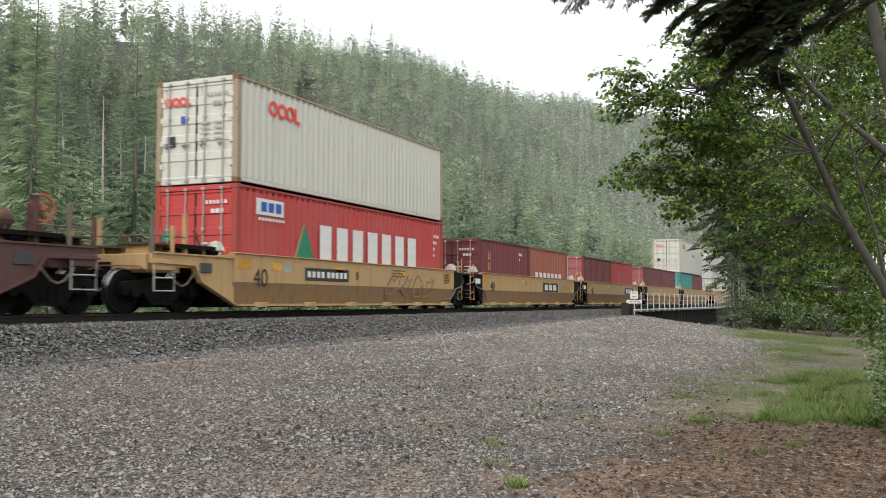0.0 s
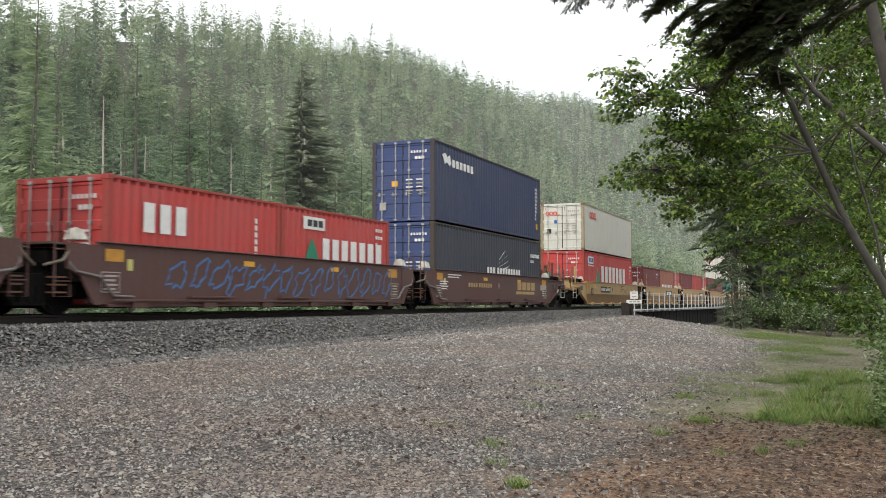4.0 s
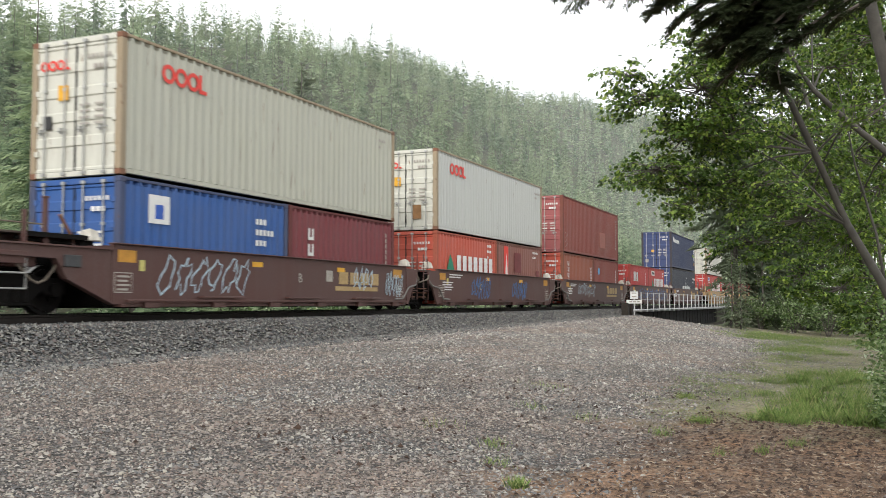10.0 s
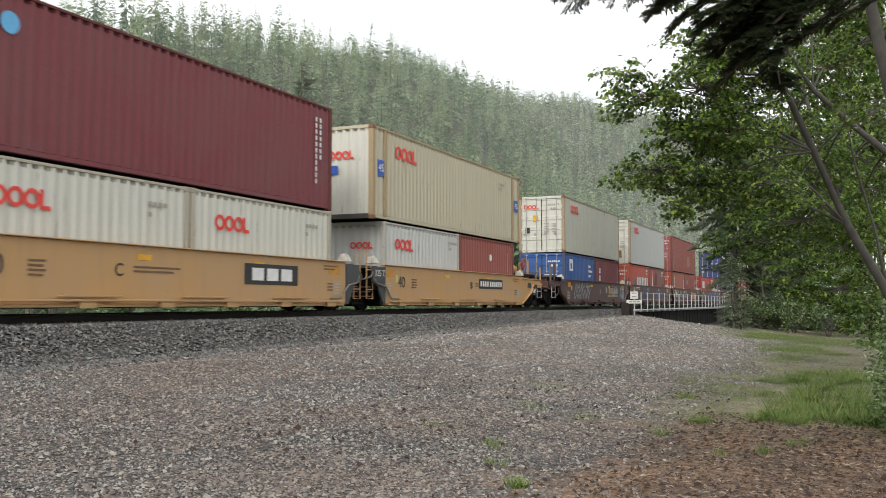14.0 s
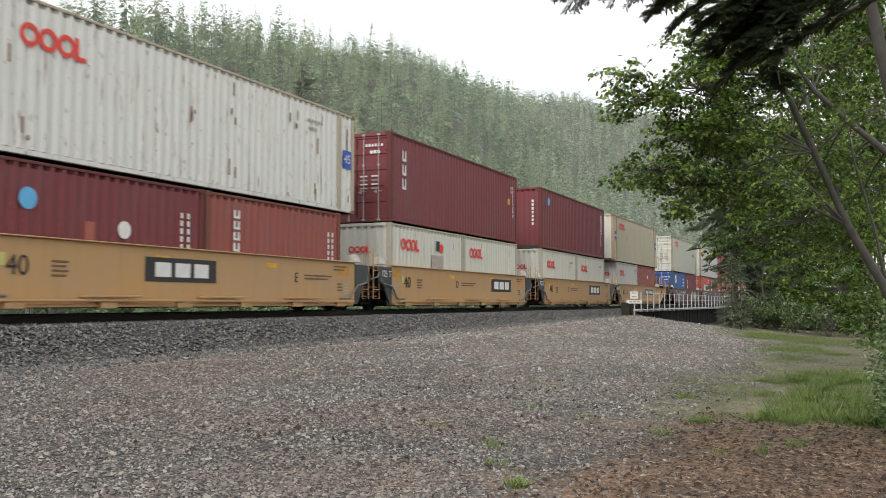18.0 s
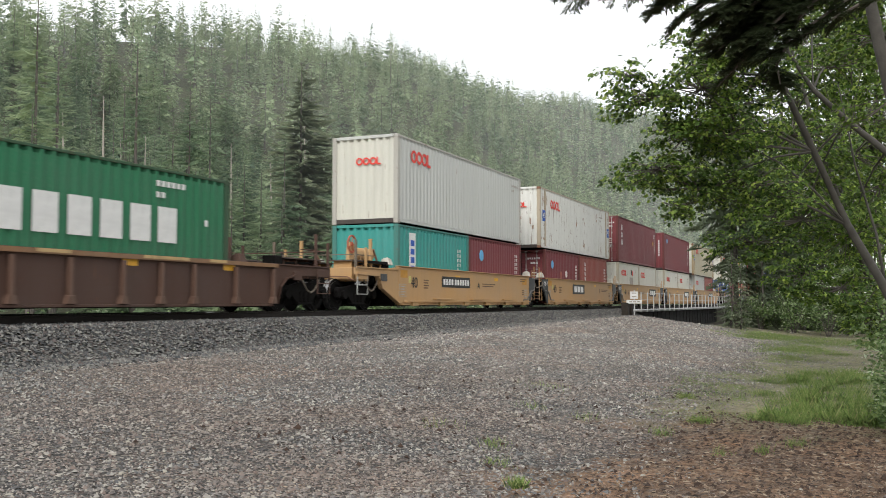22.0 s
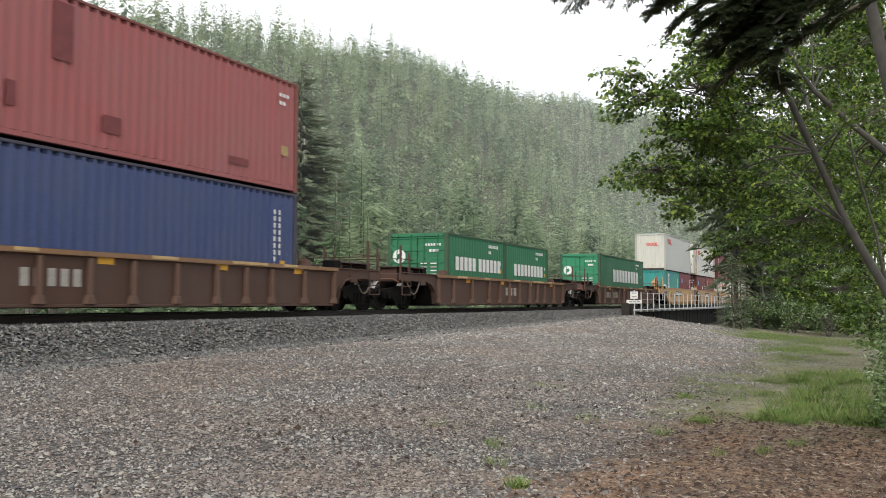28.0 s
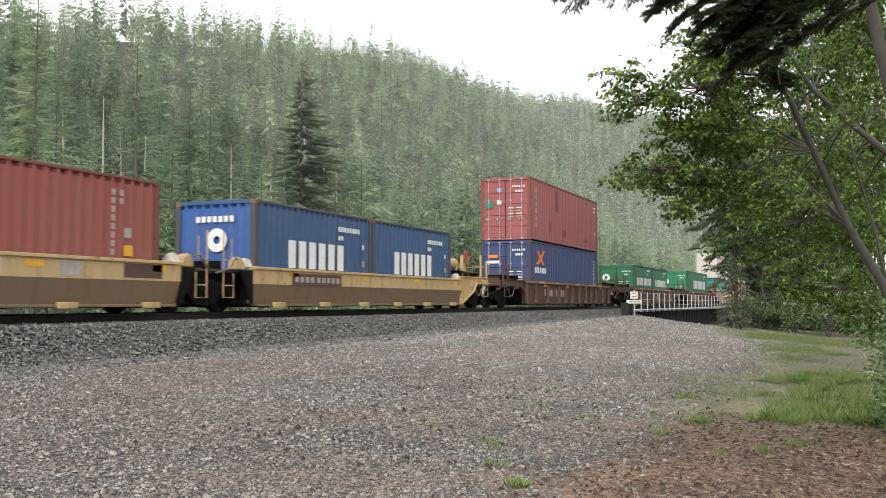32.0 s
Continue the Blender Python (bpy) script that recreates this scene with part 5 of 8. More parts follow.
w = well_unit(24.27, "ochre", "ct", "weathered ochre well wagon with rust, grime and sprayed scrawl", "under")
number_plate(w, -3.45, -1.15, 0.80, 1.14, OY)
letters(w, "40", -5.45, OY - 0.004, 0.80, 0.62, "m_black", "black number forty")
letters(w, "B", -0.65, OY - 0.004, 0.98, 0.32, "m_black")
mark(w, "yellow_patch", -4.95, -4.55, 1.02, 1.2, "m_yellow", y=OY)
mark(w, "grey_patch", -4.5, -4.1, 0.98, 1.2, "m_grey", y=OY)
wagon_text(w, 1.6, 1.2, 0.9, 3, "m_dim", OY)
wagon_text(w, 5.6, 1.15, 0.5, 4, "m_dim", OY)
graffiti(w, 1.2, 0.25, 3.6, 0.95, "g_tan", 5, OY, 4, 0.035)
mark(w, "yellow_patch", -8.6, -7.75, 0.97, 1.15, "m_yellow", y=-1.404)
t, ex = put40(24.27, Z0, "red", HIGH, "red forty-foot container with a green triangle and white blocks")
block_word(t, -2.3, 1.22, 0.92, 0.95, 7, "m_white")
part("triangle_mark", Mesh().plate([(-3.5, 1.22), (-2.62, 1.22), (-2.85, 1.75), (-3.1, 2.1)], -HALF - 0.006, -HALF - 0.001), M["m_green"], t, "green triangle device")
part("triangle_edge", Mesh().plate([(-3.62, 1.22), (-3.5, 1.22), (-3.1, 2.1), (-3.16, 2.1)], -HALF - 0.006, -HALF - 0.001), M["m_gold"], t)
mark(t, "white_placard", -5.3, -4.1, 2.22, 2.62, "m_white", "white placard with blue bars")
for i in range(3):
    mark(t, "blue_bar", -5.1 + i * 0.32, -4.86 + i * 0.32, 2.3, 2.54, "m_blue", lift=0.01)
for i in range(8):
    mark(t, "code_mark", -5.2 + i * 0.15, -5.1 + i * 0.15, 2.08, 2.15, "m_white")
code_bars(t, 5.25, 2.4, ((0.5, 0.1), (0.4, 0.1), (0.2, 0.1), (0.1, 0.1)))
end_codes(t, ex, HIGH)
part("end_triangle", Mesh().plate([(0.62, 1.55), (1.0, 1.55), (0.86, 1.95)], -0.003, 0.003), M["m_green"], t, at=(ex + 0.05, 0, 0)).rotation_euler = (0, 0, math.pi / 2)
t, ex = put40(24.27, UP_H, "white", LOW, "off-white forty-foot container with red rings, stained along its edges", worn="beige")
ring_mark(t, -4.6, 2.02, 0.24)
ring_mark(t, 0.95, 2.05, 0.14, ex + 0.05)
end_mark(t, ex + 0.056, "dark_placard", 0.62, 0.86, 0.95, 1.2, "m_black")
end_mark(t, ex + 0.056, "blue_placard", 0.25, 0.45, 1.5, 1.68, "m_blue")
end_codes(t, ex, LOW, "m_grey")

# brown five-unit wagon
w = well_unit(4.3, "wagon_brown", "jb", "dark brown well wagon with gold block lettering", "wagon_brown")
number_plate(w, -3.6, -0.9, 0.72, 1.06, FY, None, "m_gold", 10)
letters(w, "A", -0.2, FY - 0.004, 0.9, 0.32, "m_grey")
for i in range(4):
    mark(w, "gold_block", 2.1 + i * 0.62, 2.6 + i * 0.62, 0.76, 1.1, "m_gold", y=FY)
mark(w, "gold_bar", 1.9, 4.4, 0.58, 0.70, "m_gold", y=FY)
wagon_text(w, -5.4, 1.2, 1.2, 2)
wagon_text(w, -6.1, 0.95, 0.7, 4)
wagon_text(w, 5.6, 0.7, 0.5, 3)
mark(w, "yellow_patch", 6.9, 7.5, 0.92, 1.12, "m_yellow", y=-1.404)
mark(w, "white_grille", 5.3, 6.2, 0.78, 1.02, "m_grey", y=FY)
t, ex = put40(4.3, Z0, "slate", HIGH, "dark slate-blue forty-foot container with a white wing device", end_colour="xblue")
for i, (w0, h0) in enumerate(((1.5, 0.16), (1.25, 0.13), (1.0, 0.12), (0.75, 0.1))):
    part("wing_mark", Mesh().plate([(0.2 + 0.08 * i, 1.30 + 0.16 * i), (0.5, 1.36 + 0.16 * i), (0.6 + w0 * (0.8 + 0.08 * i), 1.62 + 0.22 * i), (0.45 + w0 * 0.7, 1.52 + 0.2 * i)], -HALF - 0.006, -HALF - 0.001), M["m_white"], t, "white wing stroke")
block_word(t, -0.9, 1.18, 0.33, 0.3, 12, "m_white", gap_at=(3,))
code_bars(t, 4.6, 2.25, ((1.3, 0.16), (0.5, 0.12)))
end_codes(t, ex, HIGH)
t, ex = put40(4.3, UP_H, "navy", HIGH, "navy forty-foot container with white marks on its upper corner", end_colour="xblue")
part("lion_mark", Mesh().plate([(-5.4, 2.42), (-5.1, 2.52), (-4.9, 2.38), (-4.7, 2.5), (-4.55, 2.2), (-4.7, 2.08), (-4.95, 2.2), (-5.15, 2.1), (-5.25, 2.3)], -HALF - 0.006, -HALF - 0.001), M["m_white"], t, "white curled animal device")
block_word(t, -4.45, 2.08, 0.36, 0.28, 6, "m_white")
code_bars(t, 5.3, 2.4, ((1.6, 0.1), (1.2, 0.08)), "m_white", True)
mark(t, "yellow_placard", 5.4, 5.62, 0.5, 0.76, "m_yellow")
end_codes(t, ex, HIGH)
end_mark(t, ex + 0.056, "warning_triangle", 0.18, 0.42, 1.25, 1.45, "m_yellow")
end_mark(t, ex + 0.056, "pale_placard", 0.65, 0.9, 0.42, 0.7, "m_grey")

w = well_unit(-11.3, "wagon_brown", "jt", "dark brown well wagon covered in blue sprayed scrawl")
graffiti(w, -4.6, 0.3, 10.4, 0.95, "g_blue", 11, FY, 15, 0.03)
(a, ax), (b, bx) = pair20(-11.3, ("red", "bright red twenty-foot container with white blocks", {}), ("red", "red twenty-foot container with green triangle", {}))
block_word(a, -2.0, 1.5, 0.5, 0.62, 3, "m_white")
end_codes(a, ax, LOW)
code_bars(a, 1.9, 2.1, ((1.3, 0.1),), "m_white", True)
mark(b, "white_placard", -2.0, -0.9, 2.02, 2.36, "m_white", "white placard with dark bars")
for i in range(3):
    mark(b, "dark_bar", -1.8 + i * 0.28, -1.58 + i * 0.28, 2.1, 2.28, "m_black", lift=0.01)
block_word(b, -1.0, 1.22, 0.52, 0.6, 7, "m_white")
part("triangle_mark", Mesh().plate([(-1.9, 1.22), (-1.2, 1.22), (-1.42, 1.6), (-1.6, 1.8)], -HALF - 0.006, -HALF - 0.001), M["m_green"], b, "green triangle device")
code_bars(b, 2.1, 2.3, ((0.5, 0.1), (0.5, 0.1), (0.3, 0.1)))

w = well_unit(-26.9, "wagon_brown", "jt", "dark brown well wagon with gold blocks and pale blue scrawl")
graffiti(w, -4.2, 0.55, 3.6, 0.75, "g_pale", 21, FY, 8, 0.02)
letters(w, "D", -2.0, FY - 0.012, 0.6, 0.3, "m_grey")
for i in range(4):
    mark(w, "gold_block", 2.2 + i * 0.62, 2.7 + i * 0.62, 0.74, 1.08, "m_gold", y=FY)
mark(w, "gold_bar", 2.0, 4.5, 0.56, 0.68, "m_gold", y=FY)
wagon_text(w, -5.6, 1.15, 1.1, 2)
wagon_text(w, -6.1, 0.92, 0.9, 4)
(a, ax), (b, bx) = pair20(-26.9, ("terracotta", "faded terracotta twenty-foot container with white blocks", {"end_colour": "orange_red"}), ("brown_red", "red-brown twenty-foot container with a blue disc", {}))
tall_word(a, -2.25, 2.25, 0.3, 0.28, 6, "m_white")
end_codes(a, ax, LOW)
code_bars(a, 2.2, 2.0, ((1.0, 0.09), (1.3, 0.09)), "m_white", True)
part("blue_disc", Mesh().disc((-1.9, -HALF - 0.004, 1.85), 0.2, 0.008, 16), M["m_sky"], b, "light blue disc")
code_bars(b, 2.2, 2.0, ((1.0, 0.09),), "m_white", True)
t, ex = put40(-26.9, UP_L, "brown_red", HIGH, "faded red-brown forty-foot container with a repainted patch", end_colour="rose")
mark(t, "repaint_patch", 1.35, 2.75, 0.62, 1.5, "m_patch", "slightly lighter repainted square")
code_bars(t, 5.3, 2.5, ((1.9, 0.09), (1.0, 0.09)), "m_grey", True)
for i in range(9):
    mark(t, "scraped_fleck", -5.75 + 0.1 * (i * 7 % 5), -5.69 + 0.1 * (i * 7 % 5), 0.25 + 0.09 * i, 0.31 + 0.09 * i, "m_grey")
end_mark(t, ex + 0.056, "white_placard", 0.45, 0.8, 1.9, 2.3, "m_white")
end_codes(t, ex, HIGH)

w = well_unit(-42.6, "wagon_brown", "jt", "dark brown well wagon with dull blue scrawl")
graffiti(w, -3.4, 0.3, 2.0, 0.95, "g_blue", 31, FY, 6, 0.03)
graffiti(w, 1.2, 0.3, 1.9, 0.9, "g_blue", 32, FY, 6, 0.03)
letters(w, "C", -2.5, FY - 0.02, 0.8, 0.34, "m_grey")
wagon_text(w, -5.5, 1.2, 1.2, 2)
wagon_text(w, -6.1, 0.92, 0.9, 4)
(a, ax), (b, bx) = pair20(-42.6, ("orange_red", "faded orange-red twenty-foot container with white blocks", {"end_colour": "orange_red"}), ("brown", "dusty brown twenty-foot container with a red and white tower mark", {}))
block_word(a, -1.2, 1.2, 0.55, 0.6, 7, "m_white")
part("triangle_mark", Mesh().plate([(-2.15, 1.2), (-1.45, 1.2), (-1.67, 1.62), (-1.85, 1.8)], -HALF - 0.006, -HALF - 0.001), M["m_green"], a, "green triangle device")
code_bars(a, 1.9, 2.35, ((0.5, 0.1), (0.5, 0.1), (0.3, 0.1)))
end_codes(a, ax, LOW)
mark(b, "red_band", -2.2, -1.7, 1.1, 2.42, "m_red", "red band with a white tower")
part("tower_mark", Mesh().plate([(-2.12, 1.1), (-1.76, 1.1), (-1.86, 1.7), (-1.93, 2.1), (-2.0, 1.7)], -HALF - 0.013, -HALF - 0.009), M["m_white"], b)
mark(b, "dark_patch", -0.9, -0.05, 1.35, 2.2, "m_scuff", "darker repainted patch")
mark(b, "dark_patch", 2.1, 2.5, 0.95, 1.5, "m_scuff")
code_bars(b, 1.6, 2.35, ((0.8, 0.09), (0.5, 0.09)))
t, ex = put40(-42.6, UP_L, "grey_white", HIGH, "pale grey forty-foot container with red rings and rusty edges", end_colour="white", worn="beige")
ring_mark(t, -4.7, 2.32, 0.25)
ring_mark(t, 0.95, 2.35, 0.14, ex + 0.05)
end_mark(t, ex + 0.056, "orange_placard", 0.18, 0.45, 1.6, 1.92, "m_yellow")
end_mark(t, ex + 0.056, "dark_placard", 0.62, 0.86, 1.02, 1.3, "m_black")
end_mark(t, ex + 0.056, "rust_patch", -0.62, -0.30, 0.4, 0.9, "g_tan")
end_codes(t, ex, HIGH, "m_grey")
code_bars(t, 5.0, 2.5, ((0.8, 0.09), (0.4, 0.09)), "m_grey")

w = well_unit(-58.1, "wagon_brown", "ct", "dark brown well wagon with gold blocks and pale looping scrawl")
graffiti(w, -5.2, 0.3, 3.2, 1.0, "g_pale", 41, FY, 6, 0.022)
graffiti(w, 3.0, 0.55, 1.2, 0.75, "g_pale", 42, FY - 0.01, 4, 0.022)
graffiti(w, 5.0, 0.35, 1.2, 0.9, "g_pale", 43, FY - 0.01, 5, 0.02)
letters(w, "B", 0.2, FY - 0.004, 0.85, 0.34, "m_grey")
for i in range(4):
    mark(w, "gold_block", 2.2 + i * 0.62, 2.7 + i * 0.62, 0.74, 1.08, "m_gold", y=FY)
mark(w, "gold_bar", 2.0, 4.5, 0.56, 0.68, "m_gold", y=FY)
mark(w, "white_grille", 1.5, 1.85, 0.8, 1.1, "m_grey", y=FY)
(a, ax), (b, bx) = pair20(-58.1, ("blue", "bright blue twenty-foot container with a white placard", {}), ("maroon", "maroon twenty-foot container with white blocks", {}))
mark(a, "white_placard", -2.2, -1.55, 1.7, 2.3, "m_white", "white square placard")
mark(a, "placard_bar", -2.0, -1.75, 1.8, 2.1, "m_blue", lift=0.01)
code_bars(a, 1.6, 2.1, ((0.6, 0.14), (0.8, 0.14), (0.5, 0.14)))
code_bars(a, 2.2, 1.2, ((0.16, 0.14),))
end_codes(a, ax, LOW)
tall_word(b, -2.1, 2.15, 0.42, 0.28, 3, "m_white")
code_bars(b, 2.4, 2.2, ((1.2, 0.08),), "m_grey", True)
t, ex = put40(-58.1, UP_L, "beige", HIGH, "beige forty-foot container with red rings and streaks of grime", end_colour="white", worn="beige")
ring_mark(t, -4.7, 2.32, 0.25)
ring_mark(t, 0.95, 2.35, 0.14, ex + 0.05)
end_mark(t, ex + 0.056, "orange_placard", 0.18, 0.45, 1.6, 1.92, "m_yellow")
end_mark(t, ex + 0.056, "dark_placard", 0.62, 0.86, 1.02, 1.3, "m_black")
end_codes(t, ex, HIGH, "m_grey")
code_bars(t, 5.0, 2.5, ((0.6, 0.09), (0.3, 0.09)), "m_grey")


# tan five-unit wagon
def tan_marks(w, letter, logo=None, number=None, lx=-0.2):
    letters(w, "40", -5.35, FY - 0.004, 0.86, 0.5, "m_black", "black number forty")
    letters(w, letter, lx, FY - 0.004, 0.86, 0.36, "m_black")
    wagon_text(w, lx + 0.4, 0.92, 1.4, 2, "m_dim")
    wagon_text(w, -4.6, 0.95, 0.4, 4, "m_dim")
    wagon_text(w, 5.3, 1.2, 0.7, 2, "m_dim")
    wagon_text(w, 5.5, 0.72, 0.6, 3, "m_dim")
    if logo is not None:
        mark(w, "logo_panel", logo, logo + 2.3, 0.66, 1.16, "m_black", "black panel with white blocks", y=FY)
        for i in range(3):
            mark(w, "logo_block", logo + 0.3 + i * 0.62, logo + 0.78 + i * 0.62, 0.76, 1.06, "m_white", y=FY - 0.006)
    if number is not None:
        number_plate(w, number, number + 2.6, 0.76, 1.14, FY, n=10)


def inner_plate(w):
    """The dark inner end panel with the axle load."""
    mark(w, "end_plate", -7.26, -6.5, 0.88, 1.29, "dark_panel", "dark grey end panel", y=-1.476)
    letters(w, "125 T", -6.87, -1.484, 1.1, 0.27, "m_white")


w = well_unit(-78.1, "tan", "jb", "clean tan well wagon with a black number panel", "dark_panel")
tan_marks(w, "B", number=1.4, lx=0.6)
inner_plate(w)
mark(w, "white_grille", 6.75, 7.2, 0.95, 1.2, "m_grey", y=-1.406)
(a, ax), (b, bx) = pair20(-78.1, ("grey_white", "pale grey twenty-foot container with red rings", {"end": "plain"}), ("brown_red", "red-brown twenty-foot container with a white dot", {}))
ring_mark(a, -2.1, 1.92, 0.22)
ring_mark(a, 0.0, 1.85, 0.14, ax)
code_bars(a, 2.0, 2.25, ((0.8, 0.1), (0.4, 0.1)), "m_grey")
part("white_dot", Mesh().disc((0.2, -HALF - 0.004, 1.85), 0.14, 0.008, 12), M["m_white"], b)
code_bars(b, 2.2, 2.1, ((1.0, 0.07),), "m_grey", True)
t, ex = put40(-78.1, UP_L, "cream", HIGH, "cream forty-five-foot container with red rings and blue plates", FT45, end="plain", end_colour="white", worn="rust_pale")
for xx in (-6.55, 6.18):
    mark(t, "number_plate_blue", xx, xx + 0.42, 1.35, 1.85, "m_blue", "blue square plate")
    letters(t, "45", xx + 0.21, -HALF - 0.016, 1.6, 0.34, "m_white")
ring_mark(t, -5.1, 2.25, 0.26)
ring_mark(t, 0.35, 2.0, 0.16, ex)
end_mark(t, ex, "blue_plate", 0.0, 0.36, 1.4, 1.68, "m_blue")
code_bars(t, 4.2, 2.4, ((0.9, 0.09), (0.5, 0.09)), "m_grey")

w = well_unit(-93.5, "tan", "jt", "clean tan well wagon with a black logo panel", "dark_panel")
tan_marks(w, "C", logo=1.7, lx=-2.4)
inner_plate(w)
(a, ax), (b, bx) = pair20(-93.5, ("white", "off-white twenty-foot container with red rings", {"end": "plain"}), ("white", "off-white twenty-foot container with red rings", {"end": "plain"}))
for q in (a, b):
    ring_mark(q, -2.0, 1.9, 0.22)
    code_bars(q, 1.7, 2.15, ((0.7, 0.1), (0.3, 0.1)), "m_grey")
ring_mark(a, 0.3, 1.75, 0.14, ax)
t, ex = put40(-93.5, UP_L, "maroon", HIGH, "maroon forty-foot container with a small blue disc", end="plain")
part("blue_disc", Mesh().disc((-4.9, -HALF - 0.004, 2.3), 0.2, 0.008, 16), M["m_sky"], t, "light blue disc")
code_bars(t, 5.2, 2.5, ((1.9, 0.08), (1.2, 0.08)), "m_white", True)
for k in range(7):
    end_mark(t, ex, "code_mark", -0.85, -0.75, 1.1 + k * 0.18, 1.22 + k * 0.18, "m_white")

w = well_unit(-109.2, "tan", "jt", "clean tan well wagon with a black logo panel", "dark_panel")
tan_marks(w, "D", logo=2.3, lx=-1.2)
inner_plate(w)
(a, ax), (b, bx) = pair20(-109.2, ("white", "off-white twenty-foot container with red rings and a grey patch", {"end": "plain"}), ("white", "off-white twenty-foot container with red rings", {"end": "plain"}))
for q in (a, b):
    ring_mark(q, -2.1 if q == a else -2.3, 1.95, 0.23)
mark(a, "grey_patch", 0.1, 1.1, 1.2, 1.7, "m_grey", "bare grey primer patch")
part("red_dot", Mesh().disc((0.95, -HALF - 0.004, 1.95), 0.17, 0.008, 14), M["m_red"], a)
mark(a, "dark_mark", 0.5, 0.8, 1.85, 2.2, "m_black")
ring_mark(a, 0.3, 1.75, 0.14, ax)
t, ex = put40(-109.2, UP_L, "maroon", HIGH, "maroon forty-foot container with three white upright blocks")
tall_word(t, -5.25, 2.5, 0.46, 0.28, 3, "m_white")
code_bars(t, 5.3, 2.4, ((0.5, 0.08), (1.5, 0.08)), "m_white", True)
mark(t, "yellow_placard", 4.9, 5.15, 1.6, 1.85, "m_yellow")
end_codes(t, ex, HIGH)
for k in range(3):
    end_mark(t, ex + 0.056, "block_mark", 0.85 - k * 0.3, 1.05 - k * 0.3, 2.0, 2.25, "m_white")

w = well_unit(-124.5, "tan", "jt", "clean tan well wagon with a black logo panel", "dark_panel")
tan_marks(w, "E", logo=-2.2, lx=3.4)
inner_plate(w)
(a, ax), (b, bx) = pair20(-124.5, ("maroon", "maroon twenty-foot container with a blue disc and a white badge", {}), ("brown_red", "red-brown twenty-foot container with white upright blocks", {}))
part("blue_disc", Mesh().disc((-1.9, -HALF - 0.004, 1.9), 0.2, 0.008, 16), M["m_sky"], a, "light blue disc")
mark(a, "pink_placard", -0.55, -0.3, 1.2, 1.6, "m_patch")
part("white_badge", Mesh().disc((0.5, -HALF - 0.004, 1.5), 0.18, 0.008, 12), M["m_white"], a)
code_bars(a, 2.2, 2.0, ((1.0, 0.08), (1.2, 0.08)), "m_white", True)
end_codes(a, ax, LOW)
tall_word(b, -2.0, 2.3, 0.26, 0.24, 6, "m_white")
code_bars(b, 2.3, 2.0, ((1.0, 0.08), (1.2, 0.08)), "m_white", True)
t, ex = put40(-124.5, UP_L, "rusty_white", HIGH, "white forty-five-foot container streaked with rust, red rings, blue plates", FT45, end="plain", worn="rust_pale")
for xx in (-6.5, 6.18):
    mark(t, "number_plate_blue", xx, xx + 0.46, 1.3, 1.82, "m_blue", "blue square plate")
    letters(t, "45", xx + 0.23, -HALF - 0.016, 1.56, 0.36, "m_white")
ring_mark(t, -5.0, 2.2, 0.26)
ring_mark(t, 0.35, 2.05, 0.16, ex)
end_mark(t, ex, "blue_plate", 0.0, 0.36, 1.55, 1.85, "m_blue")
rr = random.Random(45)
for k in range(30):
    xx = rr.choice((-6.6, -6.2, -5.7, -5.2, -0.5, 1.0, 3.5, 4.6, 6.3)) + rr.uniform(-0.25, 0.25)
    h = rr.uniform(0.12, 0.8)
    zz = rr.choice((0.15, 0.3, 1.4, 2.1, 1.8)) + rr.uniform(0, 0.25)
    mark(t, "rust_streak", round(xx, 2), round(xx, 2) + 0.045, round(zz, 2), round(min(zz + h * 0.6, 2.7), 2), "m_rust")
for k in range(14):
    yy = rr.uniform(-1.0, 0.95)
    zz = rr.uniform(0.2, 1.9)
    end_mark(t, ex - 0.003, "rust_streak", round(yy, 2), round(yy, 2) + 0.05, round(zz, 2), round(zz + rr.uniform(0.1, 0.35), 2), "m_rust")
code_bars(t, 4.3, 2.4, ((0.9, 0.09), (0.5, 0.09)), "m_grey")

w = well_unit(-140.25, "tan", "bt", "clean tan well wagon with a black number panel", "dark_panel")
tan_marks(w, "A", number=-3.1, lx=0.4)
mark(w, "yellow_patch", -7.7, -7.0, 0.95, 1.18, "m_yellow", y=-1.404)
(a, ax), (b, bx) = pair20(-140.25, ("teal", "bright teal twenty-foot container with a white upright plate", {"end": "plain"}), ("maroon", "maroon twenty-foot container with a blue disc", {}))
mark(a, "white_plate", -2.2, -1.72, 0.95, 2.35, "m_white", "white upright plate with dark blocks")
for k in range(4):
    mark(a, "plate_block", -2.1, -1.82, 1.08 + k * 0.28, 1.27 + k * 0.28, "m_blue", lift=0.012)
code_bars(a, 1.9, 2.0, ((1.5, 0.08), (0.7, 0.08)), "m_white", True)
part("blue_disc", Mesh().disc((-1.75, -HALF - 0.004, 1.9), 0.22, 0.008, 16), M["m_sky"], b, "light blue disc")
code_bars(b, 2.2, 2.1, ((1.2, 0.08), (1.0, 0.08)), "m_white", True)
t, ex = put40(-140.25, UP_L, "grey_white", HIGH, "pale grey forty-foot container with red rings", end="plain", end_colour="white")
ring_mark(t, -4.9, 2.3, 0.26)
ring_mark(t, 0.3, 2.05, 0.16, ex)
code_bars(t, 4.9, 2.5, ((0.8, 0.09), (0.4, 0.09)), "m_grey")

# three rust-brown wagons with ribbed sides
def rib_marks(w, x0, n, wid):
    for i in range(n):
        mark(w, "faded_number_bar", x0 + i * wid, x0 + i * wid + wid * 0.62, 0.52, 0.84, "m_grey", y=-1.458)


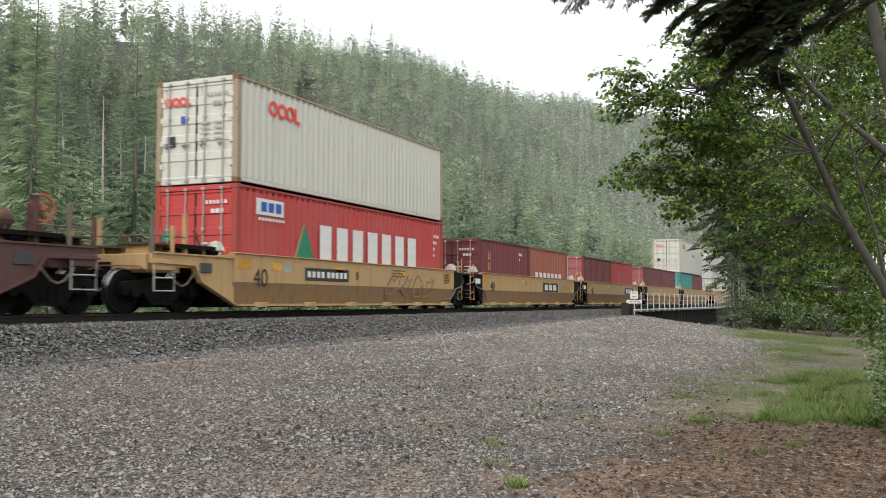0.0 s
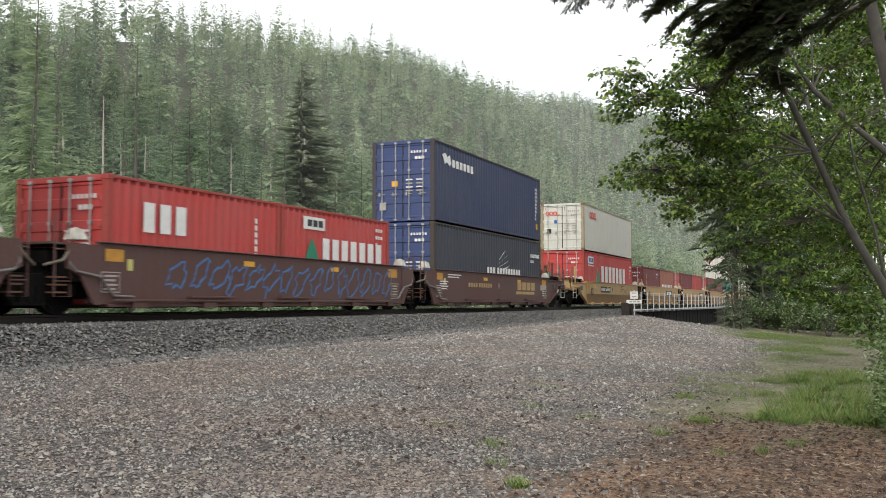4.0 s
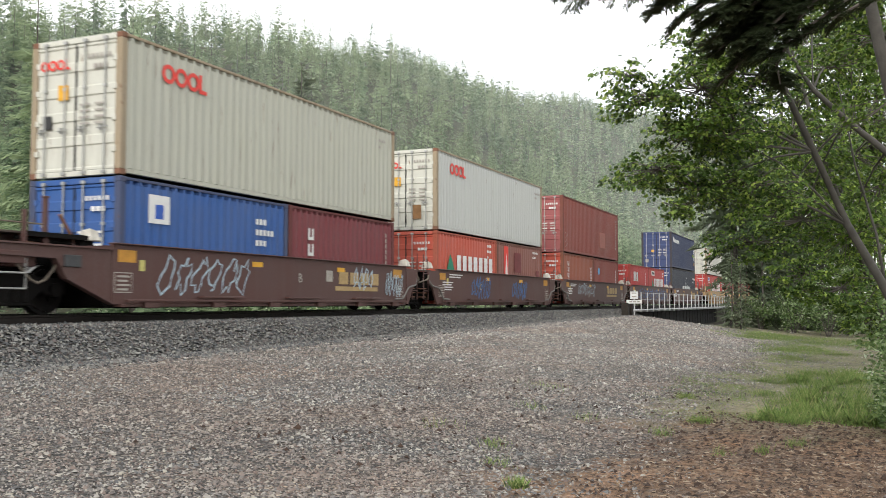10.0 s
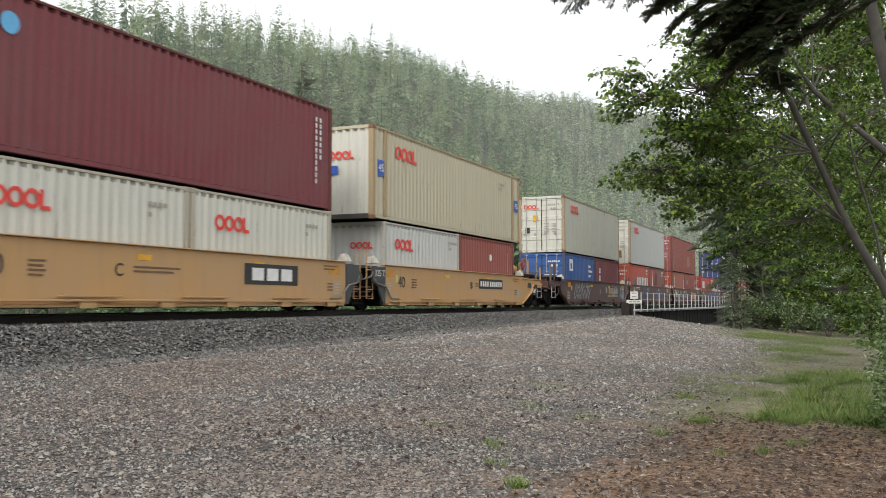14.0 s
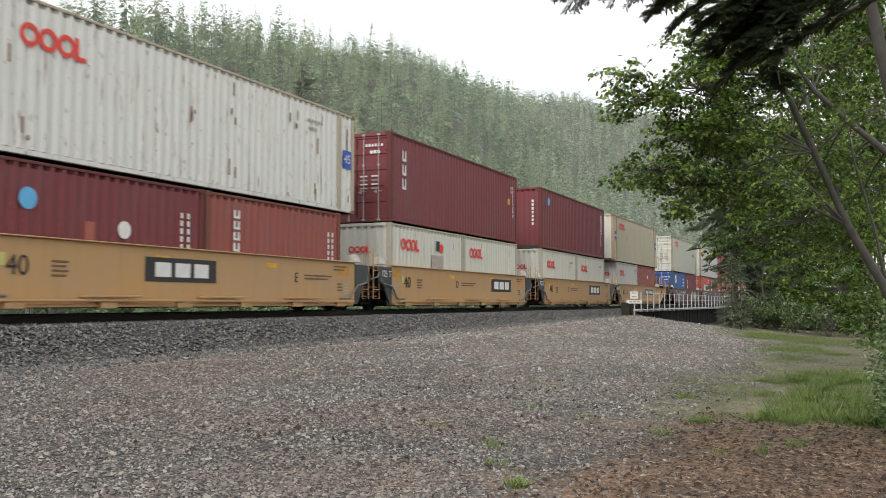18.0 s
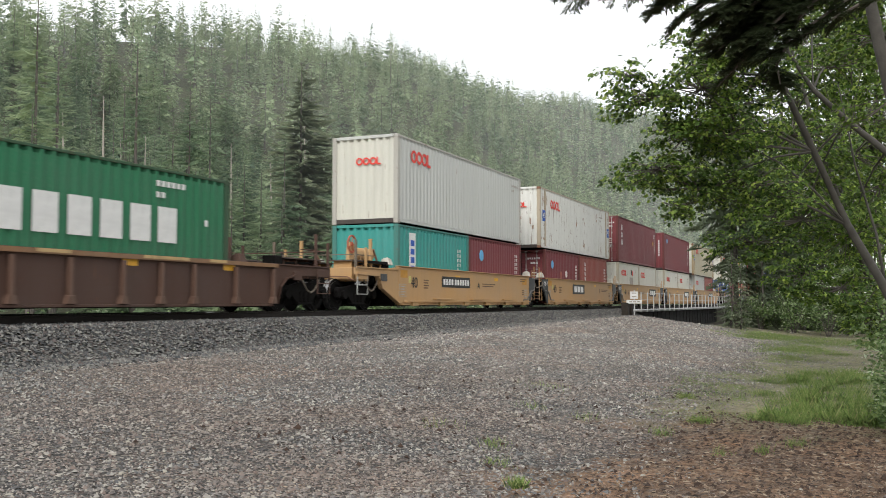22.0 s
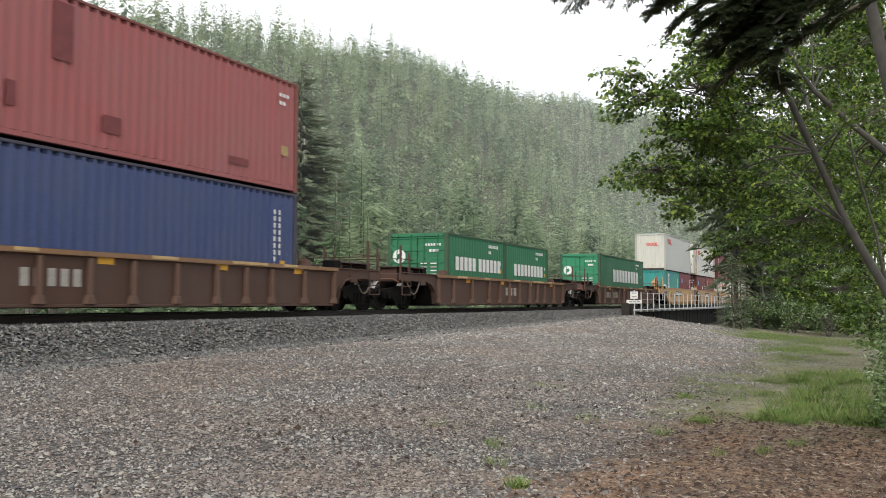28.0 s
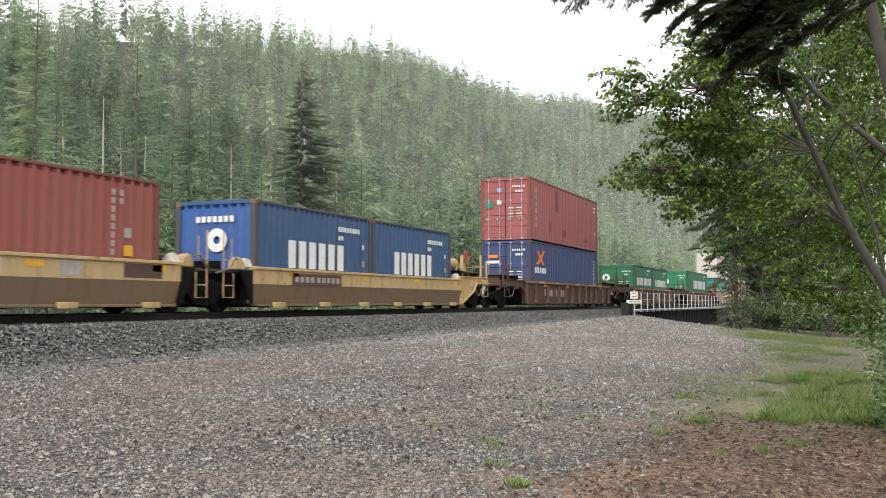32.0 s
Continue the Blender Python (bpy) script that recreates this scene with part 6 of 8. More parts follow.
w = well_unit(-161.3, "wagon_rust", "cc", "rusty brown ribbed-side well wagon with faded numbers")
rib_marks(w, -5.9, 4, 0.34)
rib_marks(w, -4.2, 5, 0.3)
t, ex = put40(-161.3, Z0, "green", HIGH, "green forty-foot container with large white blocks", bars="green_lit_end", end_colour="green_lit_end")
block_word(t, -2.9, 1.32, 0.82, 0.75, 9, "m_white", 0.72)
code_bars(t, 3.6, 2.62, ((1.1, 0.12), (0.4, 0.12)))
code_bars(t, 5.2, 1.9, ((0.16, 0.14),))
end_codes(t, ex, HIGH)
part("white_roundel", Mesh().disc((0, 0, 0), 0.26, 0.008, 16, 0.1), M["m_white"], t, "white compass roundel", at=(ex + 0.055, 0.72, 1.95)).rotation_euler = (0, 0, math.pi / 2)
w = well_unit(-183.65, "wagon_rust", "cc", "rusty brown ribbed-side well wagon with faded blocks")
rib_marks(w, -0.6, 3, 0.5)
(a, ax), (b, bx) = pair20(-183.65, ("green", "green twenty-foot container with two words of white blocks", {"bars": "green"}), ("green", "green twenty-foot container with white blocks", {"bars": "green"}))
block_word(a, -2.3, 1.25, 0.42, 0.5, 11, "m_white", 0.72, gap_at=(5,))
block_word(b, -1.9, 1.22, 0.46, 0.5, 9, "m_white", 0.72)
for q in (a, b):
    code_bars(q, 1.1, 2.35, ((1.2, 0.12), (0.4, 0.12)))
    code_bars(q, 2.4, 1.7, ((0.16, 0.14),))
    mark(q, "yellow_placard", 2.4, 2.55, 1.25, 1.4, "m_yellow")
end_codes(a, ax, LOW)
part("white_roundel", Mesh().disc((0, 0, 0), 0.26, 0.008, 16, 0.1), M["m_white"], a, "white compass roundel", at=(ax + 0.055, 0.72, 1.75)).rotation_euler = (0, 0, math.pi / 2)
w = well_unit(-205.8, "wagon_rust", "cc", "rusty brown ribbed-side well wagon with faded numbers")
rib_marks(w, -4.8, 4, 0.34)
rib_marks(w, -3.0, 5, 0.3)
t, ex = put40(-205.8, Z0, "xblue", HIGH, "violet-blue forty-foot container with an orange cross device")
part("cross_mark", Mesh().plate([(-5.2, 2.45), (-4.9, 2.45), (-4.62, 2.22), (-4.3, 2.5), (-3.9, 2.5), (-4.45, 2.1), (-4.05, 1.82), (-4.35, 1.82), (-4.62, 1.98), (-4.95, 1.82), (-5.35, 1.82), (-4.8, 2.1)], -HALF - 0.006, -HALF - 0.001), M["m_orange"], t, "orange crossed strokes")
block_word(t, -5.5, 1.42, 0.36, 0.26, 5, "m_white")
code_bars(t, 5.0, 2.4, ((1.7, 0.08), (1.2, 0.08)), "m_white", True)
mark(t, "yellow_placard", 5.3, 5.5, 0.95, 1.12, "m_yellow")
end_codes(t, ex, HIGH)
end_mark(t, ex + 0.056, "orange_device", 0.35, 0.85, 2.1, 2.25, "m_orange")
end_mark(t, ex + 0.056, "white_blocks", 0.3, 0.9, 1.85, 1.98, "m_white")
end_mark(t, ex + 0.056, "warning_triangle", 0.3, 0.55, 0.95, 1.15, "m_yellow")
end_mark(t, ex + 0.056, "pale_placard", 0.65, 0.9, 0.8, 1.1, "m_grey")
t, ex = put40(-205.8, UP_H, "rose", HIGH, "faded rose-red forty-foot container with yellow upright blocks")
tall_word(t, -5.45, 2.55, 0.32, 0.30, 6, "m_gold")
for x0_, z0_, w0_, h0_ in ((-2.2, 1.6, 0.5, 1.1), (-3.2, 0.55, 0.22, 0.45), (-0.9, 0.45, 0.5, 0.35), (3.1, 0.4, 0.8, 0.18)):
    mark(t, "scuffed_patch", x0_, x0_ + w0_, z0_, z0_ + h0_, "m_scuff", "dark scuffed patch")
code_bars(t, 5.2, 2.5, ((0.5, 0.09), (0.4, 0.09)))
mark(t, "yellow_placard", 5.3, 5.6, 0.9, 1.15, "m_gold")
end_codes(t, ex, HIGH)
end_mark(t, ex + 0.056, "grey_placard", 0.6, 0.95, 1.5, 1.85, "m_green")
end_mark(t, ex + 0.056, "white_placard", 0.18, 0.4, 2.25, 2.4, "m_sky")
end_mark(t, ex + 0.056, "white_triangle", 0.18, 0.4, 1.65, 1.85, "m_white")

# dusty yellow low-sided wagon
w = well_unit(-227.2, "pale_ochre", "jb", "dusty low-sided yellow well wagon with a dark number panel", "under")
number_plate(w, -4.8, -2.3, 0.66, 0.98, OY, "wagon_brown", "m_grey", 9)
(a, ax), (b, bx) = pair20(-227.2, ("italia", "blue twenty-foot container with bold white blocks", {"end": "plain", "end_colour": "blue", "worn": "post_grey"}), ("italia", "blue twenty-foot container with bold white blocks", {"worn": "post_grey"}))
for q in (a, b):
    block_word(q, -1.55, 0.95, 0.5, 0.72, 6, "m_white", 0.68)
    code_bars(q, 1.0, 2.2, ((1.3, 0.14), (0.4, 0.12)))
    code_bars(q, 2.4, 1.75, ((0.16, 0.14),))
    mark(q, "yellow_placard", 2.4, 2.54, 1.1, 1.28, "m_gold")
part("white_roundel", Mesh().disc((0, 0, 0), 0.3, 0.008, 18, 0.1), M["m_white"], a, "white roundel", at=(ax - 0.004, -0.1, 1.6)).rotation_euler = (0, 0, math.pi / 2)
for k in range(7):
    end_mark(a, ax - 0.004, "block_mark", 0.42 - k * 0.17, 0.54 - k * 0.17, 2.05, 2.2, "m_white")
w = well_unit(-242.8, "pale_ochre", "jt", "dusty low-sided yellow well wagon, grimy along the bottom", "under")
for xx, ww, mm in ((-3.0, 0.9, "wagon_brown"), (0.6, 1.3, "cone"), (3.2, 0.5, "m_grey"), (4.8, 1.1, "wagon_brown")):
    mark(w, "worn_patch", xx, xx + ww, 0.72, 1.0, mm, y=OY)
t, ex = put40(-242.8, Z0, "brown_red", LOW, "red-brown forty-foot container on a low yellow wagon")
code_bars(t, 4.7, 2.3, ((1.9, 0.09), (0.4, 0.09)), "m_grey", True)
mark(t, "warning_triangle", 5.05, 5.3, 0.98, 1.2, "m_yellow")
mark(t, "pale_placard", 5.05, 5.25, 1.35, 1.55, "m_grey")
# ======================= stones of the yard and the ballast =======================
rng = np.random.default_rng(7)
OCT_F = np.array([(0, 2, 4), (2, 1, 4), (1, 3, 4), (3, 0, 4)])          # a chip that sits in the ground: four upper faces


def stones(name, places, sizes, material, label, category):
    vs, fs, n0 = [], [], 0
    for variant in range(10):
        pick = np.arange(len(places)) % 10 == variant
        v = np.array([(1, 0, 0), (-1, 0, 0), (0, 1, 0), (0, -1, 0), (0, 0, 1), (0, 0, -1)], float) * rng.uniform(0.65, 1.1, (6, 1)) + rng.uniform(-0.25, 0.25, (6, 3))
        v = v @ np.array(Euler((rng.uniform(-0.4, 0.4), rng.uniform(-0.4, 0.4), rng.uniform(0, 6.28))).to_matrix())
        st = rng.uniform(0.6, 1.25, (pick.sum(), 3)) * np.array((1.1, 0.85, 0.8))
        a, f = scatter(v, OCT_F, places[pick], rng.uniform(0, 6.28, pick.sum()), sizes[pick], st)
        vs.append(a)
        fs.append(f + n0)
        n0 += len(a)
    return tagged(arrays(name, np.concatenate(vs), np.concatenate(fs), material), label, category, kind="stuff")


def edge_line(x):
    return 2.6 - 0.02 * x + 5.0 * np.clip((x - 41) / 5, 0, 1)


n = 210000
d = 4.6 + 50 * rng.random(n) ** 1.9
h = np.radians(rng.uniform(36, 94, n))
x, y = d * np.sin(h), d * np.cos(h)
keep = (y < 11.9) & (rng.random(n) < np.where(y - edge_line(x) > rng.normal(0, 0.5, n), 1.0, np.where(x > 15, 0.22, 0.025)) * np.clip((12.2 - y + rng.normal(0, 0.35, n)) / 1.3, 0.12, 1))
x, y, d = x[keep], y[keep], d[keep]
size = np.clip(rng.lognormal(-4.2, 0.4, len(x)), 0.007, 0.034) * (0.78 + d / 42)
stones("yard_gravel", np.stack([x, y, land(x, y) + size * 0.08], -1), size, M["stones"], "loose grey and reddish crushed rock covering the yard", "gravel")
n = 46000
x = 7 + 52 * rng.random(n) ** 1.5
o = -1.3 - 1.65 * rng.random(n) - np.abs(rng.normal(0, 0.35, n)) * (rng.random(n) < 0.35)
z = np.where(o > -2.75, np.interp(o, [b[0] for b in BED], [b[1] for b in BED]), -2.0)
z = np.maximum(z, land(x, TRACK_Y + o))
size = np.clip(rng.lognormal(-3.25, 0.3, n), 0.018, 0.06)
stones("ballast_rock", np.stack([x, TRACK_Y + o, z + 0.008], -1), size, M["ballast_stones"], "dark grey angular ballast rock on the shoulder", "ballast")

# ======================= conifers =======================


def kite(base, tip, width, drop):
    """A drooping spray of needles: a folded kite of four corners and two faces."""
    d = tip - base
    side = np.array((-d[1], d[0], 0.0))
    side = side / (np.linalg.norm(side) + 1e-9) * width
    m = base + d * 0.55
    return [base, m + side - (0, 0, drop), tip, m - side - (0, 0, drop)]


def crown_of(seed, boughs, pairs, bare=0.1, spread=0.14, shape=0.8, wide=0.3, lift=0.5, twig=0.62, mottle=0.13):
    """Crown of a conifer one metre tall. Each bough is a flat feather of drooping needle sprays; boughs thin out, break
    off and vary in tone. Shade inside the crown is painted in. Gives corners, triangles and one shade of green for each
    corner."""
    r = random.Random(seed)
    quads, tint = [], []
    lop, lop_at = r.uniform(0.0, 0.35), r.uniform(0, 6.28)
    gap = r.uniform(0.15, 0.7)
    waist = [r.uniform(0.7, 1.15) for _ in range(9)]
    for b in range(boughs):
        u = (b + r.random()) / boughs
        f = 1 - (1 - u) ** 0.92
        if abs(f - gap) < 0.035 and r.random() < 0.65:
            continue
        zc = bare + (1.0 - bare) * f
        a = b * 2.4 + r.uniform(-0.6, 0.6)
        w = waist[int(f * 8)] * (1 - f * 8 % 1) + waist[min(8, int(f * 8) + 1)] * (f * 8 % 1)
        rad = spread * w * ((1 - f) ** shape * (0.62 + 0.38 * min(1, f * 5)) + 0.014) * (1 + lop * math.cos(a - lop_at))
        q = rad * (r.uniform(0.45, 0.75) if r.random() < 0.3 else r.uniform(0.8, 1.2))
        out = np.array((math.cos(a), math.sin(a), 0.0))
        side = np.array((-math.sin(a), math.cos(a), 0.0))
        base = np.array((0, 0, zc))
        rise = r.uniform(-0.75, -0.3) + lift * f
        sag = r.uniform(-0.05, 0.25)
        roll = r.uniform(-0.35, 0.35)
        own = r.uniform(-mottle, mottle)
        for k in range(pairs):
            g = (k + r.random() * 0.6) / pairs
            ln = q * twig * (1 - 0.5 * g) * r.uniform(0.7, 1.3)
            p = base + (out + (0, 0, rise + sag * g)) * q * (0.18 + 0.82 * g) + (0, 0, ln * (1 - f) * r.uniform(-0.5, 0.5))
            for sg in (-1, 1):
                if r.random() < 0.12:
                    continue
                way = out * r.uniform(0.55, 0.9) + side * sg * r.uniform(0.5, 0.8) + np.array((0, 0, rise * 0.5 - 0.25 + sg * roll + r.uniform(-0.4, 0.4) * (1.1 - f)))
                across = np.cross(way, (0, 0, 1.0))
                across = across / (np.linalg.norm(across) + 1e-9) * ln * wide
                m = p + way * ln * 0.5
                quads.append([p - way * ln * 0.15, m + across - (0, 0, ln * 0.1), p + way * ln, m - across - (0, 0, ln * 0.1)])
                # sprays near the trunk get darker green, painting the crown's inner shade
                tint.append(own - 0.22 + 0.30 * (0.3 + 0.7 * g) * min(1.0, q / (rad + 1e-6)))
        t2 = base + (out + (0, 0, rise + sag)) * q
        quads.append([t2 - out * q * 0.3, t2 + side * q * 0.1, t2 + out * q * 0.16 - (0, 0, q * 0.06), t2 - side * q * 0.1])
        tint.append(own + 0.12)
    for k in range(9):
        zz = 0.93 + 0.011 * k
        a = k * 2.4
        rr = 0.017 - 0.0012 * k
        quads.append(kite(np.array((0, 0, zz)), np.array((math.cos(a) * rr, math.sin(a) * rr, zz + 0.010)), 0.004, 0.0))
        tint.append(0.05)
    v = np.array(quads).reshape(-1, 3)
    i = np.arange(len(quads))[:, None] * 4
    return v, np.concatenate([i + (0, 1, 2), i + (0, 2, 3)], 1).reshape(-1, 3), np.repeat(np.array(tint), 4)


def crown_mesh(name, v, tri, tint, material, fresh=0.0):
    ob = arrays(name, v, tri, material)
    ob.data.attributes.new("tone_and_shade", "FLOAT", "POINT").data.foreach_set("value", (tint + fresh).astype(np.float32))
    me = ob.data
    bpy.data.objects.remove(ob)
    return me


TRUNK = Mesh().tube([(0, 0, -0.04), (0.001, 0, 0.1), (0, 0.001, 0.5), (0, 0, 0.98)], [0.0135, 0.011, 0.007, 0.0012], 7).data("trunk")
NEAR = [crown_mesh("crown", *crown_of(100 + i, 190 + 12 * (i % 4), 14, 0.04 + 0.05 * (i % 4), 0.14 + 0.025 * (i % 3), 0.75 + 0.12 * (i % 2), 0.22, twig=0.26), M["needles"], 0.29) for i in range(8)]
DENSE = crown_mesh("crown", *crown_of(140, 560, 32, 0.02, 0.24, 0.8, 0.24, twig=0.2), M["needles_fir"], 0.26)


def fir(x, y, h, kind, label, material=None, wide=1.0):
    t = tagged(new("conifer_tree"), label, "tree", "conifers behind the line")
    z = float(land(x, y))
    t.location = (x, y, z - 0.02)
    t.rotation_euler = (0, 0, (x * 7.3 + y * 3.1) % 6.28)
    t.scale = (h * wide, h * wide, h)
    part("trunk", TRUNK, M["bark"], t).scale = (0.75, 0.75, 1)
    part("crown", kind, material or M["needles"], t)
    return t


fir(88.7, 56.2, 33, DENSE, "tall dark fir standing out from the wooded hillside", M["needles_fir"], 1.05)
LABELS = ("tall green conifer at the foot of the wooded hillside", "slender grey-green conifer on the lower hillside", "young bright green conifer beside the railway line")
count = 0
cell = 7.6
for i in range(-2, 26):
    for j in range(3, 24):
        x = i * cell + rng.uniform(-3.2, 3.2) + 3
        y = j * cell + rng.uniform(-3.2, 3.2)
        dist = math.hypot(x, y)
        head = math.degrees(math.atan2(x, y))
        if not (36 < head < 84 and y > 27 and dist < 122) or math.hypot(x - 88.7, y - 56.2) < 5 or count > 240:
            continue
        if 56 < x < 88 and y < 62 and rng.random() < 0.3:
            continue
        if x > 84 and y < 40:
            continue
        hgt = rng.uniform(10, 17) if y < 45 else rng.uniform(15, 27)
        if y < 36:
            hgt = rng.uniform(5, 10)
        fir(x, y, hgt, NEAR[(i * 5 + j * 3) % 8], LABELS[2] if hgt < 11 else LABELS[count % 2], wide=rng.uniform(0.9, 1.25))
        count += 1


def wood(name, inner, outer, cell, templates, low, tall, label):
    """A stretch of forest too many to count, as one crown mesh and one trunk mesh."""
    nx, ny = int(1750 / cell), int(330 / cell)
    X, Y = np.meshgrid(np.arange(nx) * cell, 27 + np.arange(ny) * cell, indexing="ij")
    X, Y = (X + rng.uniform(-0.6, 0.6, X.shape) * cell).ravel(), (Y + rng.uniform(-0.6, 0.6, Y.shape) * cell).ravel()
    D, Hd = np.hypot(X, Y), np.degrees(np.arctan2(X, Y))
    ok = (D >= inner) & (D < outer) & (Hd > 37) & (Hd < 85) & (Y < 335) & ~((X > 84) & (Y < 45))
    ok &= rng.random(len(X)) < 0.93
    X, Y = X[ok], Y[ok]
    P = np.stack([X, Y, land(X, Y) - 0.3], -1)
    S = (low + (tall - low) * rng.random(len(X)) ** 0.7) * np.where(rng.random(len(X)) < 0.12, 1.3, 1.0) * (0.75 + 0.25 * np.clip((Y - 40) / 60, 0, 1))
    vs, fs, ts, n0 = [], [], [], 0
    for q, (v, f, tint) in enumerate(templates):
        pick = np.arange(len(X)) % len(templates) == q
        wide = rng.uniform(0.8, 1.4, pick.sum())
        a, g = scatter(v, f, P[pick], rng.uniform(0, 6.28, pick.sum()), S[pick], np.stack([wide, wide, np.ones_like(wide)], -1))
        vs.append(a)
        fs.append(g + n0)
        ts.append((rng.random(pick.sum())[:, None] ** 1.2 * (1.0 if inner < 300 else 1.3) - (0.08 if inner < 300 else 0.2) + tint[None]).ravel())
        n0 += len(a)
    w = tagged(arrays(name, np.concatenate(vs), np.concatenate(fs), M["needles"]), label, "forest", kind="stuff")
    w.data.attributes.new("tone_and_shade", "FLOAT", "POINT").data.foreach_set("value", np.concatenate(ts).astype(np.float32))
    tv = np.array([(0.009 * math.cos(a), 0.009 * math.sin(a), -0.05) for a in (0, 2.09, 4.19)] + [(0, 0, 0.85)])
    tf = np.array([(0, 1, 3), (1, 2, 3), (2, 0, 3)])
    tvs, tfs = scatter(tv, tf, P, rng.uniform(0, 6.28, len(X)), S)
    part("trunk_stand", arrays("trunk_stand", tvs, tfs, M["bark"]).data, M["bark"], w)
    bpy.data.objects.remove([o for o in scene.objects if o.name.startswith("trunk_stand") and o.parent is None][0])
    w.children[0]["kind"] = "stuff"
    return w


wood("hillside_forest", 122, 330, 6.8, [crown_of(200 + i, 104 + 6 * (i % 3), 5, 0.05 + 0.07 * (i % 4), 0.125 + 0.025 * (i % 4), 0.75 + 0.15 * (i % 3), 0.27, twig=0.46) for i in range(10)], 8, 28, "dense conifer forest on the steep hillside")
wood("upper_forest", 330, 620, 9.2, [crown_of(240 + i, 66 + 4 * (i % 3), 3, 0.05 + 0.05 * (i % 4), 0.11 + 0.02 * (i % 4), 0.85 + 0.15 * (i % 3), 0.36, twig=0.62, mottle=0.05) for i in range(8)], 13, 31, "conifer forest along the top of the hillside")
RIDGE = [crown_of(300 + i, 38, 1, 0.05, 0.14 + 0.015 * (i % 3), 0.9, 0.55, twig=0.95, mottle=0.04) for i in range(7)]
wood("ridge_forest", 620, 1700, 9.4, RIDGE, 12, 28, "distant conifer forest along the hazy ridge")
pv, pf, pn = [], [], 0
for q in range(7):
    a, d = rng.uniform(0, 6.28, 60), 140 * np.sqrt(rng.random(60))
    x, y = 1356 + d * np.cos(a), 641 + d * np.sin(a)
    v, f = scatter(RIDGE[q][0], RIDGE[q][1], np.stack([x, y, land(x, y) - 1], -1), a * 3, rng.uniform(18, 32, 60))
    pv.append(v)
    pf.append(f + pn)
    pn += len(v)
tagged(arrays("peak_forest", np.concatenate(pv), np.concatenate(pf), M["needles"]), "faint conifers on a far misty hilltop", "forest", kind="stuff")

# dead trunks that show pale among the firs
for head, dist, h, lean in ((46.2, 128, 27, 0), (48.4, 150, 24, 1), (44.2, 135, 25, -1), (51.0, 142, 22, 2), (53.5, 165, 26, 0), (56.0, 172, 24, -1), (59.6, 190, 25, 2), (60.1, 205, 24, 0), (61.7, 215, 22, -2), (57.9, 133, 27, 0), (63.0, 230, 22, 1), (50.0, 175, 24, 1), (47.3, 185, 24, -1), (66.0, 260, 22, 0)):
    t = tagged(new("dead_snag"), "bleached dead trunk standing among the firs", "dead tree", "snags on the hillside")
    x, y = dist * math.sin(radians(head)), dist * math.cos(radians(head))
    t.location = (x, y, float(land(x, y)) - 0.3)
    t.rotation_euler = (radians(lean), radians(lean * 0.5), 0)
    part("trunk", Mesh().tube([(0, 0, 0), (0.1, 0, h * 0.5), (0, 0.1, h)], [0.26, 0.19, 0.05], 7), M["snag"], t)
    for k in range(9):
        zz, ln = h * (0.35 + 0.065 * k), 1.5 - 0.13 * k
        part("dead_branch", Mesh().tube([(0, 0, zz), (math.cos(k * 2.4) * ln, math.sin(k * 2.4) * ln, zz - 0.25)], [0.035, 0.01], 5), M["snag"], t)
t = tagged(new("leaning_log"), "pale dead log leaning on the hillside", "dead tree")
t.location = (166, 112, float(land(166, 112)) + 1)
part("trunk", Mesh().tube([(0, 0, 0), (7, -3.5, 6.5)], [0.3, 0.15], 8), M["snag"], t)

# scrub beside the line
LEAF = np.array([(0, 0, 0), (0.3, 0.28, 0.05), (1.0, 0, 0), (0.3, -0.28, 0.05)], float)
LEAF_F = np.array([(0, 1, 2), (0, 2, 3)])


def leaf_cloud(centres, radii, per, size, r):
    """Leaves strewn in and about soft clumps, turned every way."""
    n = len(centres) * per
    u = r.normal(size=(n, 3))
    u /= np.linalg.norm(u, axis=1)[:, None]
    q = u * (r.random(n) ** 0.45)[:, None] * np.repeat(radii, per, 0) + np.repeat(centres, per, 0)
    e1 = r.normal(size=(n, 3)) * (1, 1, 0.55)
    e1 /= np.linalg.norm(e1, axis=1)[:, None]
    e2 = np.cross(e1, r.normal(size=(n, 3)) * (0.5, 0.5, 0) + (0, 0, 1))
    e2 /= np.linalg.norm(e2, axis=1)[:, None] + 1e-9
    e3 = np.cross(e1, e2)
    s = (size * r.uniform(0.6, 1.3, n))[:, None, None]
    v = q[:, None, :] + s * (LEAF[None, :, 0:1] * e1[:, None] + LEAF[None, :, 1:2] * e2[:, None] + LEAF[None, :, 2:3] * e3[:, None])
    return v.reshape(-1, 3), (LEAF_F[None] + (np.arange(n) * 4)[:, None, None]).reshape(-1, 3)


n = 420
sx = rng.uniform(8, 115, n)
sy = 18.6 + rng.random(n) ** 1.3 * 13
c = np.stack([sx, sy, land(sx, sy) + rng.uniform(0.2, 0.9, n)], -1)
v, f = leaf_cloud(c, rng.uniform(0.5, 1.3, (n, 1)) * np.array((1, 1, 0.8)), 90, 0.17, rng)
tagged(arrays("trackside_scrub", v, f, M["bush_leaves"]), "low green scrub behind the railway line", "bushes", kind="stuff")

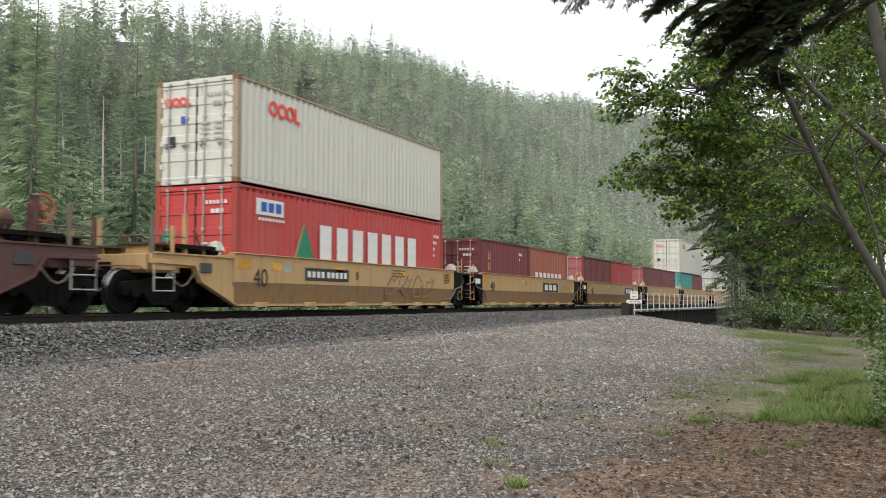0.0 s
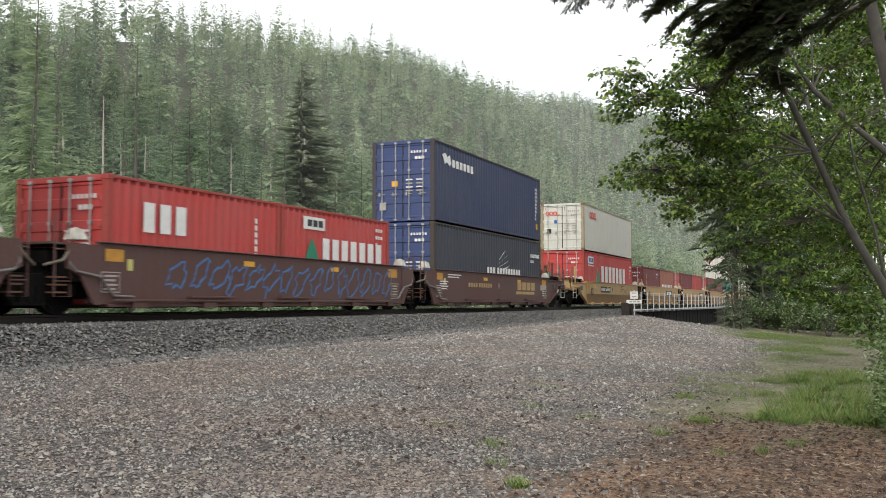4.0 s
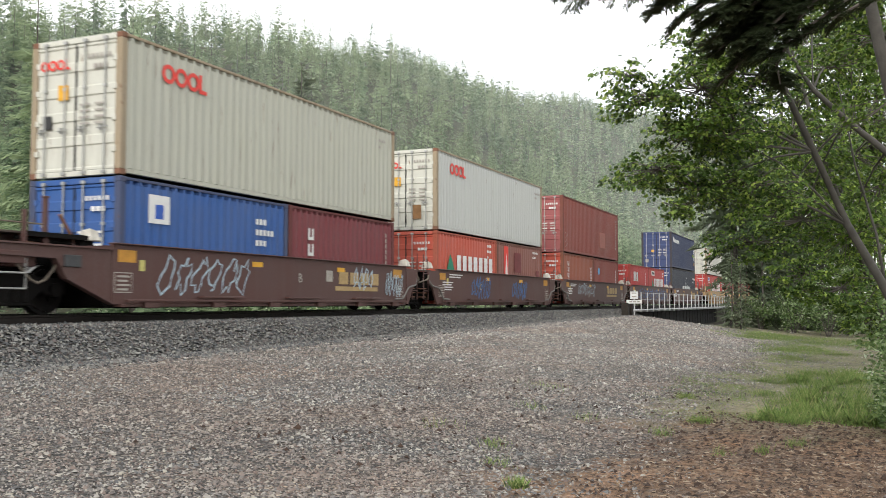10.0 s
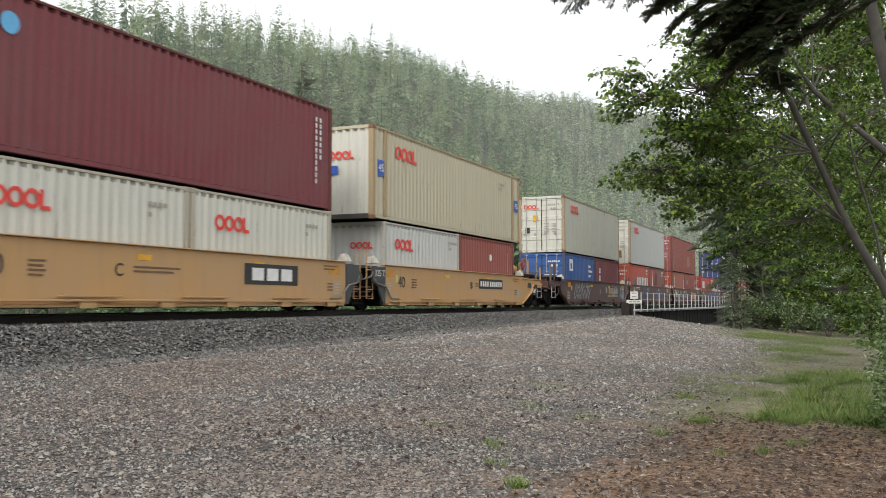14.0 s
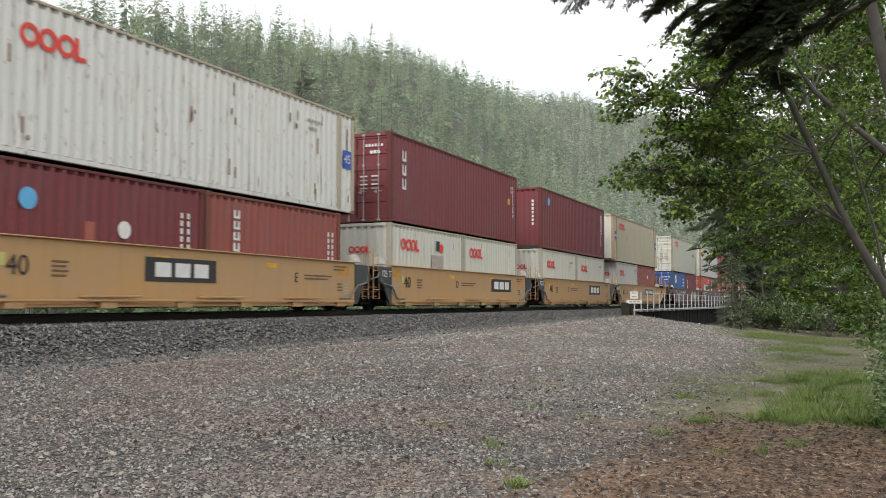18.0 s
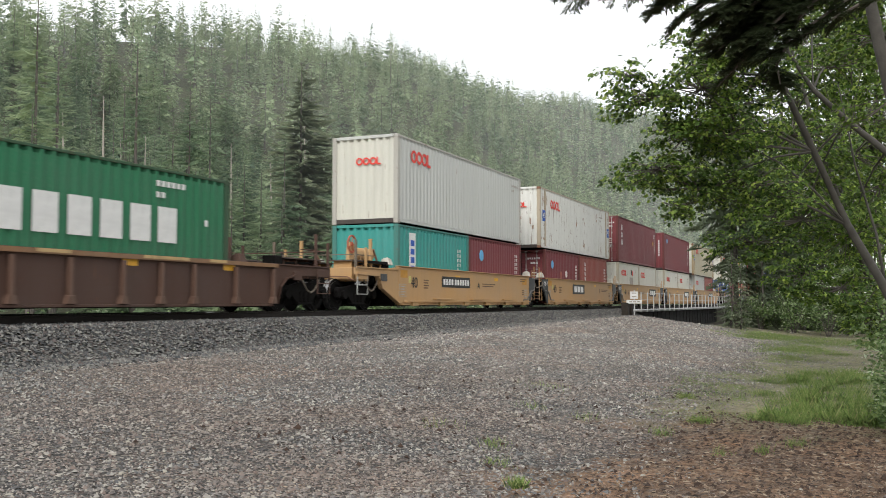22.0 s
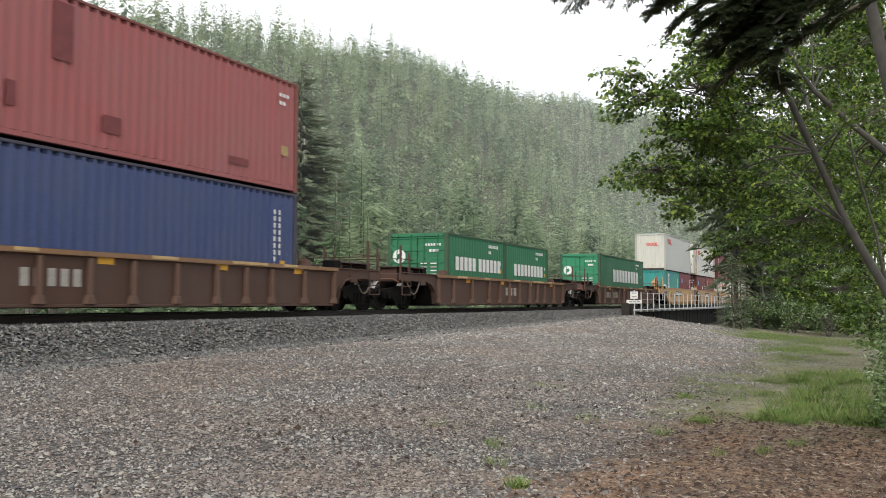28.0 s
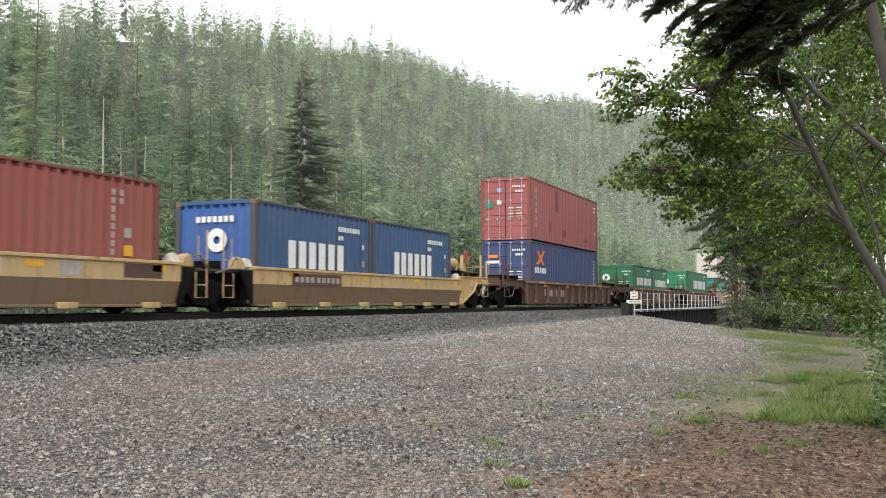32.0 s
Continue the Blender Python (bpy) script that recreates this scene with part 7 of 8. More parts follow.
# thin mist in the valley, closing in with distance
def mist_material(name, thin, thick):
    k = Nodes(name, 1.0)
    veil = k.n.new("ShaderNodeBsdfTransparent")
    body = k.n.new("ShaderNodeBsdfDiffuse")
    glow = k.n.new("ShaderNodeBsdfTranslucent")
    body.inputs["Color"].default_value = glow.inputs["Color"].default_value = (0.91, 0.95, 0.97, 1)
    both, mixed = k.n.new("ShaderNodeMixShader"), k.n.new("ShaderNodeMixShader")
    dens = k.n.new("ShaderNodeMapRange")
    dens.inputs["To Min"].default_value, dens.inputs["To Max"].default_value = thin, thick
    k.l.new(k.noise(0.012, None, 3), dens.inputs["Value"])
    for a, b in ((body.outputs[0], both.inputs[1]), (glow.outputs[0], both.inputs[2]), (dens.outputs[0], mixed.inputs[0]), (veil.outputs[0], mixed.inputs[1]),
                 (both.outputs[0], mixed.inputs[2]), (mixed.outputs[0], k.n["Material Output"].inputs["Surface"])):
        k.l.new(a, b)
    return k.m


def mist_bank(low, high, material):
    j = np.arange(23)
    ob = arrays("mist_bank", np.concatenate([low, high]), np.stack([j, j + 1, j + 25, j + 24], -1), material)
    tagged(ob, "thin pale mist drifting in the valley", "mist", kind="stuff")


def upright(x, y, z, lean=(0, 0)):
    return np.stack([x, y, np.full(24, -3.0)], -1), np.stack([x + lean[0], y + lean[1], np.full(24, z)], -1)


NEAR_MIST, FAR_MIST = mist_material("thin_mist", 0.003, 0.04), mist_material("valley_mist", 0.01, 0.085)
for i, mx in enumerate((330, 560, 850)):
    ys = np.linspace(30, 700, 24)
    mist_bank(*upright(mx + 30 * np.sin(ys * 0.02 + i) - 0.25 * ys, ys, 420.0, (12, 0)), FAR_MIST)
for d, h0, h1, top, mm in ((195, 30, math.degrees(math.acos(28 / 195)), 130.0, NEAR_MIST), (1100, 55, 74, 450.0, FAR_MIST)):
    hs = np.radians(np.linspace(h0, h1, 24))
    mist_bank(*upright(d * np.sin(hs), d * np.cos(hs), top), mm)
xs = np.linspace(-10, 262, 24)
mist_bank(*upright(xs, 44 + 3 * np.sin(xs * 0.03), 70.0, (0, 4)), NEAR_MIST)
# ======================= the trees beside the yard =======================
tr = np.random.default_rng(21)
MAPLE = np.array([(0, 0, 0), (0.12, 0.36, 0.05), (0.42, 0.22, 0.0), (0.62, 0.42, -0.04), (1.0, 0.0, -0.10), (0.62, -0.42, -0.04), (0.42, -0.22, 0.0), (0.12, -0.36, 0.05)], float)
MAPLE_F = np.array([(0, 1, 2), (2, 3, 4), (0, 2, 4), (0, 4, 6), (4, 5, 6), (0, 6, 7)])


def foliage(clumps, size, r, spread=0.36):
    """Lobed leaves in flat layered sprays round twigs. clumps: centre, half-width, half-height, number of leaves."""
    vs, fs, twigs, n0 = [], [], [], 0
    for (cx, cy, cz, rw, rh, n) in clumps:
        sprays = max(4, n // 12)
        u = r.normal(size=(sprays, 3))
        u /= np.linalg.norm(u, axis=1)[:, None]
        hub = np.array((cx, cy, cz)) + u * (r.random(sprays) ** 0.4)[:, None] * (rw, rw, rh)
        head = r.uniform(0, 6.28, sprays)
        for h_, a in zip(hub, head):
            m = 46
            ln = spread * r.uniform(0.7, 1.4)
            along = r.random(m)
            off = r.normal(0, 0.10, m)
            dirx, diry = math.cos(a), math.sin(a)
            p = np.stack([h_[0] + dirx * along * ln - diry * off, h_[1] + diry * along * ln + dirx * off, h_[2] - 0.22 * along ** 2 * ln + r.normal(0, 0.035, m)], -1)
            yaw_ = a + r.normal(0, 0.9, m)
            tilt = r.normal(0.45, 0.35, m)
            e1 = np.stack([np.cos(yaw_) * np.cos(tilt), np.sin(yaw_) * np.cos(tilt), -np.sin(tilt)], -1)
            e2 = np.cross(np.array((0, 0, 1.0)) + r.normal(0, 0.35, (m, 3)), e1)
            e2 /= np.linalg.norm(e2, axis=1)[:, None]
            e3 = np.cross(e1, e2)
            s = (size * r.uniform(0.45, 1.1, m))[:, None, None]
            v = p[:, None] + s * (MAPLE[None, :, 0:1] * e1[:, None] + MAPLE[None, :, 1:2] * e2[:, None] + MAPLE[None, :, 2:3] * e3[:, None])
            vs.append(v.reshape(-1, 3))
            fs.append((MAPLE_F[None] + (np.arange(m) * 8)[:, None, None]).reshape(-1, 3) + n0)
            n0 += m * 8
            twigs.append(((cx, cy, cz), tuple(h_), (h_[0] + dirx * ln, h_[1] + diry * ln, h_[2] - 0.2 * ln)))
    return np.concatenate(vs), np.concatenate(fs), twigs


def broadleaf(label, stems, clumps, size, joints, material="leaves"):
    """A leafy tree. stems: lists of points and radii; joints: where on the first stem the boughs leave."""
    t = tagged(new("broadleaf_tree"), label, "tree", "trees beside the yard")
    for i, (pts, rad) in enumerate(stems):
        part("trunk" if i == 0 else "limb", Mesh().tube(pts, [q * 0.66 for q in rad], 9), M["maple_bark"], t, smooth=True)
    v, f, twigs = foliage(clumps, size, tr)
    crown = part("crown", arrays("crown_leaves", v, f, M[material]).data, M[material], t)
    bpy.data.objects.remove(scene.objects["crown_leaves"])
    tw = Mesh()
    for (c, h_, e) in twigs:
        tw.tube([c, h_, e], [0.010, 0.006, 0.002], 3)
    part("twig_mass", tw, M["bark"], t)["kind"] = "stuff"
    for i, (cx, cy, cz, rw, rh, n) in enumerate(clumps):
        j = Vector(joints[i % len(joints)])
        c = Vector((cx, cy, cz))
        mid = j.lerp(c, 0.55) + Vector((0, 0, 0.18))
        part("bough", Mesh().tube([j, j.lerp(mid, 0.5) + Vector((0, 0, 0.05)), mid, c], [0.022, 0.016, 0.011, 0.005], 6), M["maple_bark"], t)
    return t


A = [(14.85, -1.15, -1.45), (14.55, -0.70, -0.19), (14.37, -0.39, 0.52), (14.13, 0.02, 1.30), (13.89, 0.43, 2.33), (13.67, 0.81, 3.27), (13.5, 1.08, 3.98), (13.4, 1.3, 5.2)]
broadleaf("leaning grey-barked maple with bright green leaves over the grass", [(A, [0.12, 0.10, 0.092, 0.082, 0.075, 0.065, 0.05, 0.02]),
          ([(14.4, -0.45, 0.4), (14.6, -0.35, 1.2), (14.67, -0.1, 2.2), (14.6, 0.1, 3.4)], [0.035, 0.028, 0.022, 0.01])],
          [(12.79, 2.82, 3.39, 0.30, 0.27, 130), (12.94, 2.51, 3.07, 0.5, 0.3, 300), (13.04, 2.42, 2.09, 0.55, 0.27, 420), (13.29, 1.89, 1.81, 0.63, 0.25, 420), (13.13, 2.12, 2.68, 0.5, 0.36, 330),
           (13.38, 1.5, 2.95, 0.7, 0.5, 520), (13.28, 1.63, 3.66, 0.6, 0.38, 360), (13.57, 1.24, 1.85, 0.75, 0.38, 480), (13.55, 1.06, 3.43, 0.6, 0.45, 380), (13.4, 1.5, 4.6, 1.0, 0.5, 400), (13.0, 2.1, 1.55, 0.4, 0.14, 130),
           (12.95, 1.8, 3.15, 0.55, 0.45, 380), (13.0, 2.0, 2.55, 0.5, 0.4, 300), (13.1, 1.5, 2.5, 0.6, 0.4, 360), (13.0, 1.75, 3.75, 0.5, 0.35, 280)],
          0.068, [A[4], A[5], A[4], A[3], A[5], A[5], A[6], A[3], A[6], A[6]])
B = [(16.3, -1.9, -1.45), (15.84, -1.19, 0.03), (15.56, -0.84, 1.98), (15.39, -0.53, 2.49), (15.14, -0.01, 2.95), (14.91, 0.45, 3.42), (14.73, 0.78, 3.97), (14.6, 1.0, 5.0)]
broadleaf("crooked maple with grey limbs crossing above the grass", [(B, [0.12, 0.10, 0.09, 0.078, 0.066, 0.055, 0.04, 0.02])],
          [(15.87, 0.83, 2.92, 0.8, 0.6, 480), (16.1, 0.14, 4.01, 0.8, 0.6, 330), (16.27, -0.09, 2.6, 0.7, 0.5, 300), (16.01, 0.69, 1.56, 1.0, 0.5, 620), (16.32, 0.03, 1.29, 0.7, 0.6, 420), (15.74, 1.37, 1.19, 0.7, 0.35, 380),
           (16.44, -0.46, 2.1, 0.45, 0.5, 200), (16.3, -0.5, 0.6, 0.7, 0.5, 320), (16.0, 0.5, 5.2, 1.2, 0.5, 300)], 0.072, [B[5], B[5], B[3], B[4], B[3], B[4], B[2], B[1]])
C = [(11.5, -1.05, -1.5), (11.33, -0.84, -0.76), (11.12, -0.62, 1.06), (10.97, -0.47, 2.33), (10.88, -0.34, 2.99), (10.8, -0.2, 3.8), (10.7, -0.05, 5.2)]
broadleaf("stout grey trunk of a maple at the yard's edge", [(C, [0.15, 0.13, 0.115, 0.105, 0.10, 0.09, 0.06])],
          [(11.6, -0.2, 4.3, 0.9, 0.5, 420), (12.2, -0.4, 3.4, 0.6, 0.4, 300), (12.0, 0.1, 3.9, 0.7, 0.4, 300), (11.9, -0.5, 2.6, 0.4, 0.5, 160), (11.2, 0.3, 5.0, 1.0, 0.5, 200)], 0.068, [C[5], C[4], C[6]])
E3 = [(24.6, -0.9, -1.5), (24.2, -0.5, 0.5), (23.9, 0.2, 2.6), (23.6, 0.7, 4.4), (23.3, 1.2, 6.4)]
broadleaf("leafy alder in the thicket behind the grass", [(E3, [0.16, 0.13, 0.11, 0.08, 0.03])],
          [(23.9, 0.2, 0.58, 1.2, 0.6, 620), (23.6, 1.0, 0.9, 0.9, 0.5, 420), (24.25, -0.5, -0.1, 0.7, 0.6, 420), (23.53, 0.74, 3.2, 1.6, 1.1, 900), (22.95, 1.9, 3.9, 1.2, 1.0, 560), (23.9, -0.3, 4.4, 1.3, 1.2, 520),
           (24.0, -0.2, 2.0, 1.2, 0.8, 620), (23.0, 1.6, 2.3, 1.0, 0.7, 480), (24.1, 0.7, 6.6, 1.3, 0.9, 420), (24.3, -0.1, 6.0, 1.0, 0.9, 380), (24.5, -0.7, 4.8, 1.0, 0.9, 360), (24.0, -0.6, 7.0, 1.2, 0.9, 360), (24.7, -0.8, 3.2, 0.9, 0.8, 320)], 0.095, [E3[1], E3[1], E3[1], E3[2], E3[3], E3[3], E3[2], E3[2]])

E4 = [(31.2, -2.6, -1.6), (30.6, -1.6, 2.0), (30.0, -0.6, 5.0), (29.6, 0.2, 8.5)]
broadleaf("tall leafy tree closing the gap behind the maples", [(E4, [0.18, 0.15, 0.11, 0.03])],
          [(29.0, 1.1, 8.0, 1.3, 0.9, 460), (29.0, 0.1, 8.0, 1.3, 0.9, 460), (29.1, -0.8, 7.6, 1.3, 0.9, 460), (29.4, -0.5, 6.4, 1.3, 0.9, 460), (29.6, -0.9, 4.9, 1.3, 0.9, 460), (29.4, 0.4, 6.3, 1.3, 0.9, 460), (29.4, 1.4, 6.2, 1.3, 0.9, 460), (29.8, -0.3, 3.6, 1.3, 0.9, 460), (29.9, -0.9, 2.5, 1.3, 0.9, 460), (29.7, 0.8, 4.2, 1.3, 0.9, 460), (29.7, 1.7, 3.7, 1.3, 0.9, 460), (29.9, 0.2, 2.2, 1.3, 0.9, 460)], 0.12, [E4[1], E4[2], E4[3]])


def shrub(x, y, w, h, n, size, label, material="bush_leaves"):
    t = tagged(new("shrub"), label, "shrub", "shrubs round the yard")
    z = float(land(x, y))
    t.location = (x, y, z)
    st = Mesh()
    for k in range(7):
        a = k * 0.9
        st.tube([(0.06 * math.cos(a), 0.06 * math.sin(a), -0.05), (w * 0.3 * math.cos(a), w * 0.3 * math.sin(a), h * 0.5), (w * 0.6 * math.cos(a), w * 0.6 * math.sin(a), h * 0.85)], [0.02, 0.014, 0.006], 5)
    part("stem_cluster", st, M["bark"], t)["kind"] = "stuff"
    m = max(6, n // 60)
    u = tr.normal(size=(m, 3))
    u /= np.linalg.norm(u, axis=1)[:, None]
    c = u * (tr.random(m) ** 0.4)[:, None] * (w, w, h * 0.45) + (0, 0, h * 0.52)
    v, f = leaf_cloud(c, np.full((m, 3), 0.24 * (w + h) / 2), 60, size, tr)
    part("foliage", arrays("shrub_leaves", v, f, M[material]).data, M[material], t)
    bpy.data.objects.remove(scene.objects["shrub_leaves"])
    return t


for x, y, w, h, n, s in ((12.9, -0.62, 0.5, 0.95, 1500, 0.07), (13.9, -0.75, 0.6, 1.4, 1700, 0.08), (15.3, -0.8, 0.8, 1.9, 1800, 0.09), (12.0, -0.78, 0.45, 0.9, 900, 0.07)):
    shrub(x, y, w, h, n, s, "small-leaved green shrub at the edge of the grass")
for x, y, w, h, n, s in ((50.3, 5.0, 0.9, 1.6, 900, 0.13), (49.5, 4.2, 1.0, 1.9, 1000, 0.14), (47, 1.0, 1.6, 2.6, 1500, 0.16), (46, -0.8, 1.6, 3.0, 1500, 0.16), (49, 2.6, 1.6, 2.2, 1300, 0.16), (44, -2.2, 1.7, 3.2, 1500, 0.16), (36, -2.2, 1.5, 3.4, 1800, 0.14), (30, -1.9, 1.4, 3.2, 1900, 0.13),
                         (51, 3.6, 1.4, 2.0, 1000, 0.16), (27, -1.6, 1.3, 2.6, 1800, 0.12), (50, 0.2, 2.2, 4.5, 2000, 0.18), (48, -1.5, 2.2, 5.0, 2000, 0.18), (40, -2.6, 2.0, 4.5, 2000, 0.16)):
    shrub(x, y, w, h, n, s, "leafy shrub in the thicket behind the grass")

BIG = crown_mesh("crown", *crown_of(150, 190, 34, 0.02, 0.19, 0.75, 0.16, 0.2, 0.17), M["needles_near"], 0.2)
for x, y, h, wide in ((57.8, 2.6, 23, 0.9), (60, 1.6, 24, 1.0), (55, -1.5, 24, 1.0), (50.5, -4.5, 22, 1.0), (66, 4.0, 25, 1.0), (72, 0.5, 26, 1.0), (90, 6.5, 24, 1.0), (97, 3.5, 26, 1.0), (104, 8.0, 24, 0.9)):
    t = fir(x, y, h, BIG, "dark drooping fir beside the creek", M["needles_near"], wide)
    t["group"] = "firs beside the creek"
TOPPED = crown_mesh("crown", *crown_of(151, 300, 36, 0.27, 0.18, 0.75, 0.24, 0.2, 0.15), M["needles_near"], 0.2)
t = fir(51.6, 5.6, 24, TOPPED, "tall dark fir with a bare lower trunk beside the creek", M["needles_near"], 0.72)
t["group"] = "firs beside the creek"
for x, y, h in ((50.2, 4.9, 6.0), (49.8, 4.1, 7.5), (52.0, 5.4, 3.4), (51.6, 4.6, 4.0), (53.6, 5.9, 3.0), (45.4, 5.1, 4.2), (45.2, 4.7, 3.6), (50.8, 3.6, 2.6)):
    t = fir(x, y, h, BIG, "small drooping fir at the bank of the creek", M["needles_fir"], 1.15)
    t["group"] = "firs beside the creek"
    if h > 5:
        t.scale = (h * 0.95, h * 0.95, h)


# dark fir boughs that hang in from above
def bough(points, spread, label, r):
    """One fir bough: a curved stem with side twigs thick with needles."""
    t = tagged(new("fir_bough"), label, "branch", "overhanging boughs")
    stem = Mesh().tube(points, [0.022 - 0.016 * i / (len(points) - 1) for i in range(len(points))], 6)
    part("stem", stem, M["bark"], t)
    quads = []
    P = [np.array(p) for p in points]
    for i in range(len(P) - 1):
        for k in range(22):
            g = k / 22 + r.uniform(0, 0.06)
            b = P[i] + (P[i + 1] - P[i]) * g
            d = (P[i + 1] - P[i])
            a = math.atan2(d[1], d[0]) + r.choice((-1, 1)) * r.uniform(0.5, 1.3)
            ln = spread * r.uniform(0.5, 1.1) * (1.0 - 0.55 * (i + g) / (len(P) - 1))
            e = b + np.array((math.cos(a), math.sin(a), r.uniform(-0.75, -0.1))) * ln
            for q in range(84):
                c = b + (e - b) * (q / 84)
                aa = a + (1 if q % 2 else -1) * r.uniform(0.4, 1.1)
                tip = c + np.array((math.cos(aa), math.sin(aa), r.uniform(-0.7, 0.25))) * r.uniform(0.025, 0.055)
                quads.append(kite(c, tip, 0.005, 0.002))
    v = np.array(quads).reshape(-1, 3)
    i = np.arange(len(quads))[:, None] * 4
    f = np.concatenate([i + (0, 1, 2), i + (0, 2, 3)], 1).reshape(-1, 3)
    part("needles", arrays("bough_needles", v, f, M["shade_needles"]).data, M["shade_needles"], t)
    bpy.data.objects.remove(scene.objects["bough_needles"])
    return t


br = random.Random(3)
ROOT = (7.6, -0.9, 3.3)
for pts in ([ROOT, (7.0, 0.4, 2.7), (6.7, 0.9, 2.4), (6.55, 1.25, 2.2)], [ROOT, (7.0, 0.35, 2.65), (6.75, 0.8, 2.35), (6.6, 1.08, 2.1)], [ROOT, (7.05, 0.3, 2.65), (6.8, 0.7, 2.35), (6.7, 0.97, 2.1)], [ROOT, (7.1, 0.25, 2.6), (6.85, 0.6, 2.3), (6.72, 0.85, 2.05)], [ROOT, (7.1, 0.2, 2.55), (6.9, 0.5, 2.2), (6.8, 0.72, 1.98)],
            [ROOT, (7.0, 0.3, 2.75), (6.6, 0.95, 2.42), (6.35, 1.4, 2.34), (6.2, 1.78, 2.27)],
            [ROOT, (7.1, 0.1, 2.7), (6.75, 0.6, 2.36), (6.6, 0.92, 2.20)],
            [ROOT, (7.1, -0.05, 2.6), (6.95, 0.25, 2.2), (6.85, 0.36, 1.85), (6.88, 0.30, 1.72)],
            [ROOT, (7.2, -0.1, 2.7), (7.0, 0.1, 2.35), (6.9, 0.2, 2.05)],
            [ROOT, (7.3, -0.2, 2.9), (6.9, 0.45, 2.5), (6.7, 0.72, 2.25)],
            [ROOT, (7.1, 0.15, 2.85), (6.7, 0.8, 2.5), (6.5, 1.1, 2.40), (6.4, 1.3, 2.32)],
            [ROOT, (7.3, -0.3, 2.85), (7.05, 0.0, 2.45), (6.95, 0.12, 2.2)], [ROOT, (7.2, 0.0, 2.75), (6.9, 0.4, 2.3), (6.82, 0.45, 2.0)],
            [ROOT, (7.0, 0.25, 2.6), (6.75, 0.62, 2.3), (6.65, 0.8, 2.18)], [ROOT, (7.1, 0.1, 2.5), (6.85, 0.4, 2.15), (6.8, 0.42, 1.9)], [ROOT, (7.0, 0.3, 2.7), (6.6, 0.95, 2.35), (6.5, 1.15, 2.27)], [ROOT, (7.4, -0.3, 2.8), (7.2, -0.05, 2.4), (7.1, 0.02, 2.15)], [ROOT, (7.5, -0.45, 2.9), (7.2, -0.15, 2.6), (7.05, 0.0, 2.35)],
            [ROOT, (7.2, -0.1, 2.6), (7.0, 0.2, 2.3), (6.95, 0.22, 2.0)], [ROOT, (7.4, -0.6, 2.7), (7.15, -0.35, 2.35), (7.0, -0.12, 1.95)], [ROOT, (7.4, -0.7, 2.6), (7.1, -0.45, 2.3), (6.96, -0.23, 2.0)],
            [ROOT, (7.3, -0.4, 2.7), (7.05, -0.1, 2.35), (6.98, 0.06, 1.95)], [ROOT, (7.3, -0.5, 2.8), (7.0, -0.15, 2.45), (6.91, -0.02, 2.2)], [ROOT, (7.2, 0.0, 2.8), (6.98, 0.45, 2.35), (6.99, 0.62, 1.88)], [ROOT, (7.2, 0.1, 2.7), (6.95, 0.6, 2.3), (6.91, 0.89, 2.05)],
            [ROOT, (7.3, -0.3, 2.7), (7.05, 0.1, 2.2), (7.03, 0.21, 1.78)]):
    tip_y = pts[-1][1]
    over = 0.66 if tip_y < 0.3 else 0.12 if tip_y < 0.7 else 0.0
    pts = [ROOT] + [(x, y + over * i / (len(pts) - 2), z + (0.10 if tip_y > 1.0 else 0.04)) for i, (x, y, z) in enumerate(pts[1:])]
    bough(pts, 0.3, "dark fir bough hanging in from above", br)
H = [(8.2, -1.7, -1.5), (8.1, -1.6, 1.0), (8.0, -1.5, 3.5), (7.9, -1.4, 7.0)]
host = tagged(new("conifer_tree"), "big fir trunk beside the yard carrying low boughs", "tree")
part("trunk", Mesh().tube(H, [0.32, 0.28, 0.24, 0.2], 12), M["bark"], host, smooth=True)
part("limb", Mesh().tube([(8.0, -1.5, 3.4), ROOT], [0.09, 0.05], 7), M["bark"], host)

# ======================= grass and small plants =======================
BLADE = np.array([(-0.045, 0, 0), (0.045, 0, 0), (0.10, 0, 0.55), (0.30, 0, 1.0)], float)
BLADE_F = np.array([(0, 1, 2), (0, 2, 3)])


def blades(name, x, y, size, label):
    a, f = scatter(BLADE, BLADE_F, np.stack([x, y, land(x, y) - 0.01], -1), tr.uniform(0, 6.28, len(x)), size, np.stack([tr.uniform(0.3, 1.5, len(x)), np.ones(len(x)), tr.uniform(0.4, 1.0, len(x))], -1))
    tagged(arrays(name, a, f, M["grass"]), label, "grass", kind="stuff")


def clumps(n, x0, x1, y0, y1, mean, lean=0.0):
    """Uneven clump centres over a patch that slants with x."""
    x = x0 + (x1 - x0) * tr.beta(1.4, 1.3, n)
    return x, y0 + (y1 - y0) * tr.beta(1.7, 1.7, n) + lean * (x - x0), np.full(n, mean)


def turf(name, patches, label):
    bx, by, bs = [], [], []
    for (n, x0, x1, y0, y1, mean, lean, per, width) in patches:
        x, y, m = clumps(n, x0, x1, y0, y1, mean, lean)
        k_ = np.maximum(2, 2.2 * per * tr.lognormal(0, 0.6, n)).astype(int)
        m = m * tr.lognormal(-0.1, 0.38, n)
        x, y, m = np.repeat(x, k_), np.repeat(y, k_), np.repeat(m, k_)
        bx.append(x + tr.normal(0, width * 1.4, len(x)))
        by.append(y + tr.normal(0, width, len(x)))
        bs.append(m * tr.uniform(0.55, 1.3, len(x)))
    bx, by, bs = np.concatenate(bx), np.concatenate(by), np.concatenate(bs)
    blades(name, bx, by, bs, label)


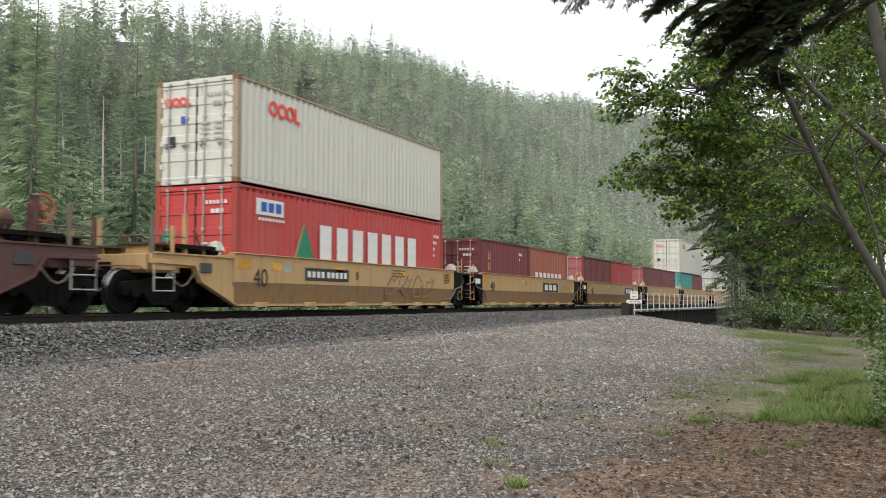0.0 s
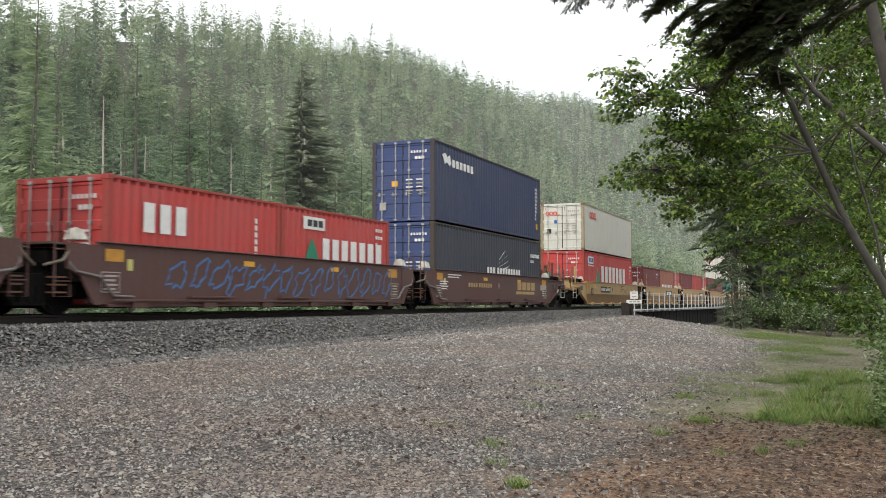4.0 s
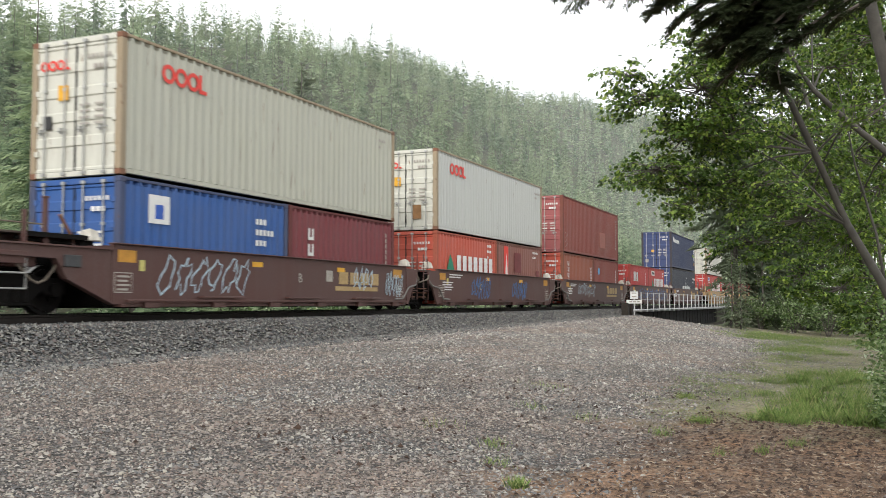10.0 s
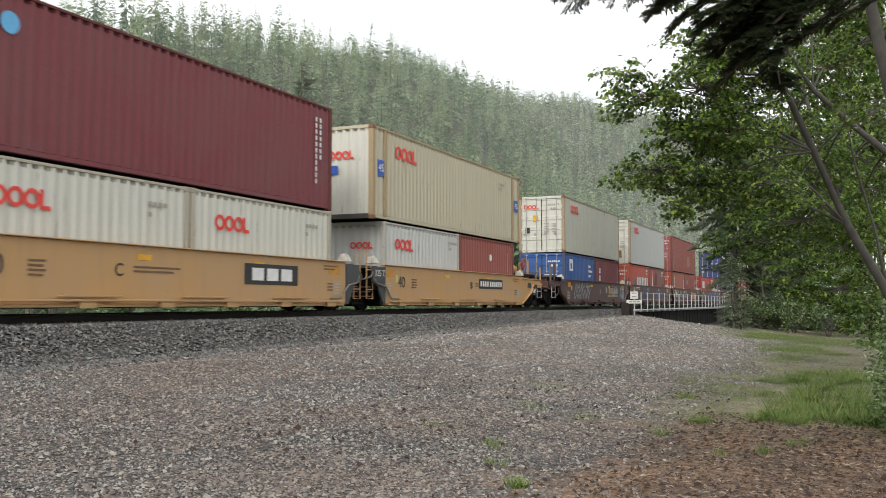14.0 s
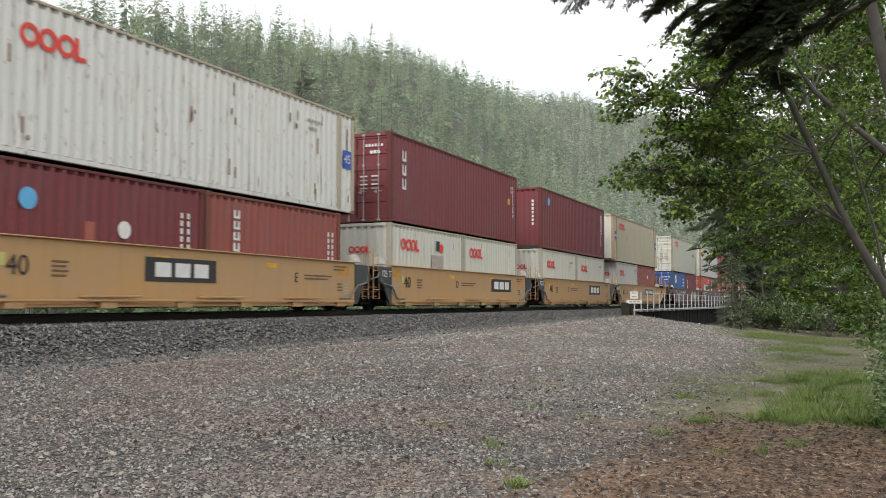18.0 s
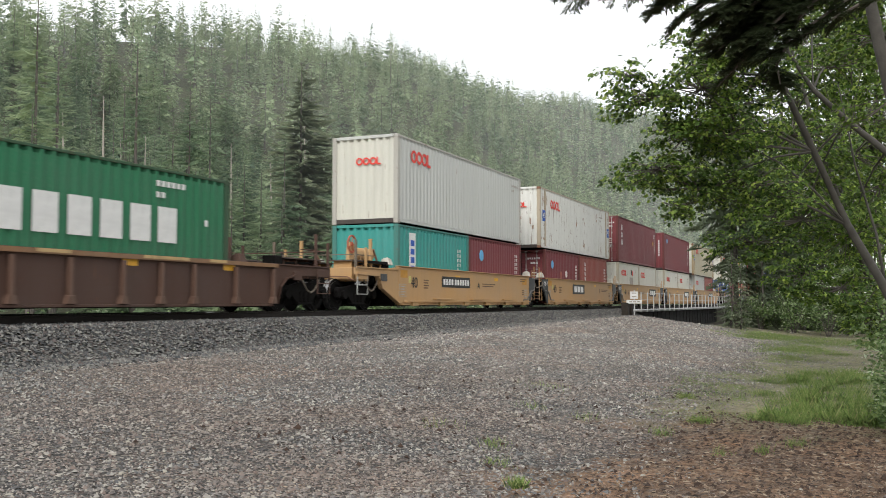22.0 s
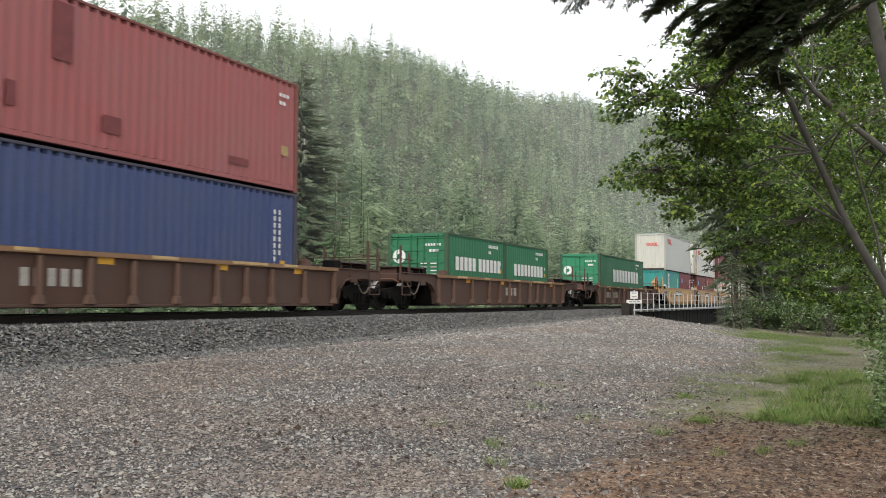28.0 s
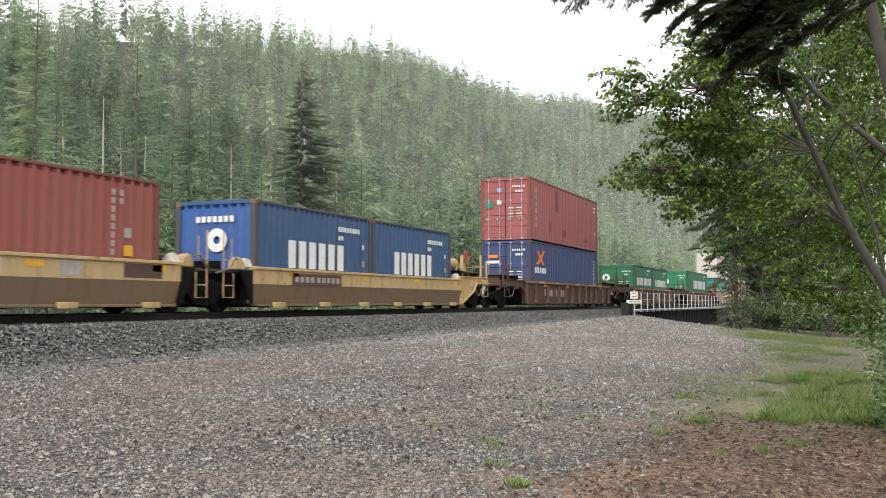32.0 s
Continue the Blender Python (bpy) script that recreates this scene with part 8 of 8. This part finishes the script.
turf("grass_patch", [(130, 12.9, 18.5, -0.7, 1.5, 0.15, -0.09, 40, 0.08), (30, 12.9, 14.8, 0.5, 1.5, 0.13, -0.25, 45, 0.07), (70, 15.5, 22.0, -0.1, 2.2, 0.10, -0.06, 40, 0.12), (60, 18.0, 24.0, -0.7, 1.3, 0.13, 0.0, 40, 0.14)],
     "tall uneven green grass at the edge of the trees")
turf("thin_turf", [(150, 12.6, 22.0, 1.3, 2.8, 0.05, 0.06, 26, 0.10), (70, 14.0, 20.0, 2.2, 3.2, 0.04, 0.04, 20, 0.10), (90, 27.0, 36.0, 0.0, 2.6, 0.08, 0.08, 90, 0.25), (150, 35.5, 46.0, -1.6, 3.6, 0.08, 0.13, 110, 0.35), (60, 20.0, 28.0, 0.4, 2.4, 0.06, 0.06, 40, 0.2), (60, 38.0, 44.0, 2.6, 5.2, 0.09, 0.0, 60, 0.3)],
     "thin patchy yellowish turf spreading into the gravel")
tx, ty = [], []
for cx, cy, n, s in ((12.6, 1.85, 420, 0.10), (15.5, 2.5, 420, 0.11), (7.5, 2.6, 420, 0.05), (9.3, 3.5, 120, 0.12), (11.3, 2.1, 120, 0.1), (13.3, 1.15, 500, 0.14), (13.5, 0.75, 500, 0.14), (10.3, 1.3, 60, 0.06), (10.6, 0.9, 80, 0.07), (11.2, 0.6, 160, 0.09), (12.2, 4.0, 90, 0.15), (14.8, 4.6, 100, 0.25), (11.9, 3.2, 80, 0.12), (8.4, 3.1, 90, 0.10), (9.9, 4.4, 60, 0.15)):
    tx.append(tr.normal(cx, s, n))
    ty.append(tr.normal(cy, s * 0.8, n))
tx, ty = np.concatenate(tx), np.concatenate(ty)
blades("grass_tufts", tx, ty, tr.uniform(0.05, 0.15, len(tx)), "small green weeds and grass tufts in the gravel")

# cones and dark clods on the litter and the gravel
n = 420
x = np.concatenate([tr.uniform(7, 13, n), tr.uniform(6.5, 16, 260)])
y = np.concatenate([2.5 - 0.04 * x[:n] - tr.random(n) * 3.2, tr.uniform(1.8, 6.0, 260)])
stones("fir_cones", np.stack([x, y, land(x, y) + 0.015], -1), tr.uniform(0.018, 0.04, len(x)), plain("fir_cone_scales", (0.05, 0.028, 0.018), 0.9, 0, 0.4, 8), "dark brown fallen cones and clods strewn on the ground", "cones")

# twigs, cones and needles on the litter
def litter_material():
    k = Nodes("dead_twigs", 0.9)
    return k.out(k.ramp(k.island(), [(0.0, (0.018, 0.012, 0.009)), (0.4, (0.075, 0.043, 0.027)), (0.75, (0.17, 0.105, 0.065)), (1.0, (0.36, 0.29, 0.21))]))


n = 17000
x = tr.uniform(6.5, 14, n)
y = 2.55 - 0.04 * x - tr.random(n) ** 0.8 * 3.4 + tr.normal(0, 0.25, n)
tw = np.array([(0, -0.03, 0), (1, -0.02, 0.02), (1, 0.02, 0.02), (0, 0.03, 0), (0.5, 0, 0.07)], float)
twf = np.array([(0, 1, 4), (1, 2, 4), (2, 3, 4), (3, 0, 4)])
a, f = scatter(tw, twf, np.stack([x, y, land(x, y) + 0.003], -1), tr.uniform(0, 6.28, n), tr.uniform(0.012, 0.075, n), np.stack([np.ones(n), tr.uniform(0.8, 4.0, n), tr.uniform(0.8, 4.0, n)], -1))
tagged(arrays("forest_litter", a, f, litter_material()), "dead twigs and bark scraps on the brown litter", "litter", kind="stuff")


def travel(t):
    """How far the train has gone after t seconds."""
    return 7.8374 * t + 0.00138271 * t * t


def motions():
    for ob, s, z in UNITS:
        walk(ob, [(t, pose(s + travel(t), TRACK_Y, z)) for t in range(0, 33, 4)])
    times = [i * 2 / 30 for i in range(481)]
    turns = [math.degrees(travel(t) / WHEEL_R) for t in times]
    for w in WHEELSETS:
        x, y, z = w.location
        walk(w, [(t, pose(x, y, z, 0, a % 360, 0)) for t, a in zip(times, turns)])


motions()
